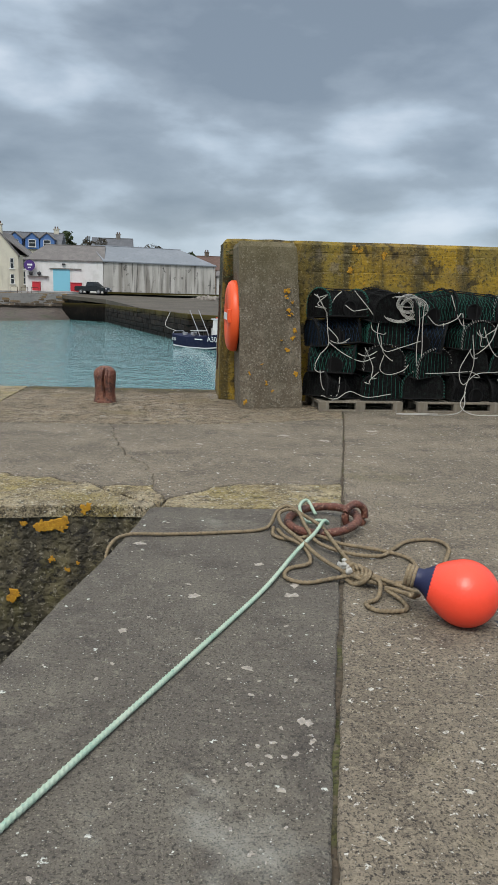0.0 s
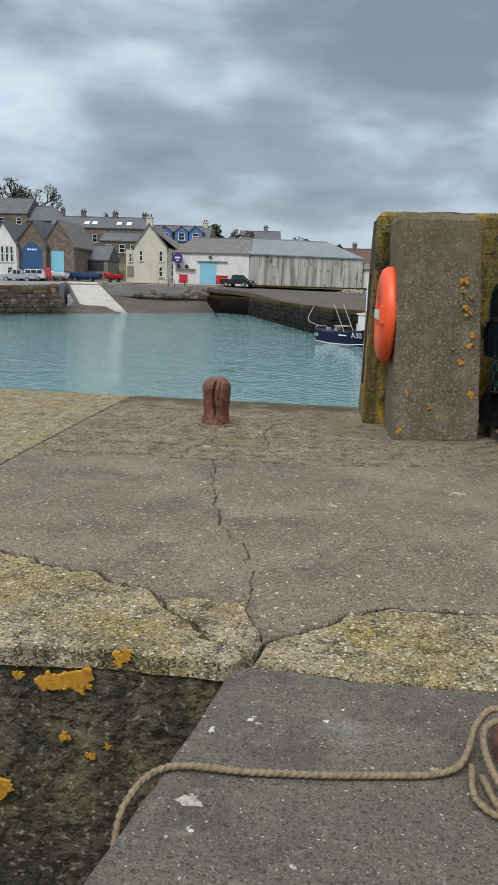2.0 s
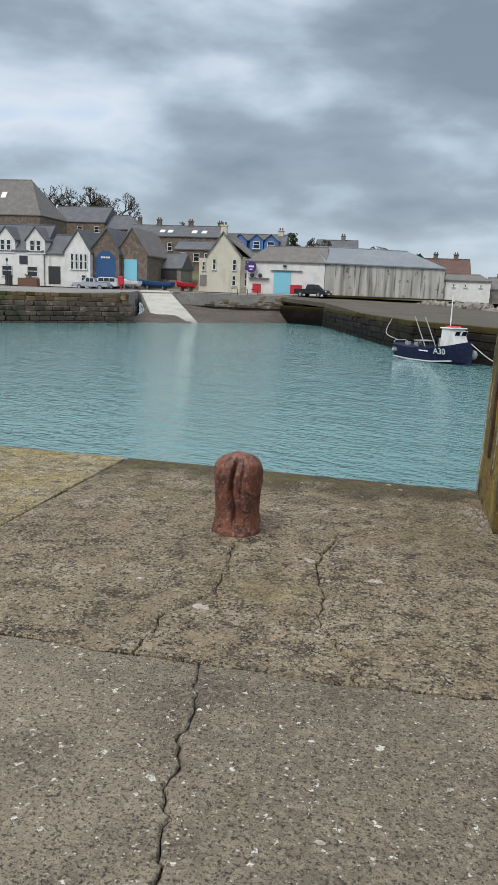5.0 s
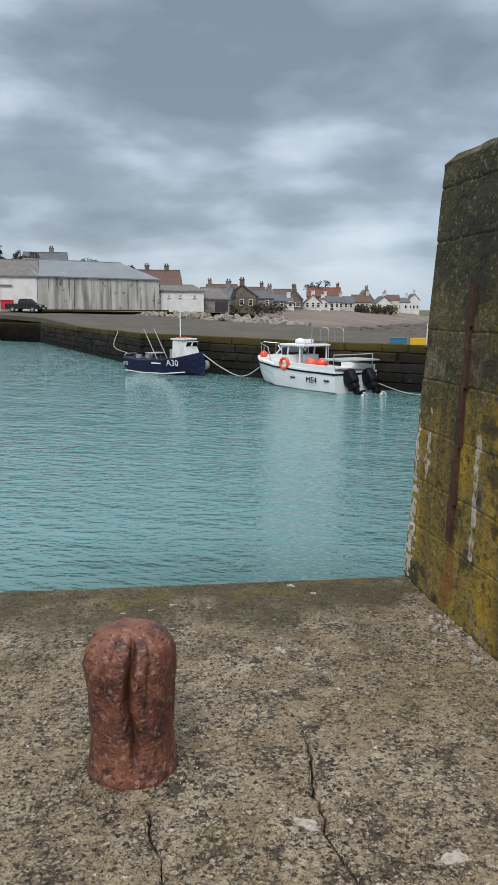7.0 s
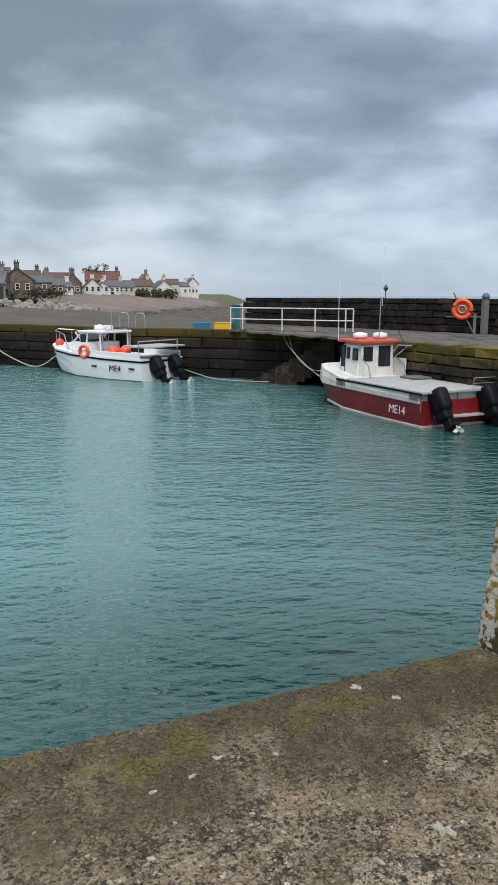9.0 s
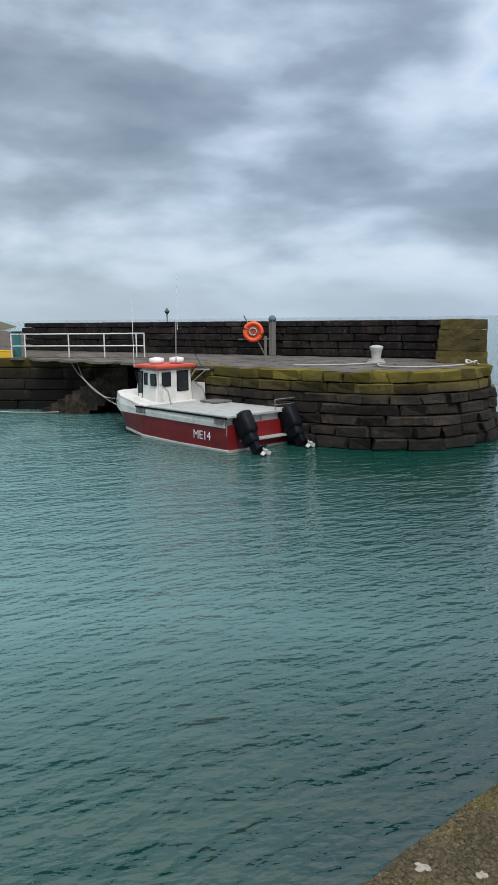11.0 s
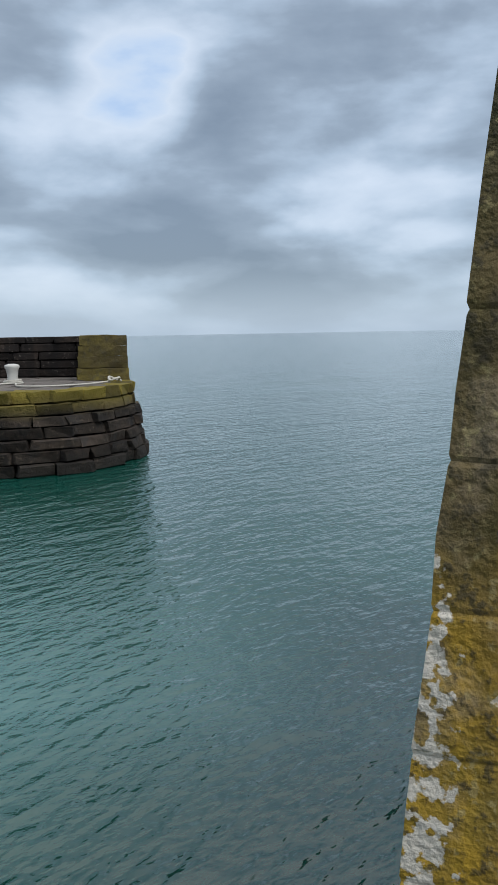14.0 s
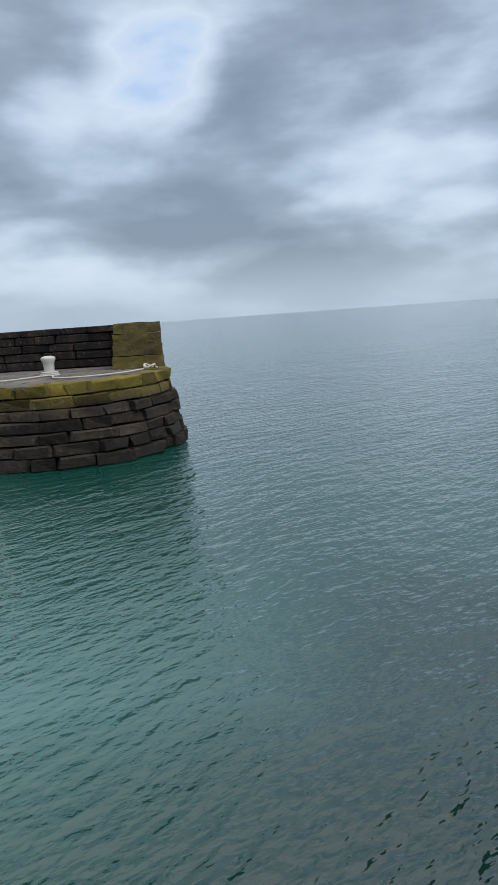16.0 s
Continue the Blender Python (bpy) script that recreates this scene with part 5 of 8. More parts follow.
# flags of the deck
st_flag = stones_of(M_deck, 4, 0.02)
for k in range(150):
    i, j = k % 6, k // 6
    y = 21.6 + j * 0.95
    x = 17.3 - (y - 22) * 0.12 + i * 1.15 + (j % 2) * 0.5
    if y < 23.4 and x < 19.0 or x - y > -0.1:
        continue
    o = new("flagstone", rnd.choice(st_flag))
    o.parent = pier
    o.matrix_basis = Matrix.Translation((x, y, DECK - 0.045 + rnd.uniform(-0.006, 0.006))) @ Matrix.Rotation(0.12, 4, "Z") @ Matrix.Diagonal((1.12, 0.92, 0.1, 1))
# sea parapet
parapet = tagged(mesh_ob("wall_parapet", prism([(24.75, 24.4), (25.7, 24.6), (20.6, 47.8), (19.5, 47.6)], DECK, 1.36), M_parapet), "dark weathered stone sea parapet", "wall", kind="structure")
st_par = stones_of(M_parapet, 5, 0.03)
coursed(parapet, "stone", [(19.3, 47.6), (24.5, 23.9)], 1.45, [0.26, 0.32, 0.30, 0.32, 0.32], st_par, rnd, (0.7, 1.7), 0.5, 0.0, 0.03)
for c, (z0, z1, g) in enumerate(((DECK, 0.36, 0.20), (0.36, 0.74, 0.12), (0.74, 1.10, 0.05), (1.10, 1.46, 0.0))):
    bm = loft([[(22.1 - g, 23.35, z), (22.42 - g * 0.5, 21.72 - g * 0.6, z), (24.9, 23.75 - g * 0.3, z), (25.6, 24.4, z), (24.6, 24.6, z)] for z in (z0 + 0.008, (z0 + z1) / 2, z1 - 0.008)])
    bmesh.ops.subdivide_edges(bm, edges=[e_ for e_ in bm.edges if e_.calc_length() > 0.5], cuts=4, use_grid_fill=True)
    for v in bm.verts:
        v.co += noise.noise_vector(v.co * 3 + Vector((0, 0, c * 5))) * 0.05
    part("end_stone", bm, M_endstone, parapet)
# quay faces beyond, and the landing stairs
quay = tagged(mesh_ob("quay_wall", prism([(14.95, 40.3), (11.3, 44.4), (1.6, 60.5), (-2.7, 78.0), (-8.0, 100.0), (-14.5, 106.5), (-5, 112), (6, 86), (16, 58), (20, 42), (18.3, 35.6)], -6, DECK - 0.01), M_farwall), "dark tide-marked harbour wall with a concrete apron", "quay", kind="structure")
st_q = stones_of(M_farwall, 4, 0.03)
coursed(quay, "stone", [(-8.05, 99.9), (-2.75, 78.0), (1.55, 60.45), (11.25, 44.3), (14.9, 40.2), (18.0, 35.3)], DECK + 0.03, [0.45, 0.5, 0.5, 0.5, 0.5], st_q, rnd, (1.3, 2.6), 0.5, 0.04, 0.05)
apr = bmesh.new()
loft([[(14.8, 40.5, DECK - 0.3), (11.3, 44.6, DECK - 0.3), (1.7, 60.7, DECK - 0.3), (-2.6, 78, DECK - 0.3), (-8, 100, 0.0), (-14.5, 106.4, 0.5), (-9, 115, 0.8), (9, 118, 0.6), (20, 60, DECK - 0.3), (20.3, 44, DECK - 0.3)],
      [(14.8, 40.5, DECK + 0.012), (11.3, 44.6, DECK + 0.012), (1.7, 60.7, DECK + 0.012), (-2.6, 78, DECK + 0.03), (-8, 100, 0.55), (-14.5, 106.4, 0.95), (-9, 115, 1.35), (9, 118, 1.2), (20, 60, DECK + 0.012), (20.3, 44, DECK + 0.012)]], apr)
bmesh.ops.triangulate(apr, faces=[f for f in apr.faces if len(f.verts) > 4])
tagged(mesh_ob("quay_apron", apr, M_apron), "pale worn concrete apron along the quay", "quay", kind="structure")
bm = prism([(-2.7, 78.0), (-8.0, 100.0), (-14.5, 106.5), (-9, 112), (0, 90)], -6, -0.2)
tagged(mesh_ob("quay_return", bm, M_farwall), "dark harbour wall running back to the sheds", "quay", kind="structure")
stairs = thing("landing_stairs", "dark wet stone landing stairs down to the water", "stairs", kind="structure")
a, b = Vector((17.85, 35.3)), Vector((14.9, 39.9))
t = (b - a).normalized()
nrm = Vector((-t.y, t.x)) * -1
if nrm.y > 0:
    nrm = -nrm
M_step = layered("wet_step_stone", (0.022, 0.017, 0.013), [((0.055, 0.042, 0.030), "noise", 2.0, 0.46, 0.62, 0.8), ((0.008, 0.007, 0.006), "noise", 5.0, 0.5, 0.62, 0.8)], 0.9, [(6.0, 0.05, "noise")], spec=0.2, rand=0.5)
for k in range(12):
    p = a + t * (0.4 + 0.36 * k)
    c = p + nrm * 0.55
    o = mesh_ob("step", box(-0.19, -0.6, -1.2, 0.19, 0.6, 0.0, 0.015), M_step, stairs)
    o.matrix_basis = Matrix.Translation((c.x, c.y, DECK - 0.19 * (k + 1))) @ Matrix.Rotation(math.atan2(t.y, t.x), 4, "Z")

# ---- fittings on the pier ----
M_railwhite = plain("white_painted_steel", (0.62, 0.62, 0.60), 0.5, wear=0.2)
M_greywood = plain("grey_timber", (0.16, 0.15, 0.135), 0.9)
rail = thing("guard_rail", "white painted tubular steel guard rail at the stairs", "railing")
posts = [(14.75, 40.9), (15.1, 40.3), (16.25, 38.5), (17.15, 37.05), (18.0, 35.85), (18.2, 35.55)]
for x, y in posts:
    part("post", tube([(x, y, DECK), (x, y, DECK + 1.08)], 0.03, 8), M_railwhite, rail)
for z in (0.52, 1.05):
    part("bar", tube([(x, y, DECK + z) for x, y in posts], 0.027, 8), M_railwhite, rail)
lpost = thing("ladder_post", "blue-green painted post at the end of the guard rail", "post", pose(15.2, 41.2, DECK, 0, 0, 20))
part("shaft", box(-0.13, -0.13, 0, 0.13, 0.13, 1.12, 0.02), plain("blue_green_paint", (0.03, 0.16, 0.18), 0.6, wear=0.3), lpost)
part("cap", box(-0.17, -0.17, 1.12, 0.17, 0.17, 1.18, 0.015), plain("dark_cap", (0.03, 0.06, 0.07), 0.7), lpost)
rail2 = thing("ladder_hoops", "grey galvanised ladder hand loops at the quay edge", "ladder")
for x, y in ((11.3, 44.9), (10.75, 45.8)):
    part("loop", tube([(x, y, DECK), (x, y, DECK + 0.62), (x + 0.07, y - 0.08, DECK + 0.74), (x + 0.28, y - 0.32, DECK + 0.74), (x + 0.35, y - 0.40, DECK + 0.62), (x + 0.35, y - 0.40, DECK)], 0.03, 7), plain("galvanised_steel", (0.35, 0.36, 0.36), 0.5, 0.6), rail2)
stand = thing("lifebuoy_post", "orange lifebuoy hung on a timber post on the pier", "lifebuoy", pose(19.85, 29.8, DECK, 0, 0, -49))
part("post", box(-0.05, -0.05, 0, 0.05, 0.05, 0.95, 0.01), M_greywood, stand)
part("brace", tube([(-0.05, 0, 0.25), (-0.85, -0.05, 1.75)], 0.03, 6), M_greywood, stand)
part("crossbar", tube([(-1.1, 0.0, 0.82), (0.25, 0.0, 0.82)], 0.025, 6), M_greywood, stand)
ringm = pose(-0.48, -0.12, 1.12, 90, 0, 0)
bm = bmesh.new()
tube([ringm @ Vector((0.33 * math.cos(q), 0.33 * math.sin(q), 0)) for q in [2 * math.pi * k / 32 for k in range(32)]], 0.085, 10, bm, closed=True)
part("ring", bm, M_orange, stand, "orange foam ring", smooth=True)
part("disc", lathe([(0.27, -0.02), (0.27, 0.02), (0.05, 0.03)], 24, m=ringm), plain("dull_red", (0.38, 0.06, 0.03), 0.6), stand)
part("rope_coil", tube([ringm @ Vector((0.14 * math.cos(q), 0.14 * math.sin(q), 0.05)) for q in [2 * math.pi * k / 20 for k in range(20)]], 0.03, 6, closed=True), M_rope_white, stand, smooth=True)
post = thing("timber_post", "weathered grey timber post beside the parapet", "post", pose(22.45, 31.9, DECK))
part("shaft", box(-0.12, -0.12, 0, 0.12, 0.12, 1.5, 0.03), M_greywood, post)
part("cap", lathe([(0.15, 1.5), (0.18, 1.6), (0.12, 1.72), (0.03, 1.76)], 12), plain("blue_grey_cap", (0.10, 0.14, 0.17), 0.7), post, smooth=True)
pb = thing("pier_bollard", "pale painted iron bollard with rope round its foot", "bollard", pose(20.25, 24.75, DECK))
part("post", lathe([(0.20, 0), (0.19, 0.1), (0.165, 0.25), (0.19, 0.45), (0.24, 0.56), (0.23, 0.62), (0.10, 0.66)], 20), plain("pale_grey_paint", (0.42, 0.42, 0.40), 0.6, wear=0.25), pb, smooth=True)
bm = bmesh.new()
for k in range(3):
    tube([((0.25 + 0.03 * k) * math.cos(q), (0.25 + 0.03 * k) * math.sin(q), 0.03 + 0.05 * (2 - k)) for q in [2 * math.pi * j / 20 for j in range(20)]], 0.03, 6, bm, closed=True)
part("rope_turns", bm, M_rope_white, pb, smooth=True)
for lab, pts, r in (("pale mooring rope laid along the pier deck", [(17.6, 26.3, DECK + 0.04), (18.2, 25.5, DECK + 0.04), (19.0, 25.0, DECK + 0.04), (19.9, 24.5, DECK + 0.05), (18.9, 23.6, DECK + 0.04), (19.0, 22.6, DECK + 0.04), (19.9, 21.9, DECK + 0.04), (20.9, 21.6, DECK + 0.06)], 0.03),
                    ("rope heap at the pier end", [(20.9, 21.6, DECK + 0.05), (21.1, 21.7, DECK + 0.2), (21.3, 21.5, DECK + 0.08), (21.0, 21.3, DECK + 0.18), (20.8, 21.5, DECK + 0.1), (21.2, 21.7, DECK + 0.15), (21.4, 21.4, DECK + 0.05)], 0.035),
                    ("thin mooring line from boat to pier wall", [(16.35, 24.75, -1.15), (16.7, 23.6, -1.65), (16.75, 22.6, -2.1), (17.0, 21.9, -2.25)], 0.018),
                    ("mooring line from the quay to the red boat", [(16.2, 38.5, DECK + 0.02), (15.75, 36.9, -0.75), (15.2, 34.2, -1.5), (14.9, 32.5, -1.75)], 0.022),
                    ("second mooring line from the quay", [(16.4, 38.3, DECK + 0.02), (15.8, 36.6, -0.95), (15.25, 34.4, -1.45), (15.0, 32.3, -1.35)], 0.022),
                    ("mooring line from the white boat to the wall", [(12.3, 41.2, -1.9), (13.2, 39.6, -2.25), (14.4, 38.4, -2.33), (15.0, 37.5, -2.3)], 0.02),
                    ("mooring line from the blue boat to the quay", [(4.95, 51.5, -0.98), (6.0, 49.8, -1.8), (7.0, 48.4, -2.15), (8.1, 47.4, -1.3)], 0.03),
                    ("stern line from the blue boat", [(0.75, 57.0, -1.3), (-0.1, 60.5, -1.0), (0.3, 65.6, DECK)], 0.025)):
    tagged(mesh_ob("mooring_line", tube(smooth_line(pts, 6), r, 6), M_rope_white, smooth=True), lab, "rope")
crate = thing("fish_box", "yellow plastic fish box on the quay edge", "fish box", pose(14.6, 41.4, DECK + 0.012, 0, 0, -40))
bm = bmesh.new()
for q in ((-0.4, -0.28, 0.0, 0.4, 0.28, 0.03), (-0.4, -0.28, 0.03, -0.37, 0.28, 0.30), (0.37, -0.28, 0.03, 0.4, 0.28, 0.30), (-0.37, -0.28, 0.03, 0.37, -0.25, 0.30), (-0.37, 0.25, 0.03, 0.37, 0.28, 0.30)):
    block(bm, *q)
part("tray", bm, plain("yellow_plastic", (0.65, 0.38, 0.02), 0.5), crate)
part("rim", tube([(-0.4, -0.28, 0.30), (0.4, -0.28, 0.30), (0.4, 0.28, 0.30), (-0.4, 0.28, 0.30)], 0.02, 6, closed=True), plain("yellow_rim", (0.6, 0.33, 0.02), 0.5), crate)
crate2 = copy_thing(crate, pose(13.8, 42.2, DECK + 0.012, 0, 0, -20))
tagged(crate2, "blue-rimmed plastic fish box on the quay edge")
for ch in crate2.children:
    ch.data = ch.data.copy()
    ch.data.materials[0] = plain("blue_plastic", (0.02, 0.14, 0.24), 0.5)
beacon = thing("beacon", "small dark diamond topmark beacon on a pole", "beacon", pose(35.8, 56.0, -3))
part("pole", tube([(0, 0, 0), (0, 0, 4.9)], 0.05, 8), M_greywood, beacon)
part("topmark", lathe([(0.02, 4.85), (0.27, 5.13), (0.02, 5.42)], 4), plain("dark_green_paint", (0.02, 0.05, 0.05), 0.6), beacon)


# ---- boats ----
def hull(bm, sections):
    """A hull skin through stations (y, half_beam_deck, z_deck, half_beam_chine, z_chine, z_keel)."""
    rows = []
    for y, bd, zd, bc, zc, zk in sections:
        half = [(bd, zd), (bd * 0.99 + bc * 0.01, zd - 0.08), ((bd + bc) / 2 + 0.02, (zd + zc) / 2), (bc, zc), (bc * 0.5, (zc + zk) / 2), (0.0, zk)]
        rows.append([bm.verts.new((x, y, z)) for x, z in half] + [bm.verts.new((-x, y, z)) for x, z in half[-2::-1]])
    for a, b in zip(rows, rows[1:]):
        for k in range(len(a) - 1):
            bm.faces.new((a[k], a[k + 1], b[k + 1], b[k]))
        bm.faces.new((a[0], b[0], b[-1], a[-1]))
    bm.faces.new(rows[0])
    bm.faces.new(rows[-1][::-1])
    bmesh.ops.remove_doubles(bm, verts=bm.verts, dist=0.002)
    return bm


def lettering(text, size, mat, parent, m, name="lettering"):
    cu = bpy.data.curves.new(name, "FONT")
    cu.body, cu.size, cu.extrude, cu.align_x = text, size, 0.004, "CENTER"
    tmp = new(name, cu)
    dg = bpy.context.evaluated_depsgraph_get()
    me = bpy.data.meshes.new_from_object(tmp.evaluated_get(dg))
    bpy.data.objects.remove(tmp)
    me.materials.clear()
    me.materials.append(mat)
    ob = new(name, me)
    ob.parent = parent
    ob.matrix_basis = m
    return tagged(ob, "painted registration letters " + text)


M_red = layered("faded_red_hull_paint", (0.20, 0.007, 0.010), [((0.085, 0.008, 0.009), "noise", 1.5, 0.45, 0.65, 0.8), ((0.10, 0.02, 0.02), "streak", 5.0, 0.55, 0.72, 0.7), ((0.24, 0.05, 0.04), "noise", 14.0, 0.60, 0.72, 0.35)], 0.42, [(20.0, 0.004, "noise")])
M_navyhull = layered("navy_hull_paint", (0.010, 0.014, 0.045), [((0.03, 0.035, 0.06), "noise", 3.0, 0.5, 0.68, 0.7)], 0.75, [(12.0, 0.004, "noise")], spec=0.25)
M_cabin = layered("salt_stained_white", (0.66, 0.655, 0.63), [((0.42, 0.40, 0.36), "noise", 2.0, 0.5, 0.68, 0.55), ((0.34, 0.28, 0.20), "streak", 6.0, 0.58, 0.74, 0.5)], 0.5, [(20.0, 0.002, "noise")])
M_boatdeck = layered("grey_deck_paint", (0.36, 0.37, 0.36), [((0.24, 0.25, 0.25), "noise", 3.0, 0.45, 0.66, 0.8), ((0.45, 0.45, 0.44), "noise", 12.0, 0.5, 0.7, 0.6)], 0.7, [(20.0, 0.003, "noise")])
M_glass = bpy.data.materials.new("dark_window_glass")
M_glass.use_nodes = True
_g = M_glass.node_tree.nodes["Principled BSDF"]
_g.inputs["Base Color"].default_value, _g.inputs["Roughness"].default_value = (0.02, 0.025, 0.028, 1), 0.06
M_black = layered("black_engine_paint", (0.006, 0.007, 0.010), [((0.018, 0.019, 0.022), "noise", 9.0, 0.5, 0.66, 0.7)], 0.5, [(14.0, 0.003, "noise")], spec=0.12)
M_scuff = layered("scuffed_paint", (0.13, 0.12, 0.11), [((0.26, 0.25, 0.23), "noise", 5.0, 0.5, 0.64, 0.8), ((0.04, 0.036, 0.03), "noise", 13.0, 0.52, 0.62, 0.7)], 0.8, [(30.0, 0.004, "noise")])
M_steel = plain("stainless_tube", (0.45, 0.45, 0.45), 0.35, 0.8)
M_redorange = plain("faded_orange_roof", (0.55, 0.075, 0.04), 0.6, wear=0.2)
M_alu = plain("pale_propeller", (0.45, 0.45, 0.43), 0.55)
M_fender = plain("grey_fender", (0.35, 0.36, 0.38), 0.5)


def outboard(parent, x, y, z):
    bm = bmesh.new()
    block(bm, -0.21, -0.60, 0.16, 0.21, 0.04, 0.92, None, 0.14)
    block(bm, -0.16, -0.50, -0.10, 0.16, 0.0, 0.30, None, 0.08)
    bmesh.ops.transform(bm, matrix=pose(x, y - 0.20, z - 0.12, -33, 0, 0), verts=bm.verts)
    eng = part("outboard_engine", bm, M_black, parent, "tilted black outboard engine", smooth=True)
    bm = bmesh.new()
    block(bm, -0.07, -0.45, -0.45, 0.07, -0.14, 0.42, None, 0.03)
    block(bm, -0.10, -0.72, -0.40, 0.10, -0.10, -0.34, None, 0.02)
    block(bm, -0.06, -0.55, -0.72, 0.06, -0.20, -0.42, None, 0.03)
    bmesh.ops.transform(bm, matrix=pose(x, y - 0.20, z - 0.12, -33, 0, 0), verts=bm.verts)
    part("leg", bm, M_black, eng)
    bm = bmesh.new()
    for k in range(3):
        block(bm, -0.06, -0.02, 0.03, 0.06, 0.02, 0.20, pose(0, 0, 0, 0, 120 * k, 0) @ pose(0, 0, 0, 0, 0, 35), 0.015)
    lathe([(0.05, -0.1), (0.05, 0.08), (0.02, 0.12)], 12, bm, pose(0, 0, 0, 90, 0, 0))
    bmesh.ops.transform(bm, matrix=pose(x, y - 0.20, z - 0.12, -33, 0, 0) @ pose(0, -0.62, -0.52), verts=bm.verts)
    part("propeller", bm, M_alu, eng, "pale three-bladed propeller")


def window(parent, m, w, h, name="window", rim=None):
    bm = bmesh.new()
    block(bm, -w / 2, -0.012, -h / 2, w / 2, 0.012, h / 2, m)
    wd = part(name, bm, M_glass, parent, "dark cabin window")
    bm = bmesh.new()
    for x0, x1, z0, z1 in ((-w / 2 - 0.03, -w / 2, -h / 2 - 0.03, h / 2 + 0.03), (w / 2, w / 2 + 0.03, -h / 2 - 0.03, h / 2 + 0.03), (-w / 2, w / 2, h / 2, h / 2 + 0.03), (-w / 2, w / 2, -h / 2 - 0.03, -h / 2)):
        block(bm, x0, -0.02, z0, x1, 0.02, z1, m)
    part("window_frame", bm, rim or M_black, wd)


def red_boat(m):
    """Work catamaran: bow towards +y, 7.4 m long; z = 0 is the water."""
    ob = thing("red_workboat", "red work boat with white wheelhouse and twin outboards, moored", "boat", m)
    bm = hull(bmesh.new(), [(-3.5, 1.42, 0.82, 1.38, 0.05, -0.45), (-1.0, 1.45, 0.84, 1.40, 0.02, -0.5), (1.0, 1.45, 0.90, 1.36, 0.05, -0.5), (2.4, 1.32, 0.98, 1.10, 0.15, -0.45), (3.2, 0.98, 1.04, 0.72, 0.32, -0.3), (3.7, 0.45, 1.08, 0.25, 0.60, 0.1)])
    h = part("hull", bm, M_red, ob)
    lettering("ME14", 0.38, M_white, h, pose(-1.45, -2.30, 0.30, 90, 0, -90))
    lettering("ME14", 0.26, M_black, h, pose(-1.27, 3.02, 1.02, 84, 0, -62))
    bm = hull(bmesh.new(), [(-3.4, 1.47, 1.02, 1.47, 0.74, 0.72), (-1.0, 1.50, 1.04, 1.50, 0.76, 0.74), (1.0, 1.50, 1.12, 1.50, 0.78, 0.76), (2.4, 1.34, 1.32, 1.38, 0.78, 0.75), (3.2, 0.95, 1.40, 1.00, 0.84, 0.8), (3.70, 0.42, 1.38, 0.50, 0.92, 0.85)])
    part("gunwale", bm, M_cabin, ob, "white bulwark with worn patches")
    part("deck", box(-1.52, -3.6, 1.045, 1.30, 0.55, 1.12, 0.015), M_boatdeck, ob, "pale grey open work deck")
    part("rubbing_strake", box(-1.535, -3.6, 1.02, -1.515, 1.2, 1.075), M_black, ob)
    for x in (-1.40, 0.0, 1.2):
        part("stern_stanchion", tube([(x, -3.45, 0.5), (x, -3.45, 1.05)], 0.03, 6), M_steel, ob)
    part("stern_platform", box(-0.95, -3.75, 0.30, 0.95, -3.35, 0.36, 0.01), M_boatdeck, ob)
    cab = bmesh.new()
    loft([[(-0.80, 0.95, 1.0), (0.80, 0.95, 1.0), (0.80, 2.42, 1.1), (-0.80, 2.42, 1.1)], [(-0.76, 0.95, 2.30), (0.76, 0.95, 2.30), (0.72, 2.08, 2.30), (-0.72, 2.08, 2.30)]], cab)
    bmesh.ops.bevel(cab, geom=cab.edges[:], offset=0.09, segments=3, affect="EDGES")
    c = part("wheelhouse", cab, M_cabin, ob, "white wheelhouse")
    roof = bmesh.new()
    block(roof, -0.84, 0.80, 2.28, 0.84, 2.30, 2.41, None, 0.06)
    part("roof", roof, M_redorange, c, "faded orange wheelhouse roof")
    window(c, pose(-0.785, 1.14, 1.90, 0, 0, 90), 0.26, 0.36, "window")
    window(c, pose(-0.78, 1.60, 1.92, 0, 0, 90), 0.12, 0.36, "window")
    window(c, pose(-0.775, 1.94, 1.70, 0, 0, 90), 0.22, 0.90, "window")
    window(c, pose(-0.38, 0.945, 1.90, 0, 0, 0), 0.32, 0.44, "window")
    window(c, pose(0.32, 0.945, 1.82, 0, 0, 0), 0.44, 0.66, "window")
    for x in (-0.48, 0.0, 0.48):
        window(c, pose(x, 2.27, 1.80, -18, 0, 0), 0.40, 0.70, "windscreen")
    for x in (-0.75, 0.75):
        part("grab_rail", tube([(x, 0.8, 1.75), (x, 0.35, 1.55), (x, 0.2, 1.12)], 0.03, 6), M_steel, c)
    for x, y, z in ((-0.30, 1.6, 2.41), (0.35, 1.3, 2.41)):
        part("radar_dome", lathe([(0.24, z + 0.02), (0.27, z + 0.1), (0.25, z + 0.2), (0.05, z + 0.24)], 18, m=pose(x, y, 0)), M_white, c, smooth=True)
    part("mast", tube([(0.1, 1.0, 2.3), (0.1, 0.95, 3.9)], 0.020, 7), M_steel, c)
    part("mast_stay", tube([(0.1, 0.85, 3.9), (0.4, -0.1, 2.3)], 0.012, 5), M_black, c)
    part("aerial", tube([(0.12, 0.9, 3.6), (0.14, 0.9, 5.6)], 0.010, 5), M_white, c)
    part("aerial", tube([(-0.85, 2.2, 2.3), (-0.86, 2.2, 4.7)], 0.010, 5), M_white, c)
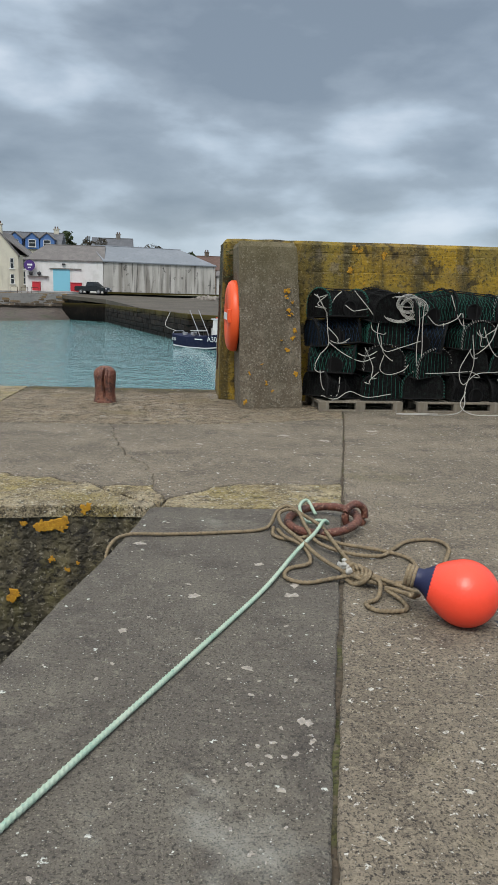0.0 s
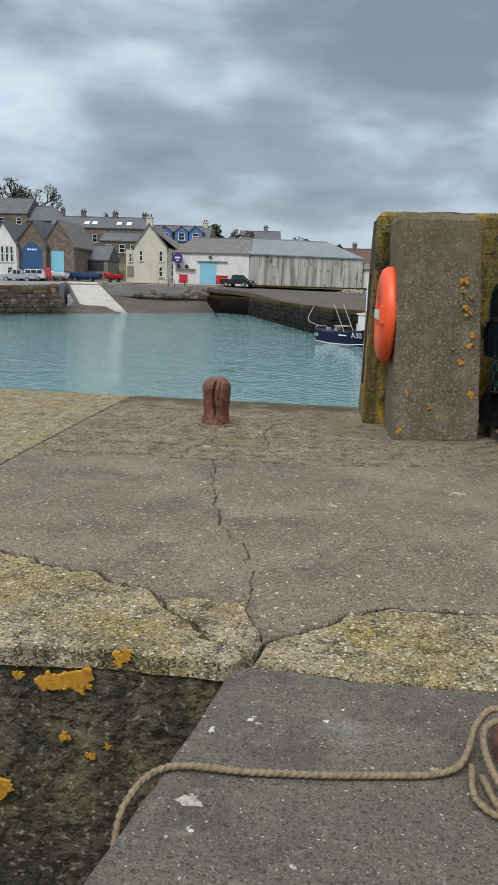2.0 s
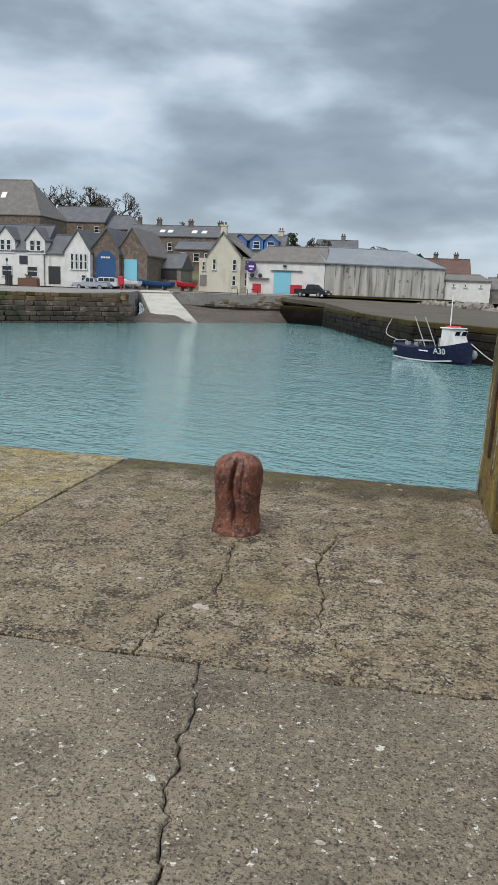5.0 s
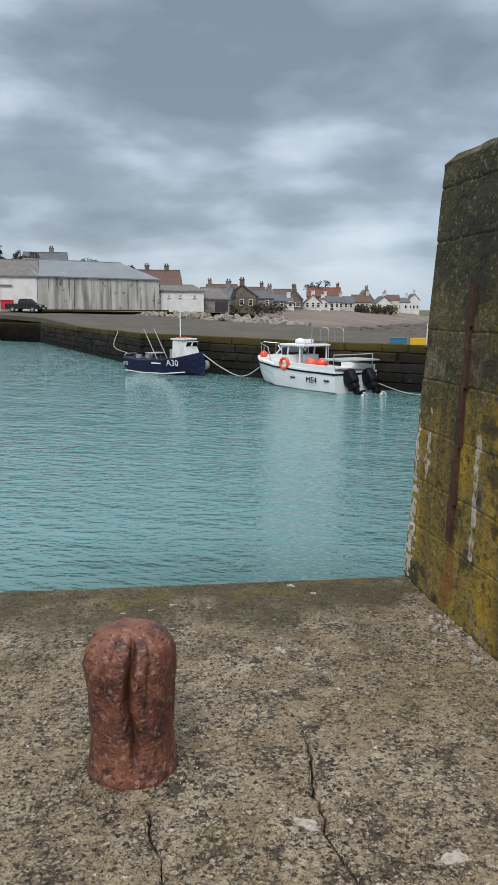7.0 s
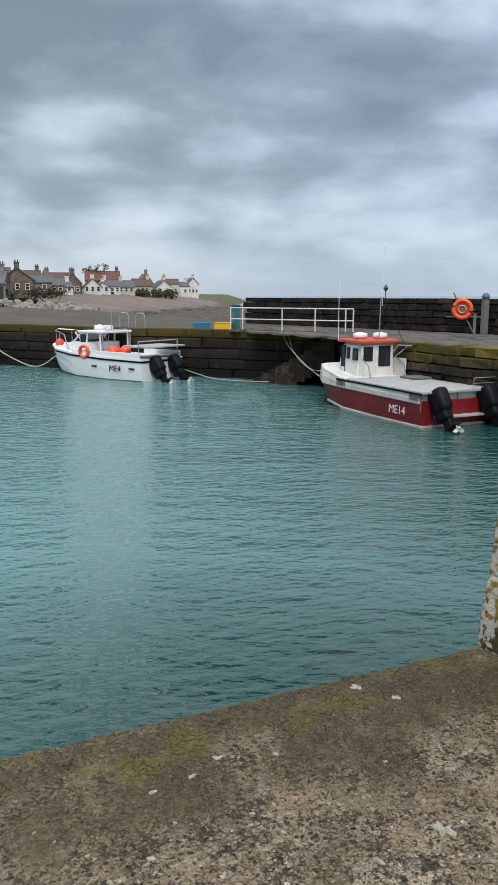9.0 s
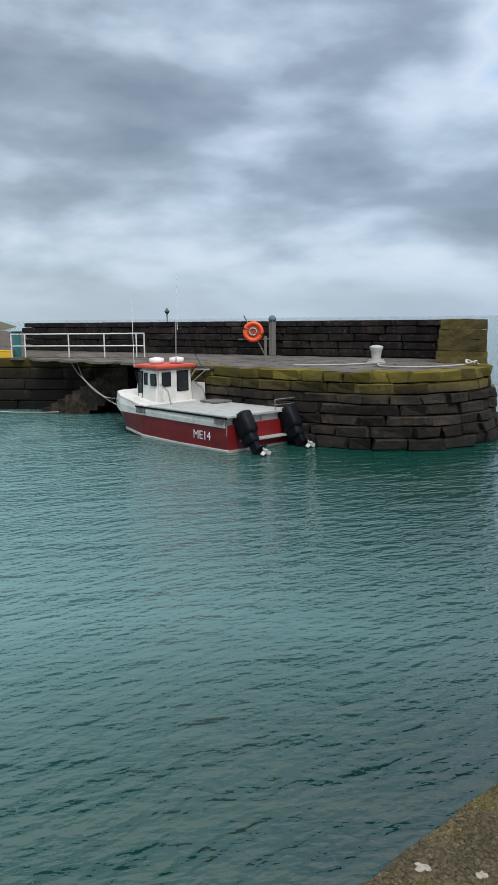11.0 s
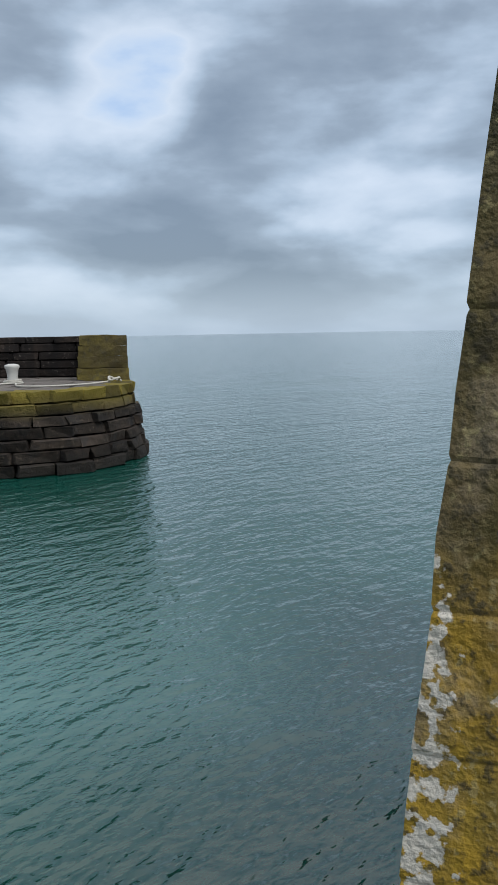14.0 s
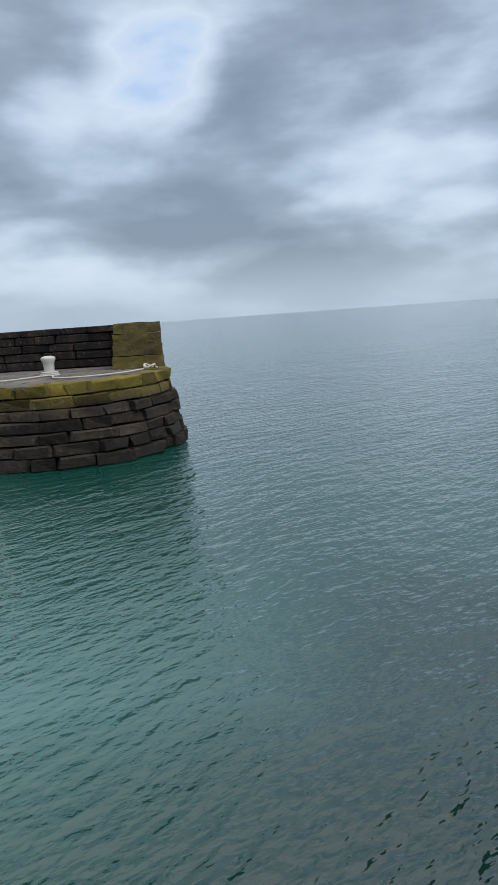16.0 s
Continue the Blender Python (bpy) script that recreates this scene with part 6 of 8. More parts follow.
    part("gantry", tube([(0.7, 1.0, 1.9), (0.72, 0.7, 2.2), (0.8, 0.0, 2.22)], 0.028, 7), M_steel, ob)
    part("gantry_brace", tube([(0.7, 0.97, 1.7), (0.78, 0.2, 2.2)], 0.016, 6), M_steel, ob)
    for y0, y1 in ((0.62, 1.18), (-3.42, -2.98)):
        part("scuffed_patch", box(-1.522, y0, 0.84, -1.506, y1, 1.015, 0.004), M_scuff, ob, "dark worn patch on the bulwark")
    part("boot_stripe", hull(bmesh.new(), [(-3.51, 1.412, 0.07, 1.41, 0.045, 0.04), (-1.0, 1.425, 0.06, 1.42, 0.035, 0.03), (1.0, 1.405, 0.08, 1.40, 0.055, 0.05), (2.4, 1.155, 0.19, 1.14, 0.165, 0.16)]), M_cabin, ob, "thin grubby white waterline stripe")
    part("cabin_bulkhead", box(0.80, 0.35, 1.10, 0.86, 1.30, 1.75, 0.02), M_cabin, ob)
    part("fish_box", box(0.30, -0.85, 1.12, 1.25, -0.05, 1.20, 0.02), M_scuff, ob, "dark open fish tray")
    part("stern_rail", tube([(0.5, -3.55, 1.12), (0.5, -3.55, 1.45), (1.45, -3.55, 1.45), (1.45, -2.4, 1.45), (1.45, -2.4, 1.12)], 0.022, 6), M_steel, ob)
    part("stern_rail", tube([(0.5, -3.55, 1.28), (1.45, -3.55, 1.28), (1.45, -2.4, 1.28)], 0.016, 6), M_steel, ob)
    part("flag_pole", tube([(1.4, -1.2, 1.1), (1.4, -1.2, 2.1)], 0.015, 5), M_steel, ob)
    outboard(ob, -0.95, -3.6, 0.35)
    outboard(ob, 0.95, -3.6, 0.35)
    return ob


def heading(bow, stern, z=WATER):
    d = Vector(bow) - Vector(stern)
    c = (Vector(bow) + Vector(stern)) / 2
    return pose(c.x, c.y, z, 0, 0, math.degrees(math.atan2(-d.x, d.y)))


red_boat(heading((15.05, 32.1), (14.75, 24.95)))


def white_boat(m):
    ob = thing("white_fishing_boat", "white catamaran fishing boat with black stripe, moored alongside", "boat", m)
    bm = hull(bmesh.new(), [(-3.2, 1.25, 1.05, 1.20, 0.05, -0.4), (-1.0, 1.30, 1.08, 1.22, 0.02, -0.45), (1.0, 1.30, 1.18, 1.15, 0.06, -0.45), (2.3, 1.12, 1.32, 0.80, 0.2, -0.35), (3.1, 0.62, 1.45, 0.35, 0.45, -0.1), (3.5, 0.10, 1.52, 0.04, 0.85, 0.4)])
    h = part("hull", bm, M_white, ob)
    lettering("ME4", 0.40, M_black, h, pose(-1.325, -1.75, 0.42, 86, 0, -90))
    lettering("ME4", 0.30, M_black, h, pose(-0.86, 2.62, 0.92, 76, 0, -60))
    bm = hull(bmesh.new(), [(-3.22, 1.275, 0.96, 1.27, 0.88, 0.87), (-1.0, 1.325, 0.99, 1.32, 0.91, 0.9), (1.0, 1.32, 1.09, 1.315, 1.01, 1.0), (2.3, 1.13, 1.23, 1.12, 1.15, 1.14), (3.1, 0.64, 1.36, 0.62, 1.28, 1.27), (3.52, 0.12, 1.43, 0.11, 1.35, 1.34)])
    part("rubbing_strake", bm, M_black, ob, "black rubbing strake")
    for y in (-0.6, -2.85):
        part("scupper", box(-1.30, y, 0.55, -1.26, y + 0.30, 0.62), M_black, h)
    part("foredeck", box(-0.85, 1.2, 1.18, 0.85, 2.5, 1.42, 0.05), M_white, ob)
    part("work_deck", box(-1.2, -3.1, 1.0, 1.2, 0.2, 1.06), M_boatdeck, ob)
    for x in (-1.2, 1.2):
        part("bulwark", box(x - 0.04, -3.1, 1.05, x + 0.04, 1.0, 1.32, 0.02), M_white, ob)
    cab = bmesh.new()
    loft([[(-0.88, 0.25, 1.1), (0.88, 0.25, 1.1), (0.88, 1.75, 1.3), (-0.88, 1.75, 1.3)], [(-0.85, 0.25, 1.65), (0.85, 0.25, 1.65), (0.85, 1.55, 1.65), (-0.85, 1.55, 1.65)]], cab)
    c = part("cabin", cab, M_white, ob, "open-backed white cabin")
    for x in (-0.80, 0.80):
        for y0, y1 in ((1.45, 0.85), (0.55, 0.45), (-0.35, -0.35)):
            part("roof_pillar", tube([(x, y0, 1.1 if y0 < 0 else 1.6), (x, y1, 2.14)], 0.04, 6), M_white, c)
    window(c, pose(0, 1.12, 1.87, -45, 0, 0), 1.4, 0.66, "windscreen", M_white)
    for sx in (-1, 1):
        window(c, pose(sx * 0.82, 0.70, 1.84, 0, 0, 90), 0.40, 0.42, "window", M_white)
    bm = bmesh.new()
    block(bm, -0.9, -0.55, 2.12, 0.9, 1.0, 2.24, None, 0.055)
    part("roof", bm, M_white, c, "white cabin roof")
    part("radar_dome", lathe([(0.20, 2.24), (0.24, 2.32), (0.22, 2.46), (0.05, 2.52)], 18, m=pose(-0.2, 0.35, 0)), M_white, c, smooth=True)
    part("roof_light", box(0.1, 0.2, 2.24, 0.5, 0.55, 2.46, 0.05), M_white, c)
    part("mast", tube([(0.2, 0.0, 2.24), (0.2, 0.0, 3.3)], 0.025, 6), M_steel, c)
    part("arch", tube([(-0.8, -0.5, 1.1), (-0.8, -0.5, 2.1), (-0.6, -0.5, 2.28), (0.6, -0.5, 2.28), (0.8, -0.5, 2.1), (0.8, -0.5, 1.1)], 0.03, 6), M_steel, c)
    part("bow_rail", tube([(-0.95, 1.6, 1.3), (-0.9, 1.9, 2.0), (-0.5, 3.0, 2.15), (0.0, 3.4, 2.2), (0.5, 3.0, 2.15), (0.9, 1.9, 2.0), (0.95, 1.6, 1.3)], 0.025, 6), M_steel, ob)
    for x, y in ((-0.75, 2.4), (-0.45, 3.0), (0.45, 3.0), (0.75, 2.4)):
        part("stanchion", tube([(x, y, 1.4), (x, y, 2.1)], 0.02, 6), M_steel, ob)
    for x, y, z, r in ((-0.6, 2.6, 1.55, 0.20), (-0.95, -1.3, 1.30, 0.26), (-0.55, -1.6, 1.32, 0.26)):
        part("buoy", lathe([(0.02, -r), (r * 0.8, -r * 0.6), (r, 0), (r * 0.8, r * 0.6), (0.05, r * 1.1)], 16, m=pose(x, y, z)), M_buoy, ob, "orange buoy on deck", smooth=True)
    part("lifebuoy", tube([(-1.29, 0.15 + 0.27 * math.cos(q), 1.25 + 0.27 * math.sin(q)) for q in [2 * math.pi * k / 24 for k in range(24)]], 0.075, 8, closed=True), M_orange, ob, "orange ring lifebuoy", smooth=True)
    part("gantry", tube([(-1.15, -3.0, 1.1), (-1.15, -3.0, 1.85), (1.15, -3.0, 1.85), (1.15, -3.0, 1.1)], 0.03, 6), M_steel, ob)
    part("table", box(-1.1, -3.5, 1.55, 1.1, -2.0, 1.62, 0.01), M_boatdeck, ob)
    outboard(ob, -0.55, -3.25, 0.28)
    outboard(ob, 0.55, -3.25, 0.28)
    return ob


white_boat(heading((7.95, 48.3), (11.5, 40.7)) @ Matrix.Diagonal((1.14, 1.14, 1.0, 1)))


def blue_boat(m):
    ob = thing("blue_fishing_boat", "small navy blue fishing boat with white wheelhouse, moored", "boat", m)
    bm = hull(bmesh.new(), [(-3.8, 0.75, 1.05, 0.55, 0.35, -0.1), (-3.3, 1.15, 1.0, 1.0, 0.15, -0.5), (-1.2, 1.40, 0.92, 1.25, 0.05, -0.6), (1.0, 1.38, 1.05, 1.15, 0.08, -0.6), (2.6, 1.05, 1.32, 0.65, 0.25, -0.5), (3.5, 0.45, 1.58, 0.18, 0.55, -0.3), (3.85, 0.06, 1.70, 0.03, 0.8, -0.1)])
    h = part("hull", bm, M_navyhull, ob)
    part("boot_stripe", hull(bmesh.new(), [(-3.32, 1.03, 0.14, 1.0, 0.07, 0.06), (-1.2, 1.275, 0.08, 1.26, 0.01, 0.0), (1.0, 1.19, 0.11, 1.17, 0.04, 0.03), (2.6, 0.70, 0.27, 0.68, 0.20, 0.19)]), M_white, ob, "white waterline stripe")
    lettering("A30", 0.62, M_white, h, pose(1.24, 1.95, 0.66, 102, 0, 101))
    lettering("A30", 0.40, M_white, h, pose(1.13, -3.1, 0.50, 100, 0, 80))
    bm = bmesh.new()
    for k in range(5):
        block(bm, -0.09, 0, 0, 0.09, 0.012, 0.09, pose(1.40, 0.05 + 0.19 * k, 0.74, 0, 0, 92))
    part("name_bars", bm, M_white, h, "unreadable white name on the bow")
    part("deck", box(-1.0, -3.0, 0.86, 1.0, 0.9, 0.9), M_boatdeck, ob)
    cab = bmesh.new()
    loft([[(-0.72, 1.3, 0.95), (0.72, 1.3, 0.95), (0.66, 2.85, 1.35), (-0.66, 2.85, 1.35)], [(-0.66, 1.35, 2.42), (0.66, 1.35, 2.42), (0.58, 2.35, 2.46), (-0.58, 2.35, 2.46)]], cab)
    bmesh.ops.bevel(cab, geom=cab.edges[:], offset=0.05, segments=2, affect="EDGES")
    c = part("wheelhouse", cab, M_cabin, ob, "white wheelhouse")
    window(c, pose(-0.70, 1.65, 1.98, 3, 0, 90), 0.34, 0.55, "window", M_white)
    window(c, pose(-0.665, 2.16, 2.02, 3, 0, 90), 0.42, 0.55, "window", M_white)
    for x in (-0.32, 0.3):
        window(c, pose(x, 2.56, 2.02, -24, 0, 0), 0.44, 0.60, "windscreen", M_white)
    part("roof", box(-0.70, 1.2, 2.43, 0.70, 2.5, 2.52, 0.03), M_white, c)
    part("roof_rack", tube([(-0.3, 1.6, 2.58), (0.5, 1.6, 2.58), (0.5, 2.2, 2.58), (-0.3, 2.2, 2.58)], 0.05, 6, closed=True), M_redorange, c, "orange liferaft cradle")
    part("mast", tube([(0, 1.5, 2.5), (0, 1.5, 4.9)], 0.045, 7), M_white, c)
    for k in (-1, 1):
        part("boom", tube([(0.5 * k, -0.4, 1.0), (0.5 * k - 0.2, -2.0, 3.1)], 0.03, 6), M_steel, ob)
    part("hauler_stand", box(-0.9, -0.3, 0.9, -0.65, -0.05, 1.65, 0.03), plain("grey_weathered_paint", (0.3, 0.3, 0.28), 0.7), ob)
    part("sorting_table", box(-0.8, -1.7, 1.35, 0.5, -0.9, 1.42, 0.01), M_boatdeck, ob)
    for x in (-0.7, 0.4):
        part("table_leg", tube([(x, -1.3, 0.9), (x, -1.3, 1.36)], 0.04, 6), M_greywood, ob)
    for x, y in ((-0.6, -2.4), (0.2, -2.7), (-0.2, -2.1)):
        part("tub", lathe([(0.20, 0.9), (0.24, 1.2), (0.20, 1.2), (0.18, 1.0)], 14, m=pose(x, y, 0)), M_fender, ob)
    part("stern_rail", tube([(-0.7, -3.75, 1.1), (-0.5, -3.85, 1.25), (0.5, -3.85, 1.25), (0.7, -3.75, 1.1)], 0.035, 6), M_steel, ob)
    part("fender", lathe([(0.02, -0.34), (0.24, -0.2), (0.28, 0.0), (0.22, 0.22), (0.05, 0.32)], 16, m=pose(-0.55, 3.45, 0.72)), M_fender, ob, "grey ball fender at the bow", smooth=True)
    return ob


blue_boat(heading((5.14, 51.37), (0.91, 56.67)) @ Matrix.Scale(0.88, 4))

# ---- shore and village ----
M_grass = layered("winter_grass_land", (0.085, 0.085, 0.04), [((0.13, 0.115, 0.065), "noise", 0.15, 0.45, 0.62, 0.8), ((0.04, 0.045, 0.022), "noise", 0.6, 0.5, 0.68, 0.7)], 0.95, [(1.5, 0.2, "noise")])
M_beach = layered("shingle_beach", (0.165, 0.130, 0.110), [((0.235, 0.190, 0.160), "noise", 0.12, 0.45, 0.62, 0.8), ((0.075, 0.065, 0.055), "height", 0.2, -0.6, -2.2, 0.9), ((0.10, 0.08, 0.068), "noise", 2.5, 0.48, 0.62, 0.7)], 0.95, [(2.0, 0.1, "noise")])
M_fore = layered("weedy_foreshore", (0.075, 0.06, 0.05), [((0.12, 0.098, 0.083), "noise", 0.5, 0.45, 0.62, 0.8), ((0.035, 0.045, 0.018), "noise", 0.25, 0.55, 0.7, 0.8), ((0.03, 0.027, 0.024), "noise", 3.0, 0.52, 0.62, 0.7)], 0.9, [(2.5, 0.15, "noise")])
M_rubble = layered("revetment_stone", (0.10, 0.075, 0.052), [((0.30, 0.265, 0.215), "noise", 2.0, 0.55, 0.64, 0.7), ((0.05, 0.043, 0.036), "noise", 0.9, 0.46, 0.62, 0.8), ((0.15, 0.095, 0.035), "height", 0.8, -0.1, 0.7, 0.75), ((0.03, 0.05, 0.012), "noise", 0.22, 0.56, 0.66, 0.8), ((0.05, 0.04, 0.033), "height", 0.6, -0.9, -1.9, 0.8)], 0.9, [(5.0, 0.05, "noise")], rand=0.4)
M_slip = layered("pale_slipway_concrete", (0.40, 0.39, 0.35), [((0.30, 0.29, 0.25), "noise", 0.6, 0.45, 0.65, 0.8), ((0.14, 0.15, 0.13), "height", 0.3, -1.4, -2.3, 0.8)], 0.9, [(3.0, 0.02, "noise")])
M_tar = layered("harbour_road", (0.19, 0.185, 0.175), [((0.25, 0.245, 0.23), "noise", 0.3, 0.45, 0.62, 0.8), ((0.12, 0.115, 0.11), "noise", 2.0, 0.5, 0.66, 0.6)], 0.95, [(4.0, 0.02, "noise")])


def land_z(x, y):
    d = y - (90 + 0.95 * x) - 0.45 * max(0.0, x - 40)
    beach = min(2.0, -2.6 + 0.09 * d)
    beach -= max(0.0, x - (0.52 * (y - 8.6) - 14.0)) * 0.3
    flat_ = 1.25 + 0.22 * max(0, min(1, (x + 60) / -60))
    if x < 10:
        flat_ += max(0.0, y - 117) * 0.17 * max(0.0, min(1.0, (10 - x) / 35))
    flat_ = min(flat_, 10.5 + 4.0 * max(0.0, min(1.0, (-45 - x) / 25)))
    w = max(0.0, min(1.0, (30 - x) / 12))
    return beach * (1 - w) + flat_ * w


bm = bmesh.new()
vert = {}
for i in range(-34, 60):
    for j in range(18, 86):
        x, y = i * 5.0, j * 5.0
        if (x < 15 and y < 107 + 3) or y < 60:
            continue
        vert[i, j] = bm.verts.new((x, y, land_z(x, y) + 0.2 * noise.noise(Vector((x * 0.1, y * 0.1, 0)))))
for (i, j), v in list(vert.items()):
    q = [vert.get(k) for k in ((i, j), (i + 1, j), (i + 1, j + 1), (i, j + 1))]
    if all(q):
        bm.faces.new(q)
land = mesh_ob("ground", bm, M_grass, smooth=True)
land.data.materials.append(M_beach)
for p in land.data.polygons:
    if p.center.x > 16 and p.center.z < 1.95 and p.center.y < 260:
        p.material_index = 1
tagged(land, "shingle beach and grassy village slope behind the harbour", "land", kind="structure")
tagged(mesh_ob("road", loft([[(-95, 105.4, -0.5), (-14.5, 106.6, -0.5), (-9, 116, -0.5), (12, 124, -0.5), (12, 128, -0.5), (-95, 122, -0.5)], [(-95, 105.4, 0.62), (-14.5, 106.6, 1.10), (-9, 116, 1.46), (12, 124, 1.48), (12, 128, 1.5), (-95, 122, 1.62)]]), M_tar), "grey harbour road along the houses", "road", kind="structure")
fore = bmesh.new()
low = [(-29.5, 84), (-25, 87), (-21, 92), (-17, 96.5), (-12.5, 105.6)]
high = [(-31.5, 106.2), (-28, 106.5), (-24, 106.6), (-20, 106.8), (-14.4, 106.6)]
rows = []
for k in range(9):
    f = k / 8
    rows.append([fore.verts.new((a[0] * (1 - f) + b[0] * f, a[1] * (1 - f) + b[1] * f, -2.75 * (1 - f) + (-0.4 if b[0] < -27 else -0.9) * f + 0.12 * noise.noise(Vector((a[0], f * 9, 2))))) for a, b in zip(low, high)])
for a, b in zip(rows, rows[1:]):
    for k in range(len(a) - 1):
        fore.faces.new((a[k], a[k + 1], b[k + 1], b[k]))
bmesh.ops.subdivide_edges(fore, edges=fore.edges[:], cuts=3, use_grid_fill=True)
for v in fore.verts:
    v.co.z += 0.10 * noise.noise(v.co * 0.7)
tagged(mesh_ob("foreshore", fore, M_fore), "dark stony foreshore with green weed", "foreshore", kind="structure")
slipb = loft([[(-34.9, 108, 0.0), (-30.7, 108, 0.0), (-21.6, 91.0, -4.0), (-27.2, 91.0, -4.0)], [(-34.9, 108, 1.22), (-30.7, 108, 1.28), (-21.6, 91.0, -2.75), (-27.2, 91.0, -2.75)]])
tagged(mesh_ob("slipway", slipb, M_slip), "pale concrete slipway running into the harbour", "slipway", kind="structure")
revet = tagged(mesh_ob("revetment", loft([[(-70, 40, -4), (-40, 72.5, -4), (-29.0, 86, -4), (-35.0, 107.5, -4), (-95, 107.5, -4), (-95, 45, -4)], [(-70, 40, 0.35), (-40, 72.5, 0.45), (-29.0, 86, 0.95), (-35.0, 107.5, 1.16), (-95, 107.5, 0.9), (-95, 45, 0.4)]]), M_tar), "harbour road on a rough stone revetment", "wall", kind="structure")
rnd = random.Random(31)
st_rub = stones_of(M_rubble, 5, 0.06)
for z_, a_, b_ in ((0.42, (-62, 48.2), (-40, 72.2)), (0.72, (-40, 72.2), (-29.2, 85.6))):
    coursed(revet, "stone", [a_, b_], z_, [0.42, 0.46, 0.5, 0.5, 0.5, 0.5, 0.5], st_rub, rnd, (0.7, 1.5), 0.8, 0.55, 0.10)
coursed(revet, "stone", [(-29.0, 85.6), (-34.9, 107)], 1.0, [0.45, 0.5, 0.5, 0.5, 0.5, 0.5], st_rub, rnd, (0.8, 1.6), 0.6, 0.05, 0.08)
mid = tagged(mesh_ob("harbour_wall", prism([(-29.0, 106.7), (-14.6, 106.7), (-14.6, 108), (-30, 108)], -3, 1.1), M_fore), "grey stone harbour wall beside the slipway", "wall", kind="structure")
coursed(mid, "stone", [(-29.2, 106.6), (-14.5, 106.6)], 1.15, [0.34, 0.34, 0.36, 0.36, 0.4], st_rub, rnd, (0.8, 1.7), 0.6, 0.10, 0.06)

# armour stones behind the quay
bm = bmesh.new()
for k in range(330):
    f = rnd.random()
    x, y = 4.6 + f * 12.4 + rnd.uniform(-1.2, 1.2), 111 - f * 35 + rnd.uniform(-2.4, 2.4)
    z = rnd.uniform(-0.15, 0.85) * (1.0 - 0.75 * max(0, f - 0.6) / 0.4)
    s = rnd.uniform(0.45, 1.0)
    m = pose(x, y, z, rnd.uniform(0, 360), rnd.uniform(0, 360), rnd.uniform(0, 360)) @ Matrix.Diagonal((s * rnd.uniform(0.7, 1.3), s, s * rnd.uniform(0.6, 0.9), 1))
    r = bmesh.ops.create_icosphere(bm, subdivisions=1, radius=0.75, matrix=m)
    for v in r["verts"]:
        v.co += noise.noise_vector(v.co * 1.7) * 0.28
tagged(mesh_ob("armour_stones", bm, layered("armour_rock", (0.24, 0.215, 0.185), [((0.36, 0.33, 0.285), "noise", 1.5, 0.5, 0.65, 0.7), ((0.08, 0.07, 0.06), "noise", 3.0, 0.5, 0.62, 0.7)], 0.9, [(3.0, 0.1, "noise")])), "heap of grey armour boulders behind the quay", "rocks", kind="stuff")
bm = bmesh.new()
for k in range(150):
    x = rnd.uniform(24, 62)
    y = 90 + 0.95 * x - rnd.uniform(2, 34)
    s = rnd.uniform(0.6, 2.2)
    r = bmesh.ops.create_icosphere(bm, subdivisions=1, radius=s, matrix=pose(x, y, WATER - 0.1 * s, 0, 0, rnd.uniform(0, 360)) @ Matrix.Diagonal((1.9, 1.0, 0.45, 1)))
    for v in r["verts"]:
        v.co += noise.noise_vector(v.co * 0.9) * 0.4
for k in range(420):
    x = rnd.uniform(30, 112)
    y = 90 + 0.95 * x + 0.45 * max(0.0, x - 40) + rnd.uniform(-26, 9)
    if rnd.random() < 0.25 and 55 < x < 75:
        continue
    s = rnd.uniform(0.5, 1.9)
    r = bmesh.ops.create_icosphere(bm, subdivisions=1, radius=s, matrix=pose(x, y, max(WATER, land_z(x, y)) - 0.1 * s, 0, 0, rnd.uniform(0, 360)) @ Matrix.Diagonal((2.2, 1.2, 0.5, 1)))
    for v in r["verts"]:
        v.co += noise.noise_vector(v.co * 0.9) * 0.4
tagged(mesh_ob("shore_rocks", bm, M_fore), "dark weed-covered rocks at the tide line", "rocks", kind="stuff")
bm = bmesh.new()
for k in range(14):
    r = bmesh.ops.create_icosphere(bm, subdivisions=1, radius=rnd.uniform(0.4, 0.9), matrix=pose(49 + rnd.uniform(-3, 3), 45 + rnd.uniform(-2, 2), WATER - 0.05) @ Matrix.Diagonal((2.4, 1.2, 0.5, 1)))
tagged(mesh_ob("sea_rocks", bm, M_fore), "low dark rocks awash off the pier end", "rocks", kind="stuff")
tagged(mesh_ob("apron_kerb", prism([(-9, 112.5), (9, 119.5), (9, 121), (-9, 115)], 0.6, 1.55), M_farwall), "dark stone base along the long shed", "wall", kind="structure")

W_white = layered("white_harling", (0.68, 0.67, 0.65), [((0.55, 0.54, 0.51), "noise", 0.8, 0.45, 0.65, 0.7), ((0.40, 0.38, 0.34), "streak", 2.0, 0.58, 0.74, 0.6)], 0.9, [(8.0, 0.02, "noise")])
W_cream = layered("cream_harling", (0.56, 0.53, 0.43), [((0.47, 0.44, 0.36), "noise", 0.8, 0.45, 0.65, 0.7), ((0.35, 0.33, 0.27), "streak", 2.0, 0.58, 0.74, 0.6)], 0.9, [(8.0, 0.02, "noise")])
W_stone = layered("brown_rubble_stone", (0.13, 0.10, 0.078), [((0.22, 0.175, 0.135), "cells", 2.2, 0.3, 0.8, 0.7), ((0.07, 0.055, 0.045), "noise", 4.0, 0.5, 0.65, 0.7)], 0.95, [(4.0, 0.05, "noise")])
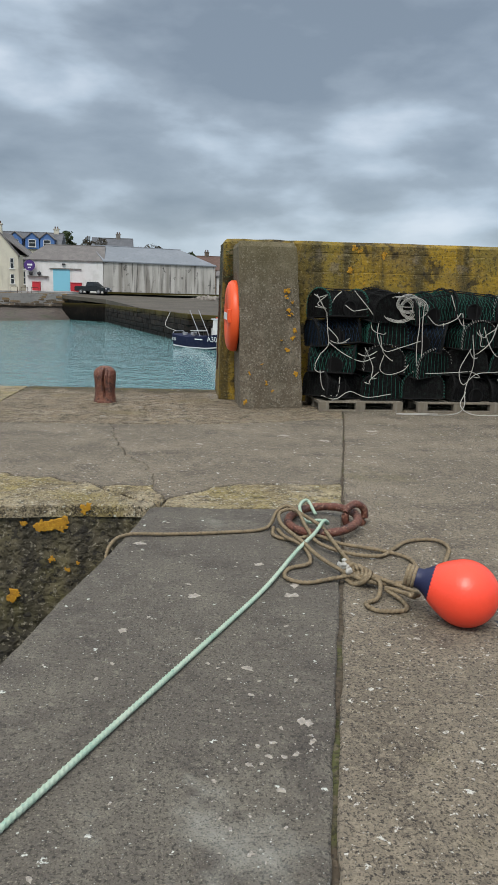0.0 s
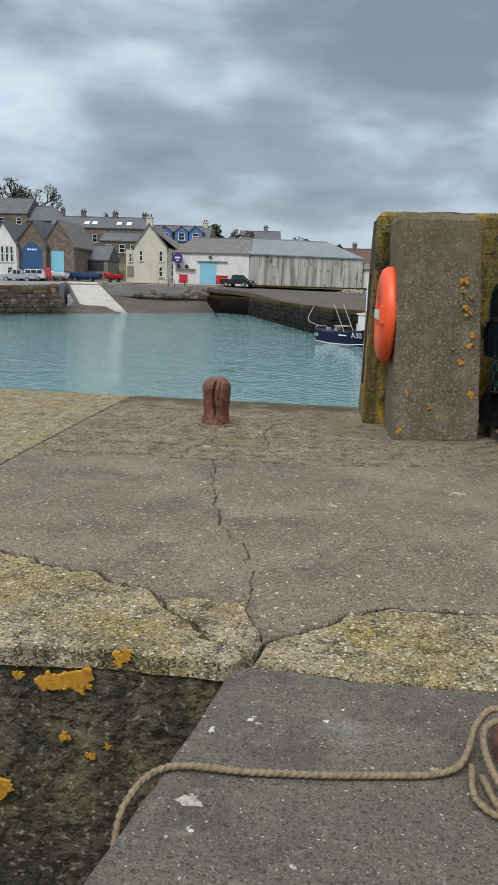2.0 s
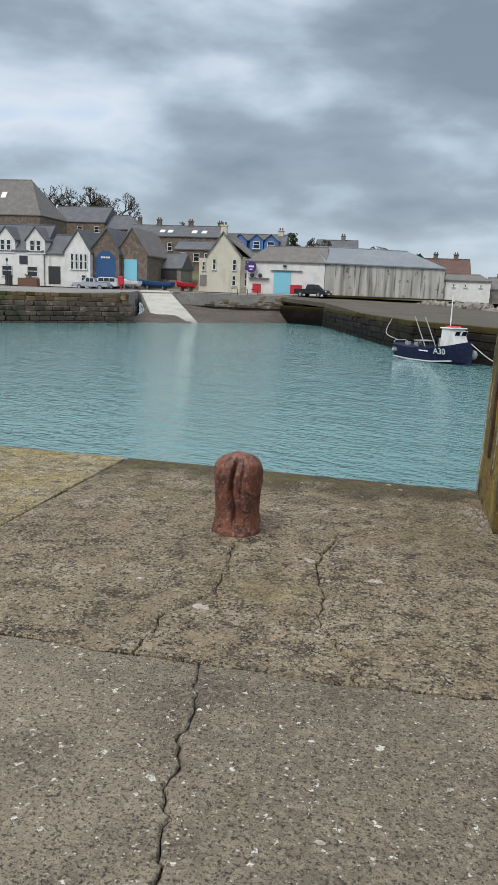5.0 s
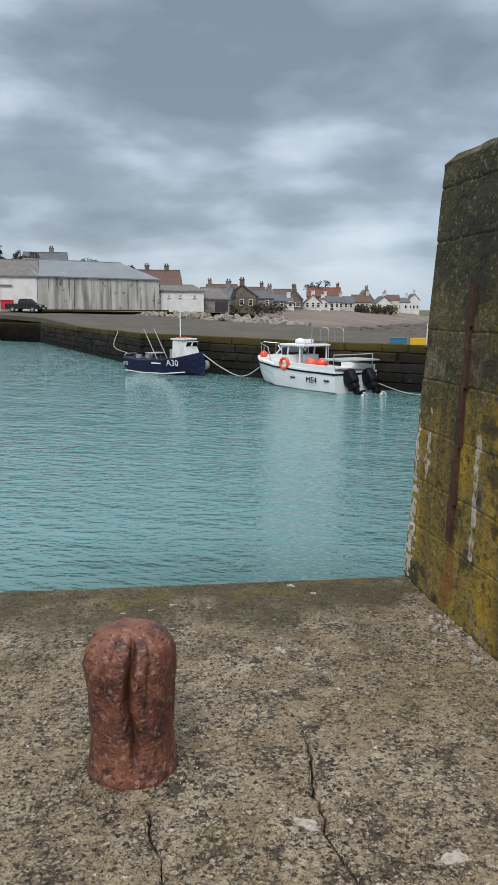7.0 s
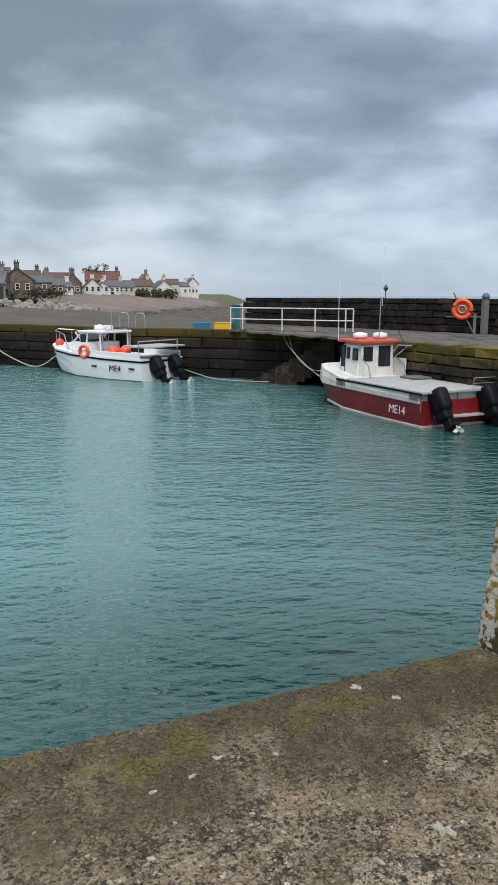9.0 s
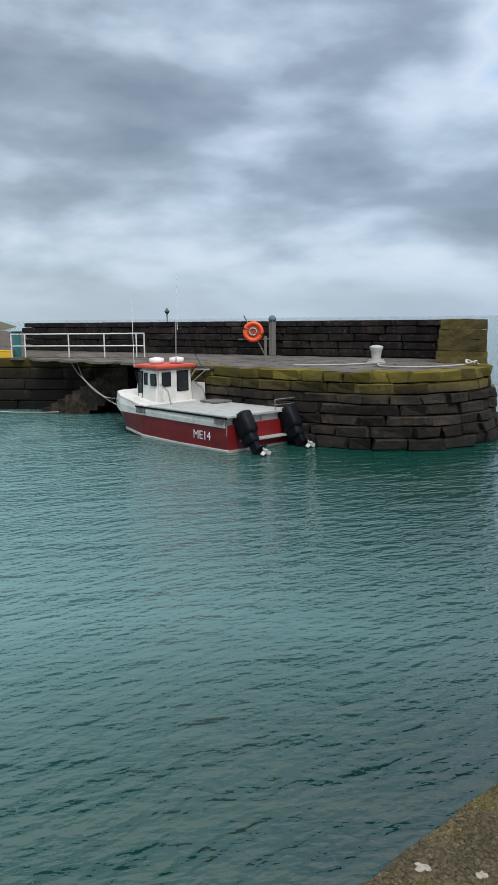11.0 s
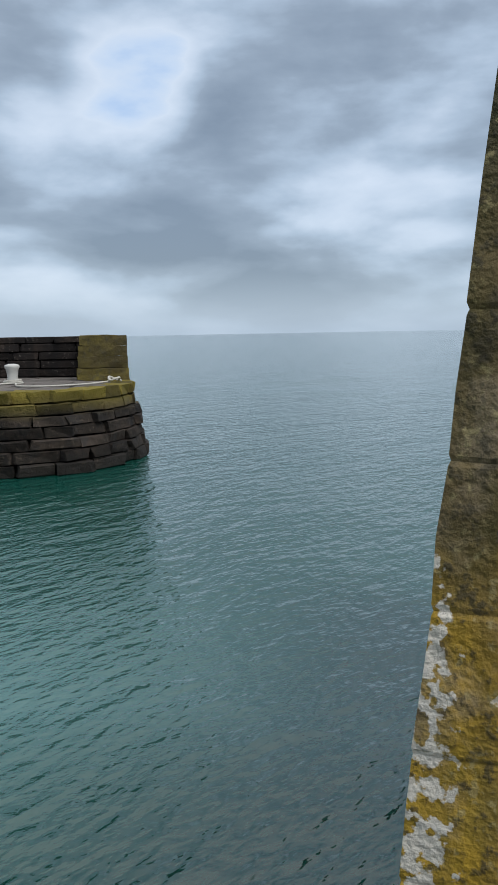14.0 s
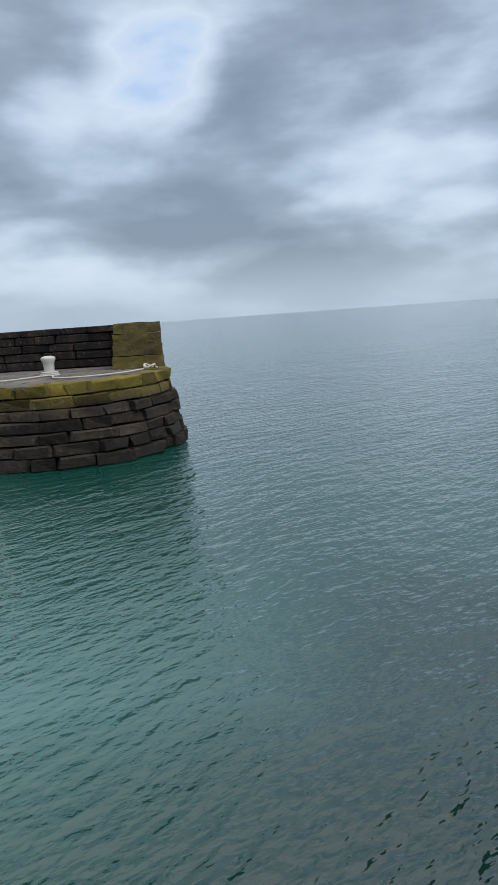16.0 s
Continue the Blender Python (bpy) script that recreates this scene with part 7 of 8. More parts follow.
W_grey = layered("grey_stone", (0.19, 0.175, 0.155), [((0.28, 0.26, 0.23), "cells", 2.2, 0.3, 0.8, 0.7), ((0.10, 0.09, 0.08), "noise", 4.0, 0.5, 0.65, 0.7)], 0.95, [(4.0, 0.05, "noise")])
R_slate, R_brown = M_slate, layered("brown_tile_roof", (0.095, 0.055, 0.042), [((0.13, 0.08, 0.06), "noise", 1.5, 0.45, 0.65, 0.8)], 0.85, [(6.0, 0.03, "noise")])
R_grey = layered("weathered_slate", (0.135, 0.125, 0.118), [((0.19, 0.175, 0.16), "noise", 0.9, 0.45, 0.65, 0.7), ((0.08, 0.075, 0.07), "noise", 5.0, 0.5, 0.68, 0.7)], 0.85, [(6.0, 0.02, "noise")])
R_red = layered("red_pantile_roof", (0.15, 0.058, 0.038), [((0.10, 0.045, 0.034), "noise", 1.2, 0.45, 0.65, 0.8)], 0.85, [(6.0, 0.03, "noise")])
M_skyblue = plain("sky_blue_door", (0.20, 0.50, 0.62), 0.6)
M_blue = plain("harbour_blue_door", (0.02, 0.075, 0.19), 0.5)
M_bluedormer = plain("blue_dormer_cladding", (0.07, 0.16, 0.38), 0.5)
M_frame = plain("white_window_frame", (0.68, 0.68, 0.66), 0.6)
M_darkdoor = plain("dark_door", (0.03, 0.03, 0.032), 0.6)
M_purple = plain("purple_sign", (0.06, 0.02, 0.16), 0.5)
M_redpaint = plain("red_paint", (0.48, 0.02, 0.03), 0.5)


def opening(parent, x, z, w, h, y, name, mat, frame_=True):
    """A window or door set into a front that faces -y."""
    wd = part(name, box(x - w / 2, y - 0.05, z, x + w / 2, y + 0.05, z + h), mat, parent)
    if frame_ and name == "window":
        for q in ((x - w / 2, z, x - w / 2 + 0.09, z + h), (x + w / 2 - 0.09, z, x + w / 2, z + h), (x - w / 2, z + h - 0.09, x + w / 2, z + h), (x - w / 2, z + h * 0.48, x + w / 2, z + h * 0.54)):
            part("window_frame", box(q[0], y - 0.08, q[1], q[2], y - 0.045, q[3]), M_frame, wd)
        part("sill", box(x - w / 2 - 0.1, y - 0.16, z - 0.12, x + w / 2 + 0.1, y + 0.02, z), M_frame, wd)


def chimney(parent, x, y, z, mat, h=1.0):
    c = part("chimney", box(x - 0.45, y - 0.35, z - 1.0, x + 0.45, y + 0.35, z + h, 0.04), mat, parent)
    part("cope", box(x - 0.55, y - 0.45, z + h, x + 0.55, y + 0.45, z + h + 0.15), mat, c)
    for k in (-0.22, 0.22):
        part("pot", lathe([(0.13, z + h + 0.15), (0.11, z + h + 0.55), (0.08, z + h + 0.5)], 8, m=pose(x + k, y, 0)), R_brown, c)


def house(label, x0, x1, y, depth, z0, eave, ridge, wall_m, roof_m, side=True, apex=None, hip=(0, 0), windows=(), doors=(), chimneys=(), turn=0.0, name="house"):
    """A house whose front lies at y; side: ridge runs along x, else the gable faces the viewer."""
    ob = thing(name, label, "house")
    y1 = y + depth
    if side:
        part("wall_shell", prism([(x0, y), (x1, y), (x1, y1), (x0, y1)], z0 - 2.5, eave), wall_m, ob)
        ym, o = (y + y1) / 2, 0.18
        bm = bmesh.new()
        A = [bm.verts.new(p) for p in ((x0 - o, y - o, eave - 0.12), (x1 + o, y - o, eave - 0.12), (x1 + o, y1 + o, eave - 0.12), (x0 - o, y1 + o, eave - 0.12))]
        B = [bm.verts.new(p) for p in ((x0 - o, y - o, eave + 0.06), (x1 + o, y - o, eave + 0.06), (x1 + o, y1 + o, eave + 0.06), (x0 - o, y1 + o, eave + 0.06))]
        C = [bm.verts.new((x0 - o + hip[0], ym, ridge)), bm.verts.new((x1 + o - hip[1], ym, ridge))]
        bm.faces.new(A[::-1])
        for k in range(4):
            bm.faces.new((A[k], A[(k + 1) % 4], B[(k + 1) % 4], B[k]))
        for f in ((B[0], B[1], C[1], C[0]), (B[2], B[3], C[0], C[1]), (B[1], B[2], C[1]), (B[3], B[0], C[0])):
            bm.faces.new(f)
        roof = part("roof", bm, roof_m, ob)
        part("ridge", tube([C_ for C_ in ((x0 - o + hip[0], ym, ridge), (x1 + o - hip[1], ym, ridge))], 0.11, 6), roof_m, roof)
        cy = ym
    else:
        ax = apex if apex is not None else (x0 + x1) / 2
        part("wall_shell", extrude_y([(x0, z0 - 2.5), (x1, z0 - 2.5), (x1, eave), (ax, ridge), (x0, eave)], y, y1), wall_m, ob)
        roof = None
        for xa, xb in ((x0, ax), (x1, ax)):
            s = 0.22 if xa < xb else -0.22
            k = (ridge - eave) / (xb - xa)
            bm = extrude_y([(xa - s, eave - k * s + 0.02), (xb, ridge + 0.02), (xb, ridge + 0.24), (xa - s, eave - k * s + 0.24)], y - 0.2, y1 + 0.2)
            r = part("roof", bm, roof_m, ob)
            roof = roof or r
        cy = y + 0.5
    for x, z, w, h in windows:
        opening(ob, x, z, w, h, y, "window", M_glass)
    for x, z, w, h, m in doors:
        opening(ob, x, z, w, h, y, "door", m)
    for x, z in chimneys:
        chimney(roof, x, cy, z, wall_m)
    if turn:
        ob.matrix_world = Matrix.Translation((x0, y, 0)) @ Matrix.Rotation(radians(turn), 4, "Z") @ Matrix.Translation((-x0, -y, 0))
    return ob


wins = lambda xs, z, w, h: tuple((x, z, w, h) for x in xs)
dorm = house("white harled house with slate roof and dormers", -72, -51.4, 112, 8, 1.2, 6.3, 10.4, W_white, R_slate, windows=wins((-57.3, -53.2, -61, -65), 2.6, 1.7, 1.5))
for x in (-57.4, -52.6, -62.5):
    d_ = part("dormer", extrude_y([(x - 1.5, 5.9), (x + 1.5, 5.9), (x + 1.5, 7.9), (x, 9.7), (x - 1.5, 7.9)], 111.9, 115.5), W_white, dorm)
    for s in (-1, 1):
        part("dormer_roof", extrude_y([(x + s * 1.7, 7.7), (x, 9.75), (x, 9.93), (x + s * 1.7, 7.9)], 111.7, 115.6), R_slate, d_)
    for k in (-0.5, 0.5):
        opening(d_, x + k, 6.4, 0.75, 1.5, 111.9, "window", M_glass)
opening(dorm, -54.6, 4.4, 1.3, 1.2, 111.95, "plaque", M_darkdoor)
house("low white harled wing with a dark door", -51.3, -47.4, 112.3, 7, 1.5, 6.0, 9.0, W_white, R_slate, doors=((-49.8, 1.6, 1.9, 2.6, M_darkdoor),))
house("white gable house with tall church-like windows", -47.6, -43.6, 111, 9, 1.8, 6.4, 9.4, W_white, R_slate, side=False, apex=-45.5, windows=wins((-46.4, -45.7, -45.0, -44.3), 3.9, 0.5, 2.2) + ((-44.6, 2.2, 0.8, 0.9),))
ls = house("stone gable boathouse with an arched blue door", -44.2, -39.5, 112, 11, 2.0, 6.4, 9.8, W_stone, R_slate, side=False, apex=-41.4)
bm = bmesh.new()
prof = [(-1.5, 2.1), (1.5, 2.1), (1.5, 5.2)] + [(1.5 * math.cos(math.pi * k / 12), 5.2 + 1.5 * math.sin(math.pi * k / 12)) for k in range(1, 12)] + [(-1.5, 5.2)]
d_ = part("door", extrude_y([(x - 41.6, z) for x, z in prof], 111.93, 112.05), M_blue, ls, "arched blue boat doors")
for k in range(4):
    part("letter_bar", box(-42.3 + k * 0.38, 111.89, 5.6, -42.02 + k * 0.38, 111.93, 5.85), M_white, d_)
house("brown stone gable store with a pale blue door", -40.4, -35.5, 113, 12, 2.2, 6.4, 10.0, W_stone, R_grey, side=False, apex=-37.9, doors=((-38.1, 2.3, 2.0, 3.3, M_skyblue),))
house("low dark slate-roofed shed beside the slipway", -38.1, -32.3, 120, 7, 3.0, 4.7, 7.1, W_grey, R_slate, doors=((-34.6, 3.0, 3.2, 1.5, M_darkdoor),), windows=wins((-37,), 3.4, 0.7, 0.8))
tr = house("long brown stone terrace with skylights and chimneys", -52, -33.0, 150, 9, 5.5, 11.6, 14.0, W_stone, R_slate, windows=wins((-46.5, -43, -39.5, -36), 8.9, 1.0, 1.5) + wins((-45, -41, -37), 5.8, 1.0, 1.5), chimneys=((-46.5, 14.0), (-40, 13.8), (-34.0, 13.6)))
for x in (-45, -43.4, -38.5, -36.5):
    sk = part("skylight", box(x - 0.5, -0.05, -0.6, x + 0.5, 0.05, 0.6), M_frame, tr)
    sk.matrix_basis = Matrix.Translation((0, 151.7, 12.65)) @ Matrix.Rotation(radians(-61), 4, "X")
house("grey rubble house below the terrace", -38.5, -31, 138, 7, 4.6, 8.6, 10.2, W_stone, R_slate, windows=wins((-37, -34.5, -32.5), 6.6, 1.1, 1.4))
house("long brown stone range high on the slope", -77, -64.2, 170, 10, 11, 15.6, 19.4, W_stone, R_slate, windows=wins((-75.5, -73.8, -70, -66), 13.4, 1.2, 1.3))
house("lower end of the stone range with a hipped slate roof", -64.0, -55.5, 170, 10, 10, 14.2, 17.7, W_stone, R_slate, hip=(0, 4.5), windows=wins((-62, -59), 12.0, 1.1, 1.3), chimneys=((-57.5, 16.2),))
big = house("big slate-roofed stone house high on the slope", -120, -70, 150, 13, 8, 15.0, 22.6, W_stone, R_grey, hip=(0, 5), windows=wins((-73.5, -78, -83, -88, -93), 11.5, 1.2, 1.6), chimneys=((-79.5, 16.4),))
for x in (-90, -85, -79.5):
    part("skylight", box(-0.55, -0.04, -0.8, 0.55, 0.04, 0.8), M_frame, big).matrix_basis = pose(x, 153.4, 19.2, -40, 0, 0)
house("white cottage glimpsed under the terrace", -48.5, -44.5, 140, 6, 6, 9.6, 11.8, W_white, R_slate, windows=wins((-47.3, -45.7), 7.6, 0.8, 1.1))
cream = house("cream harled gable house with a tall chimney", -26.7, -21.7, 114, 10, 2.0, 6.5, 9.8, W_cream, R_grey, side=False, apex=-24.4, windows=((-25.6, 4.6, 0.55, 1.5), (-22.6, 4.6, 0.6, 1.5), (-22.6, 2.4, 0.6, 1.4)), chimneys=((-24.4, 9.8),))
part("side_wing", box(-28.1, 114.8, -1, -26.7, 123, 6.2), W_cream, cream)
part("wing_door", box(-27.95, 114.72, 2.2, -26.9, 114.8, 3.8), plain("grey_door", (0.2, 0.19, 0.17), 0.7), cream)
opening(cream, -27.4, 4.5, 0.5, 1.2, 114.78, "window", M_glass)
part("return_wall", prism([(-21.7, 114.05), (-20.5, 115.6), (-20.5, 124), (-21.7, 124)], -1, 6.5), W_cream, cream)
opening(cream, -21.1, 2.4, 0.6, 1.9, 114.85, "window", M_glass)
opening(cream, -21.1, 4.6, 0.6, 1.6, 114.85, "window", M_glass)
part("return_roof", loft([[(-24.0, 114.2, 9.2), (-20.3, 114.4, 6.4), (-20.3, 124, 6.4), (-24.0, 124, 9.2)], [(-24.0, 114.2, 9.4), (-20.3, 114.4, 6.6), (-20.3, 124, 6.6), (-24.0, 124, 9.4)]]), R_grey, cream)
bl = house("house with three bright blue dormers in its slate roof", -29.5, -18.5, 135, 9, 5, 8.6, 11.6, W_cream, R_slate, chimneys=((-19.6, 11.2),))
for x in (-26.0, -23.1, -20.6):
    d_ = part("dormer", extrude_y([(x - 1.15, 8.5), (x + 1.15, 8.5), (x + 1.15, 10.3), (x, 11.2), (x - 1.15, 10.3)], 134.7, 138), M_bluedormer, bl, "blue-clad dormer")
    opening(d_, x, 8.9, 1.2, 1.2, 134.68, "window", M_glass)
    for s in (-1, 1):
        part("dormer_roof", extrude_y([(x + s * 1.3, 10.15), (x, 11.25), (x, 11.4), (x + s * 1.3, 10.3)], 134.5, 138), R_grey, d_)
house("grey slate-roofed house behind the sheds", -16, -7.5, 165, 8, 7, 10.2, 13.0, W_grey, R_slate, chimneys=((-10.5, 12.8),))
ws = house("white harled shed with a sky-blue sliding door", -20.7, -9.4, 114, 10, 1.4, 5.95, 8.4, W_white, R_grey, hip=(2.4, 0.2), doors=((-15.5, 1.5, 2.45, 3.15, M_skyblue),), name="shed")
part("door_track", box(-17.2, 113.8, 4.66, -12.6, 113.95, 4.8), M_greywood, ws)
part("lamp", box(-15.4, 113.7, 5.25, -14.9, 113.98, 5.5, 0.04), M_darkdoor, ws)
sg = thing("hanging_sign", "round purple sign on a bracket at the shed", "sign")
part("disc", lathe([(0.78, -0.05), (0.78, 0.05)], 28, m=pose(-20.0, 113.4, 5.1, 90, 0, 0)), M_purple, sg)
part("letter_bar", box(-20.35, 113.30, 5.05, -19.6, 113.34, 5.3), M_white, sg)
part("letter_bar", box(-20.2, 113.30, 4.7, -19.8, 113.34, 4.85), M_white, sg)
part("bracket", box(-20.1, 113.4, 5.85, -19.9, 114.0, 5.95), M_darkdoor, sg)
shelf = thing("wall_shelf", "dark bracket shelf with round floats on the shed wall", "shelf")
part("board", box(-20.4, 113.6, 3.5, -17.4, 114.0, 3.62), M_greywood, shelf)
for x in (-19.9, -18.7):
    part("float", lathe([(0.04, -0.3), (0.28, -0.15), (0.28, 0.15), (0.04, 0.3)], 12, m=pose(x, 113.7, 3.95)), M_darkdoor, shelf)
for k, (x, w, m) in enumerate(((-18.9, 1.1, M_redpaint), (-13.2, 1.6, M_redpaint))):
    b_ = thing("fish_bin", "red plastic bin standing outside the shed", "bin", pose(x, 112.4, 1.46))
    part("tub", box(-w / 2, -0.5, 0, w / 2, 0.5, 1.2, 0.06), m, b_)
    part("rim", box(-w / 2 - 0.05, -0.55, 1.2, w / 2 + 0.05, 0.55, 1.3, 0.03), m, b_)
ds = house("long streaked white-washed shed with a grey metal roof", -9.3, 9.4, 114, 12, 1.45, 6.0, 8.6, M_dirtywhite, layered("grey_sheet_roof", (0.17, 0.19, 0.21), [((0.22, 0.24, 0.26), "noise", 0.4, 0.45, 0.65, 0.7), ((0.11, 0.12, 0.13), "noise", 2.5, 0.52, 0.7, 0.6)], 0.6, [(2.0, 0.01, "noise")]), hip=(0.3, 3.6), turn=24, name="shed")
house("small white boat store with a slate roof", 8.1, 14.6, 122.5, 7, 1.0, 4.4, 5.4, W_white, R_grey, hip=(0.2, 1.5), windows=((9.3, 3.5, 0.35, 0.4), (11.0, 3.5, 0.35, 0.4), (13.2, 3.5, 0.35, 0.4)), turn=-3, name="shed")
house("low grey stone store by the beach", 14.9, 18.9, 124, 6, 1.1, 3.3, 5.1, W_grey, R_grey, doors=((17.6, 1.3, 2.0, 1.6, M_darkdoor),), hip=(0, 1.5), name="shed")
house("tall brown-tiled house with pale chimneys", 5.6, 15.2, 160, 9, 1.5, 6.6, 9.6, W_stone, R_brown, windows=wins((8, 11, 13.6), 4.4, 1.0, 1.5), chimneys=((8.6, 9.4), (12.6, 9.4)))
TOWN = [
    (17.5, 22.5, 145, 5.0, 7.8, W_grey, R_slate, 1), (23.2, 28.8, 152, 5.6, 8.6, W_stone, R_slate, 0), (29.4, 34.5, 162, 5.2, 7.6, W_grey, R_slate, 1), (35.0, 39.6, 172, 4.6, 7.0, W_grey, R_slate, 1),
    (40.4, 43.6, 180, 4.2, 6.2, W_white, R_slate, 1), (44.4, 48.0, 190, 5.8, 8.8, W_stone, R_slate, 0), (46.5, 53.0, 215, 7.4, 10.4, W_grey, R_brown, 1), (50.5, 55.0, 196, 4.4, 7.4, W_white, R_brown, 0),
    (55.5, 59.5, 203, 4.2, 6.4, W_white, R_grey, 0), (60.0, 64.5, 210, 4.4, 6.6, W_white, R_slate, 1), (60.5, 70.5, 230, 6.6, 9.8, W_stone, R_red, 1), (66.0, 70.5, 216, 4.2, 6.4, W_cream, R_slate, 1),
    (72.5, 78.0, 222, 4.6, 7.2, W_cream, R_brown, 1), (78.8, 83.5, 235, 5.6, 9.2, W_grey, R_grey, 0), (86.5, 91.5, 240, 4.6, 7.0, W_white, R_slate, 0), (92.5, 98.0, 250, 6.0, 8.0, W_cream, R_brown, 1),
    (98.8, 104.0, 255, 5.2, 7.0, W_white, R_slate, 1), (105.0, 109.0, 258, 6.2, 8.6, W_white, R_slate, 0), (34.0, 41.0, 200, 7.4, 10.4, W_stone, R_brown, 1), (24.5, 32.0, 190, 8.0, 10.8, W_grey, R_brown, 1),
]
for k, (x0, x1, y, ev, rg, wm, rm, sd) in enumerate(TOWN):
    z0 = 1.6
    low_ = 0.68 if x0 < 56 else 0.85
    ev, rg = z0 + (ev - z0) * low_, z0 + (rg - z0) * low_
    n_ = 2 + k % 2
    ww = [(x0 + (x1 - x0) * (j + 0.6) / (n_ + 0.2), z0 + 1.0, 0.8, 1.1) for j in range(n_)]
    if ev > 5.6 and sd:
        ww += [(a, z0 + 3.2, 0.8, 1.1) for a, *_ in ww]
    house({id(W_white): "white harled seaside cottage", id(W_cream): "cream harled seaside cottage", id(W_grey): "grey stone seaside house", id(W_stone): "brown stone seaside house"}[id(wm)] + (" with a slate roof" if rm is R_slate else " with a tiled roof"),
          x0, x1, y, 7, z0, ev, rg, wm, rm, side=bool(sd), windows=tuple(ww), doors=(((x0 + x1) / 2, z0, 0.9, 2.0, M_darkdoor),) if k % 3 == 0 else (), chimneys=((x0 + 0.8 if k % 2 else x1 - 0.8, rg),) if sd else (((x0 + x1) / 2, rg),), turn=-18 + 3 * (k % 5))

# hedges, scrub and far woods
M_scrub = layered("brown_winter_scrub", (0.06, 0.05, 0.032), [((0.10, 0.08, 0.05), "noise", 1.5, 0.45, 0.62, 0.8), ((0.03, 0.035, 0.018), "noise", 4.0, 0.5, 0.62, 0.7)], 0.95, [])
bm = bmesh.new()
def leaf_tuft(bm, c, r, n, size, rnd):
    for _ in range(n):
        d = Vector((rnd.gauss(0, 1), rnd.gauss(0, 1), rnd.gauss(0, 0.7))).normalized() * r * rnd.random() ** 0.4
        p = c + d
        u = Vector((rnd.gauss(0, 1), rnd.gauss(0, 1), rnd.gauss(0, 1))).normalized() * size
        v = u.cross(Vector((rnd.gauss(0, 1), rnd.gauss(0, 1), rnd.gauss(0, 1)))).normalized() * size * 0.6
        bm.faces.new([bm.verts.new(p + q) for q in (-u, v, u, -v)])


for k in range(150):
    x = rnd.uniform(14, 95)
    y = 285 + rnd.uniform(-10, 40)
    leaf_tuft(bm, Vector((x, y, land_z(x, y) + 0.6)), rnd.uniform(1.5, 3), 34, 0.5, rnd)
for k in range(46):
    x = rnd.uniform(72, 88)
    leaf_tuft(bm, Vector((x, 216 + (x - 72) * 0.8 + rnd.uniform(-2, 2), 2.0)), 1.6, 30, 0.35, rnd)
for k in range(26):
    x = rnd.uniform(20, 36)
    leaf_tuft(bm, Vector((x, 138 + (x - 20) * 1.1, 1.9)), 1.2, 26, 0.3, rnd)
tagged(mesh_ob("scrub", bm, M_scrub), "brown winter scrub and far woods behind the town", "scrub", kind="stuff")


def bare_tree(m, h, seed, leafy=0):
    rn = random.Random(seed)
    ob = thing("tree", "bare winter tree on the slope" if not leafy else "dark evergreen tree behind the shed", "tree", m)
    bm = bmesh.new()
    tube([(0, 0, -1), (0.05, 0, h * 0.2), (0, 0.05, h * 0.42)], h * 0.022, 7, bm)
    crown = bmesh.new()

    def limb(p, d, ln, r, n):
        q = p + d * ln
        tube([p, p.lerp(q, 0.5) + Vector((rn.gauss(0, 1), rn.gauss(0, 1), 0)) * ln * 0.06, q], max(r, 0.03), 5 if n > 2 else 3, bm if n > 2 else crown)
        if n == 0:
            if leafy:
                leaf_tuft(crown, q, ln, leafy, 0.14, rn)
            return
        for _ in range(3):
            dd = (d + Vector((rn.gauss(0, 0.5), rn.gauss(0, 0.5), rn.gauss(0.1, 0.35)))).normalized()
            limb(q, dd, ln * rn.uniform(0.6, 0.8), r * 0.64, n - 1)

    for k in range(5):
        a_ = 2 * math.pi * k / 5 + rn.random()
        limb(Vector((0, 0, h * (0.22 + 0.05 * k))), Vector((math.cos(a_), math.sin(a_), 0.8)).normalized(), h * 0.2, h * 0.016, 5)
    part("trunk", bm, M_scrub, ob)
    part("crown", crown, M_scrub if not leafy else M_leaf, ob, "fine twigs" if not leafy else "dark evergreen needles")


for x, y, z, h, s, lf in ((-84, 186, 13, 14, 1, 0), (-78, 188, 13, 13, 11, 0), (-73, 186, 13, 13.5, 2, 0), (-67, 188, 12.5, 12.5, 3, 0), (-60, 190, 11, 7, 9, 0), (-52, 190, 12, 6, 4, 0), (-14.5, 160, 7, 6.5, 5, 0), (3.5, 150, 4, 6.0, 6, 6), (-3.0, 170, 6, 7.0, 7, 0), (66, 236, 3, 9.5, 8, 0), (-21, 160, 8, 5.5, 10, 5)):
    bare_tree(pose(x, y, z), h, s, lf)


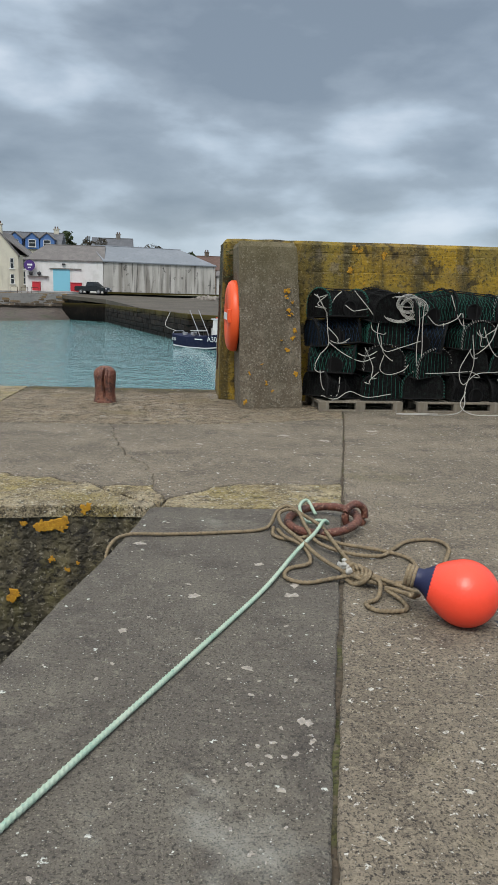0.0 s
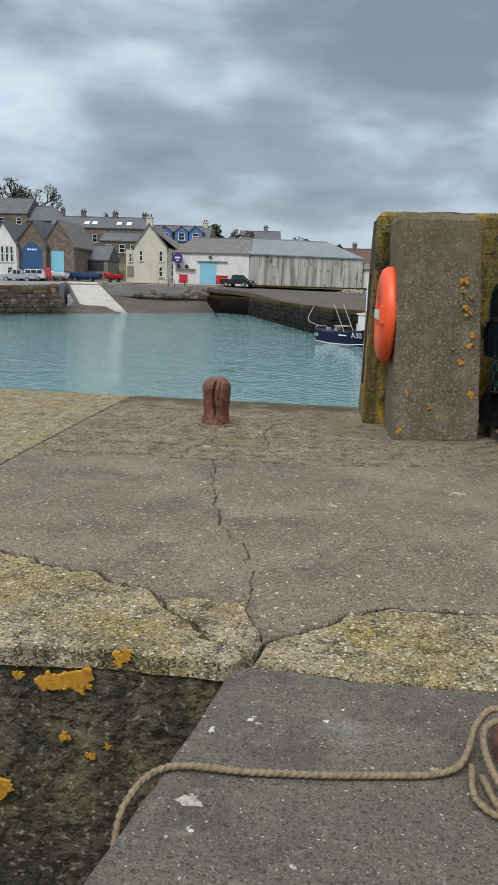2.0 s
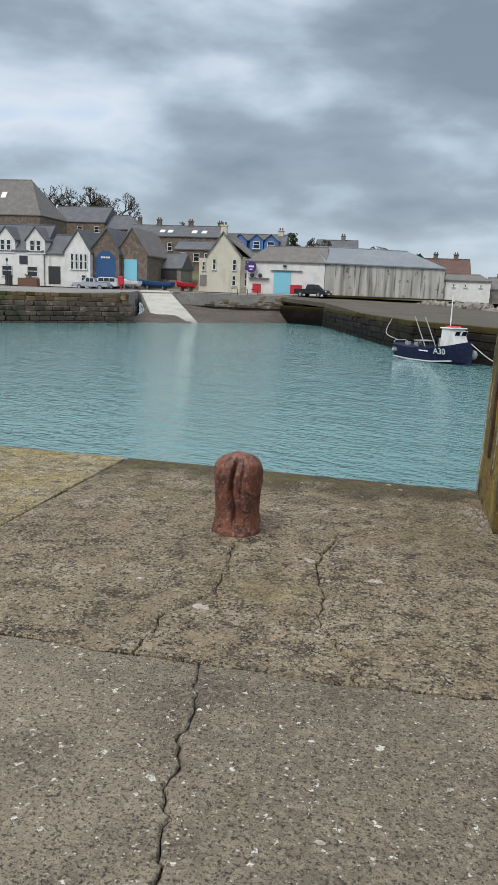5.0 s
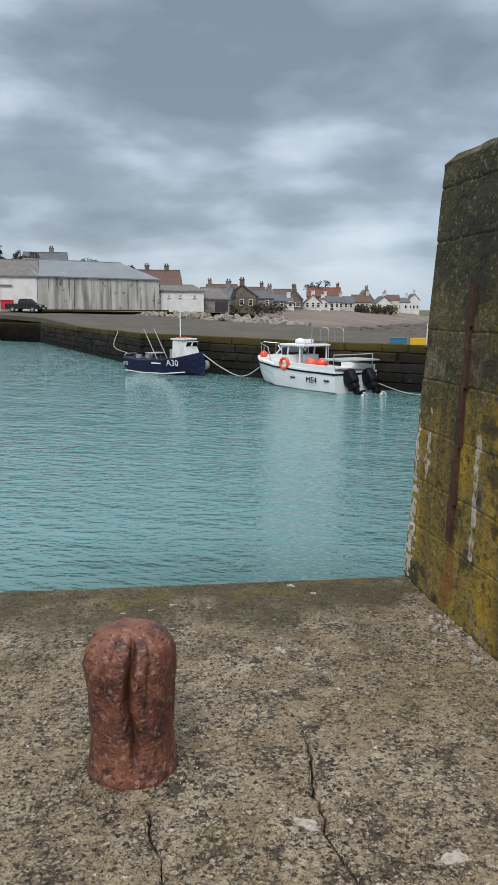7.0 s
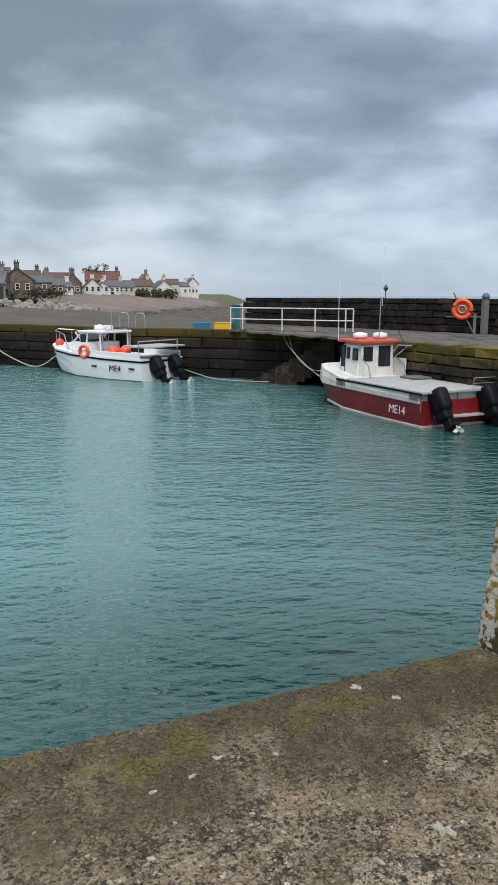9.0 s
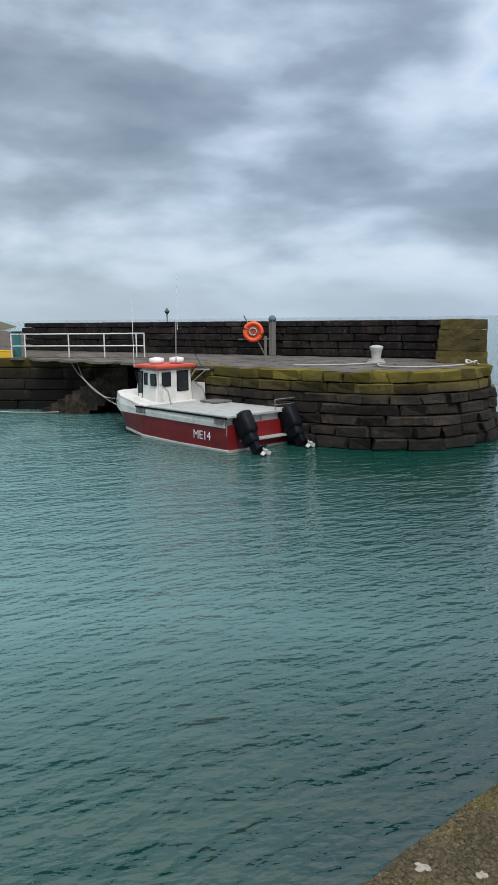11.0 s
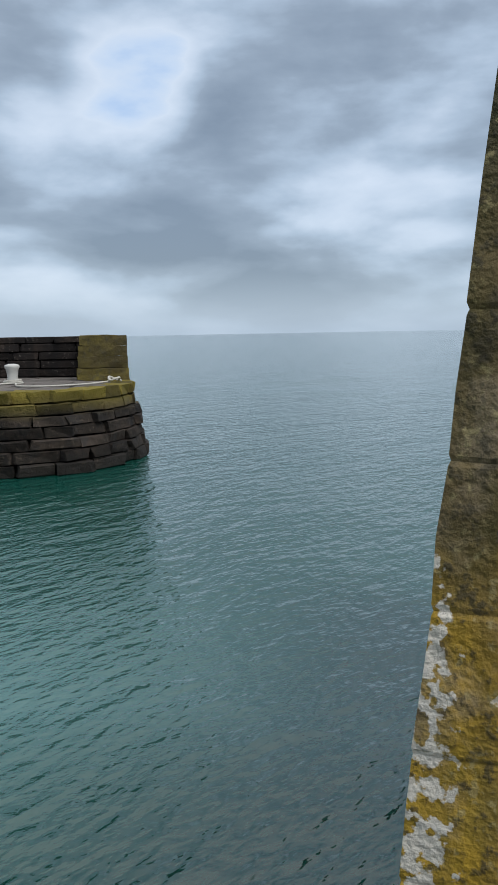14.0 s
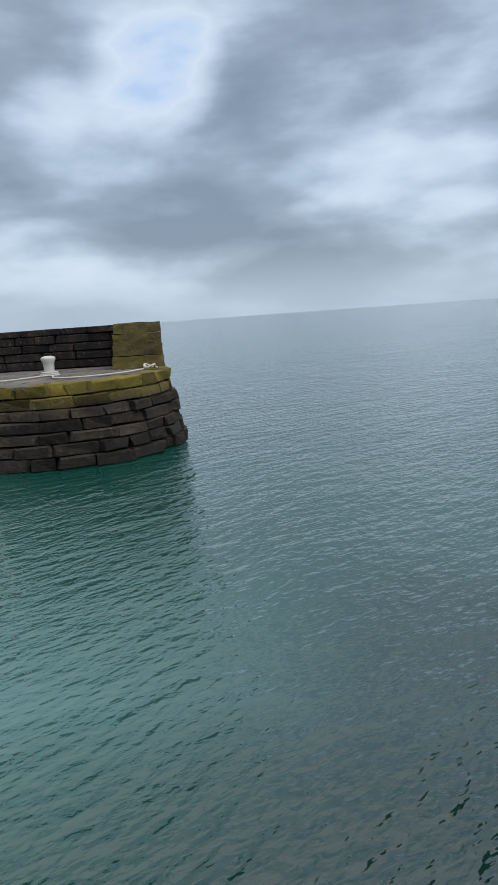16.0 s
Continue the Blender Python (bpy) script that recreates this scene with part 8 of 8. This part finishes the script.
# ---- vehicles ----
def vehicle(label, m, paint, kind_):
    ob = thing("pickup_truck" if kind_ == "pickup" else "estate_car", label, "car", m)
    L_, bw = (5.2, 1.8) if kind_ == "pickup" else (4.7, 1.76)
    bm = bmesh.new()
    prof = [(-L_ / 2, 0.45), (L_ / 2 - 0.1, 0.42), (L_ / 2, 0.62), (L_ / 2 - 0.08, 0.95), (L_ / 2 - 1.25, 1.08), (-L_ / 2, 1.08)]
    a = [bm.verts.new((x, -bw / 2, z)) for x, z in prof]
    b = [bm.verts.new((x, bw / 2, z)) for x, z in prof]
    bm.faces.new(a)
    bm.faces.new(b[::-1])
    for k in range(len(prof)):
        bm.faces.new((a[k], b[k], b[(k + 1) % len(prof)], a[(k + 1) % len(prof)]))
    bmesh.ops.bevel(bm, geom=bm.edges[:], offset=0.06, segments=2, affect="EDGES")
    body = part("body", bm, paint, ob)
    x0, x1 = (-0.75, 1.35) if kind_ == "pickup" else (-2.2, 1.2)
    bm = loft([[(x0, -0.84, 1.06), (x1, -0.84, 1.06), (x1, 0.84, 1.06), (x0, 0.84, 1.06)], [(x0 + 0.2, -0.70, 1.72), (x1 - 0.85, -0.70, 1.75), (x1 - 0.85, 0.70, 1.75), (x0 + 0.2, 0.70, 1.72)]])
    bmesh.ops.bevel(bm, geom=bm.edges[:], offset=0.05, segments=2, affect="EDGES")
    cab_ = part("cab", bm, paint, ob)
    n_ = 2 if kind_ == "pickup" else 3
    for s in (-1, 1):
        for k in range(n_):
            wl_ = (x1 - x0 - 0.95) / n_
            xa = x0 + 0.2 + k * wl_
            bm = loft([[(xa + 0.05, s * 0.845, 1.14), (xa + wl_, s * 0.845, 1.14), (xa + wl_, s * 0.80, 1.14), (xa + 0.05, s * 0.80, 1.14)], [(xa + 0.07, s * 0.745, 1.62), (xa + wl_ - 0.02, s * 0.745, 1.62), (xa + wl_ - 0.02, s * 0.70, 1.62), (xa + 0.07, s * 0.70, 1.62)]])
            part("side_window", bm, M_glass, cab_)
    part("windscreen", loft([[(x1 - 0.12, -0.74, 1.13), (x1 - 0.07, -0.74, 1.13), (x1 - 0.07, 0.74, 1.13), (x1 - 0.12, 0.74, 1.13)], [(x1 - 0.80, -0.64, 1.66), (x1 - 0.74, -0.64, 1.66), (x1 - 0.74, 0.64, 1.66), (x1 - 0.80, 0.64, 1.66)]]), M_glass, cab_)
    if kind_ == "pickup":
        part("load_bed", box(-L_ / 2 + 0.12, -0.78, 1.06, -0.85, 0.78, 1.12), M_darkdoor, ob)
    for x in (-1.45, 1.55):
        for s in (-1, 1):
            w_ = part("wheel", lathe([(0.2, -0.11), (0.34, -0.10), (0.36, 0.0), (0.34, 0.10), (0.2, 0.11)], 20, m=pose(x, s * 0.86, 0.36, 90, 0, 0)), M_darkdoor, ob, "black tyre")
            part("rim", lathe([(0.21, -0.02), (0.20, 0.02), (0.05, 0.03)], 14, m=pose(x, s * (0.86 + 0.10), 0.36, 90, 0, 0)), M_steel, w_)
    for s in (-1, 1):
        part("headlight", box(L_ / 2 - 0.1, s * 0.62 - 0.16, 0.72, L_ / 2 + 0.01, s * 0.62 + 0.16, 0.90, 0.02), M_white, ob)
    part("bumper", box(L_ / 2 - 0.1, -0.85, 0.42, L_ / 2 + 0.06, 0.85, 0.62, 0.04), plain("dark_bumper", (0.05, 0.05, 0.055), 0.5), ob)
    part("plate_bar", box(L_ / 2 + 0.055, -0.26, 0.46, L_ / 2 + 0.07, 0.26, 0.57), M_white, ob)
    return ob


vehicle("black pickup truck parked by the shed", pose(-10.6, 110.2, 1.15, 0, 0, -28), plain("black_car_paint", (0.012, 0.016, 0.018), 0.25), "pickup")
vehicle("silver pickup truck parked on the harbour road", pose(-42.2, 108.0, 0.98, 0, 0, 186), plain("silver_car_paint", (0.42, 0.45, 0.48), 0.3, 0.4), "pickup")
vehicle("white estate car parked behind the pickup", pose(-41.5, 110.6, 1.12, 0, 0, 186), plain("white_car_paint", (0.6, 0.62, 0.64), 0.3), "estate")
rs = thing("lifebuoy_stand", "red lifebuoy cabinet on a post by the slipway", "lifebuoy", pose(-37.3, 106.7, 0.92))
part("post", box(-0.07, -0.07, 0, 0.07, 0.07, 1.0), M_redpaint, rs)
part("cabinet", box(-0.38, -0.2, 0.9, 0.38, 0.2, 2.1, 0.1), M_redpaint, rs)
for lab, x, y, ln, mt in (("blue open boat laid up on the quay", -34.0, 112.5, 5.6, M_blue), ("white dinghy laid up on the quay", -37.6, 111.5, 3.2, M_white), ("red dinghy laid up on the quay", -29.6, 113.0, 3.0, M_redpaint)):
    b_ = thing("laid_up_boat", lab, "boat", pose(x, y, 1.75, 0, 0, 80))
    bm = hull(bmesh.new(), [(-ln / 2, 0.7, 0.75, 0.6, 0.3, 0.0), (-ln / 4, 0.85, 0.72, 0.7, 0.25, -0.1), (ln / 4, 0.75, 0.85, 0.55, 0.3, -0.1), (ln / 2, 0.05, 1.1, 0.03, 0.7, 0.2)])
    part("hull", bm, mt, b_)
    part("thwart", box(-0.7, -0.2, 0.76, 0.7, 0.1, 0.84), M_greywood, b_)
    for yy in (-ln / 4, ln / 5):
        part("chock", box(-0.6, yy - 0.1, -0.4, 0.6, yy + 0.1, 0.1), M_greywood, b_)
ck = thing("street_clutter", "dark wheelie bin outside the white house", "bin", pose(-55.5, 109.0, 1.05))
part("bin_body", box(-0.4, -0.4, 0.1, 0.4, 0.4, 1.5, 0.05), M_darkdoor, ck)
part("bin_lid", box(-0.44, -0.46, 1.5, 0.44, 0.42, 1.6, 0.03), M_darkdoor, ck)
pl = thing("planter", "brown timber planter with dry plants", "planter", pose(-52.0, 108.3, 1.0))
part("box", box(-1.5, -0.5, 0, 1.5, 0.5, 1.3, 0.04), plain("brown_timber", (0.14, 0.07, 0.045), 0.8), pl)
bm = bmesh.new()
leaf_tuft(bm, Vector((0, 0, 1.6)), 0.6, 90, 0.12, rnd)
part("plants", bm, M_scrub, pl)
lp = thing("street_lamp", "black cast-iron street lamp on the harbour road", "street lamp", pose(-55.2, 108.0, 0.95))
part("pole", tube([(0, 0, 0), (0, 0, 3.6)], 0.06, 8), M_darkdoor, lp)
part("crossbar", tube([(-0.6, 0, 3.1), (0.6, 0, 3.1)], 0.04, 6), M_darkdoor, lp)
part("lantern", lathe([(0.12, 3.6), (0.2, 3.95), (0.04, 4.15)], 8), M_glass, lp)
sr = thing("harbour_railing", "rusty steel mooring rails on the harbour wall", "railing")
for x in (-21.6, -20.2, -18.8):
    part("hoop", tube([(x, 107.4, 1.05), (x, 107.4, 1.9), (x + 0.9, 107.4, 1.9), (x + 0.9, 107.4, 1.05)], 0.05, 6), M_darkrust, sr)
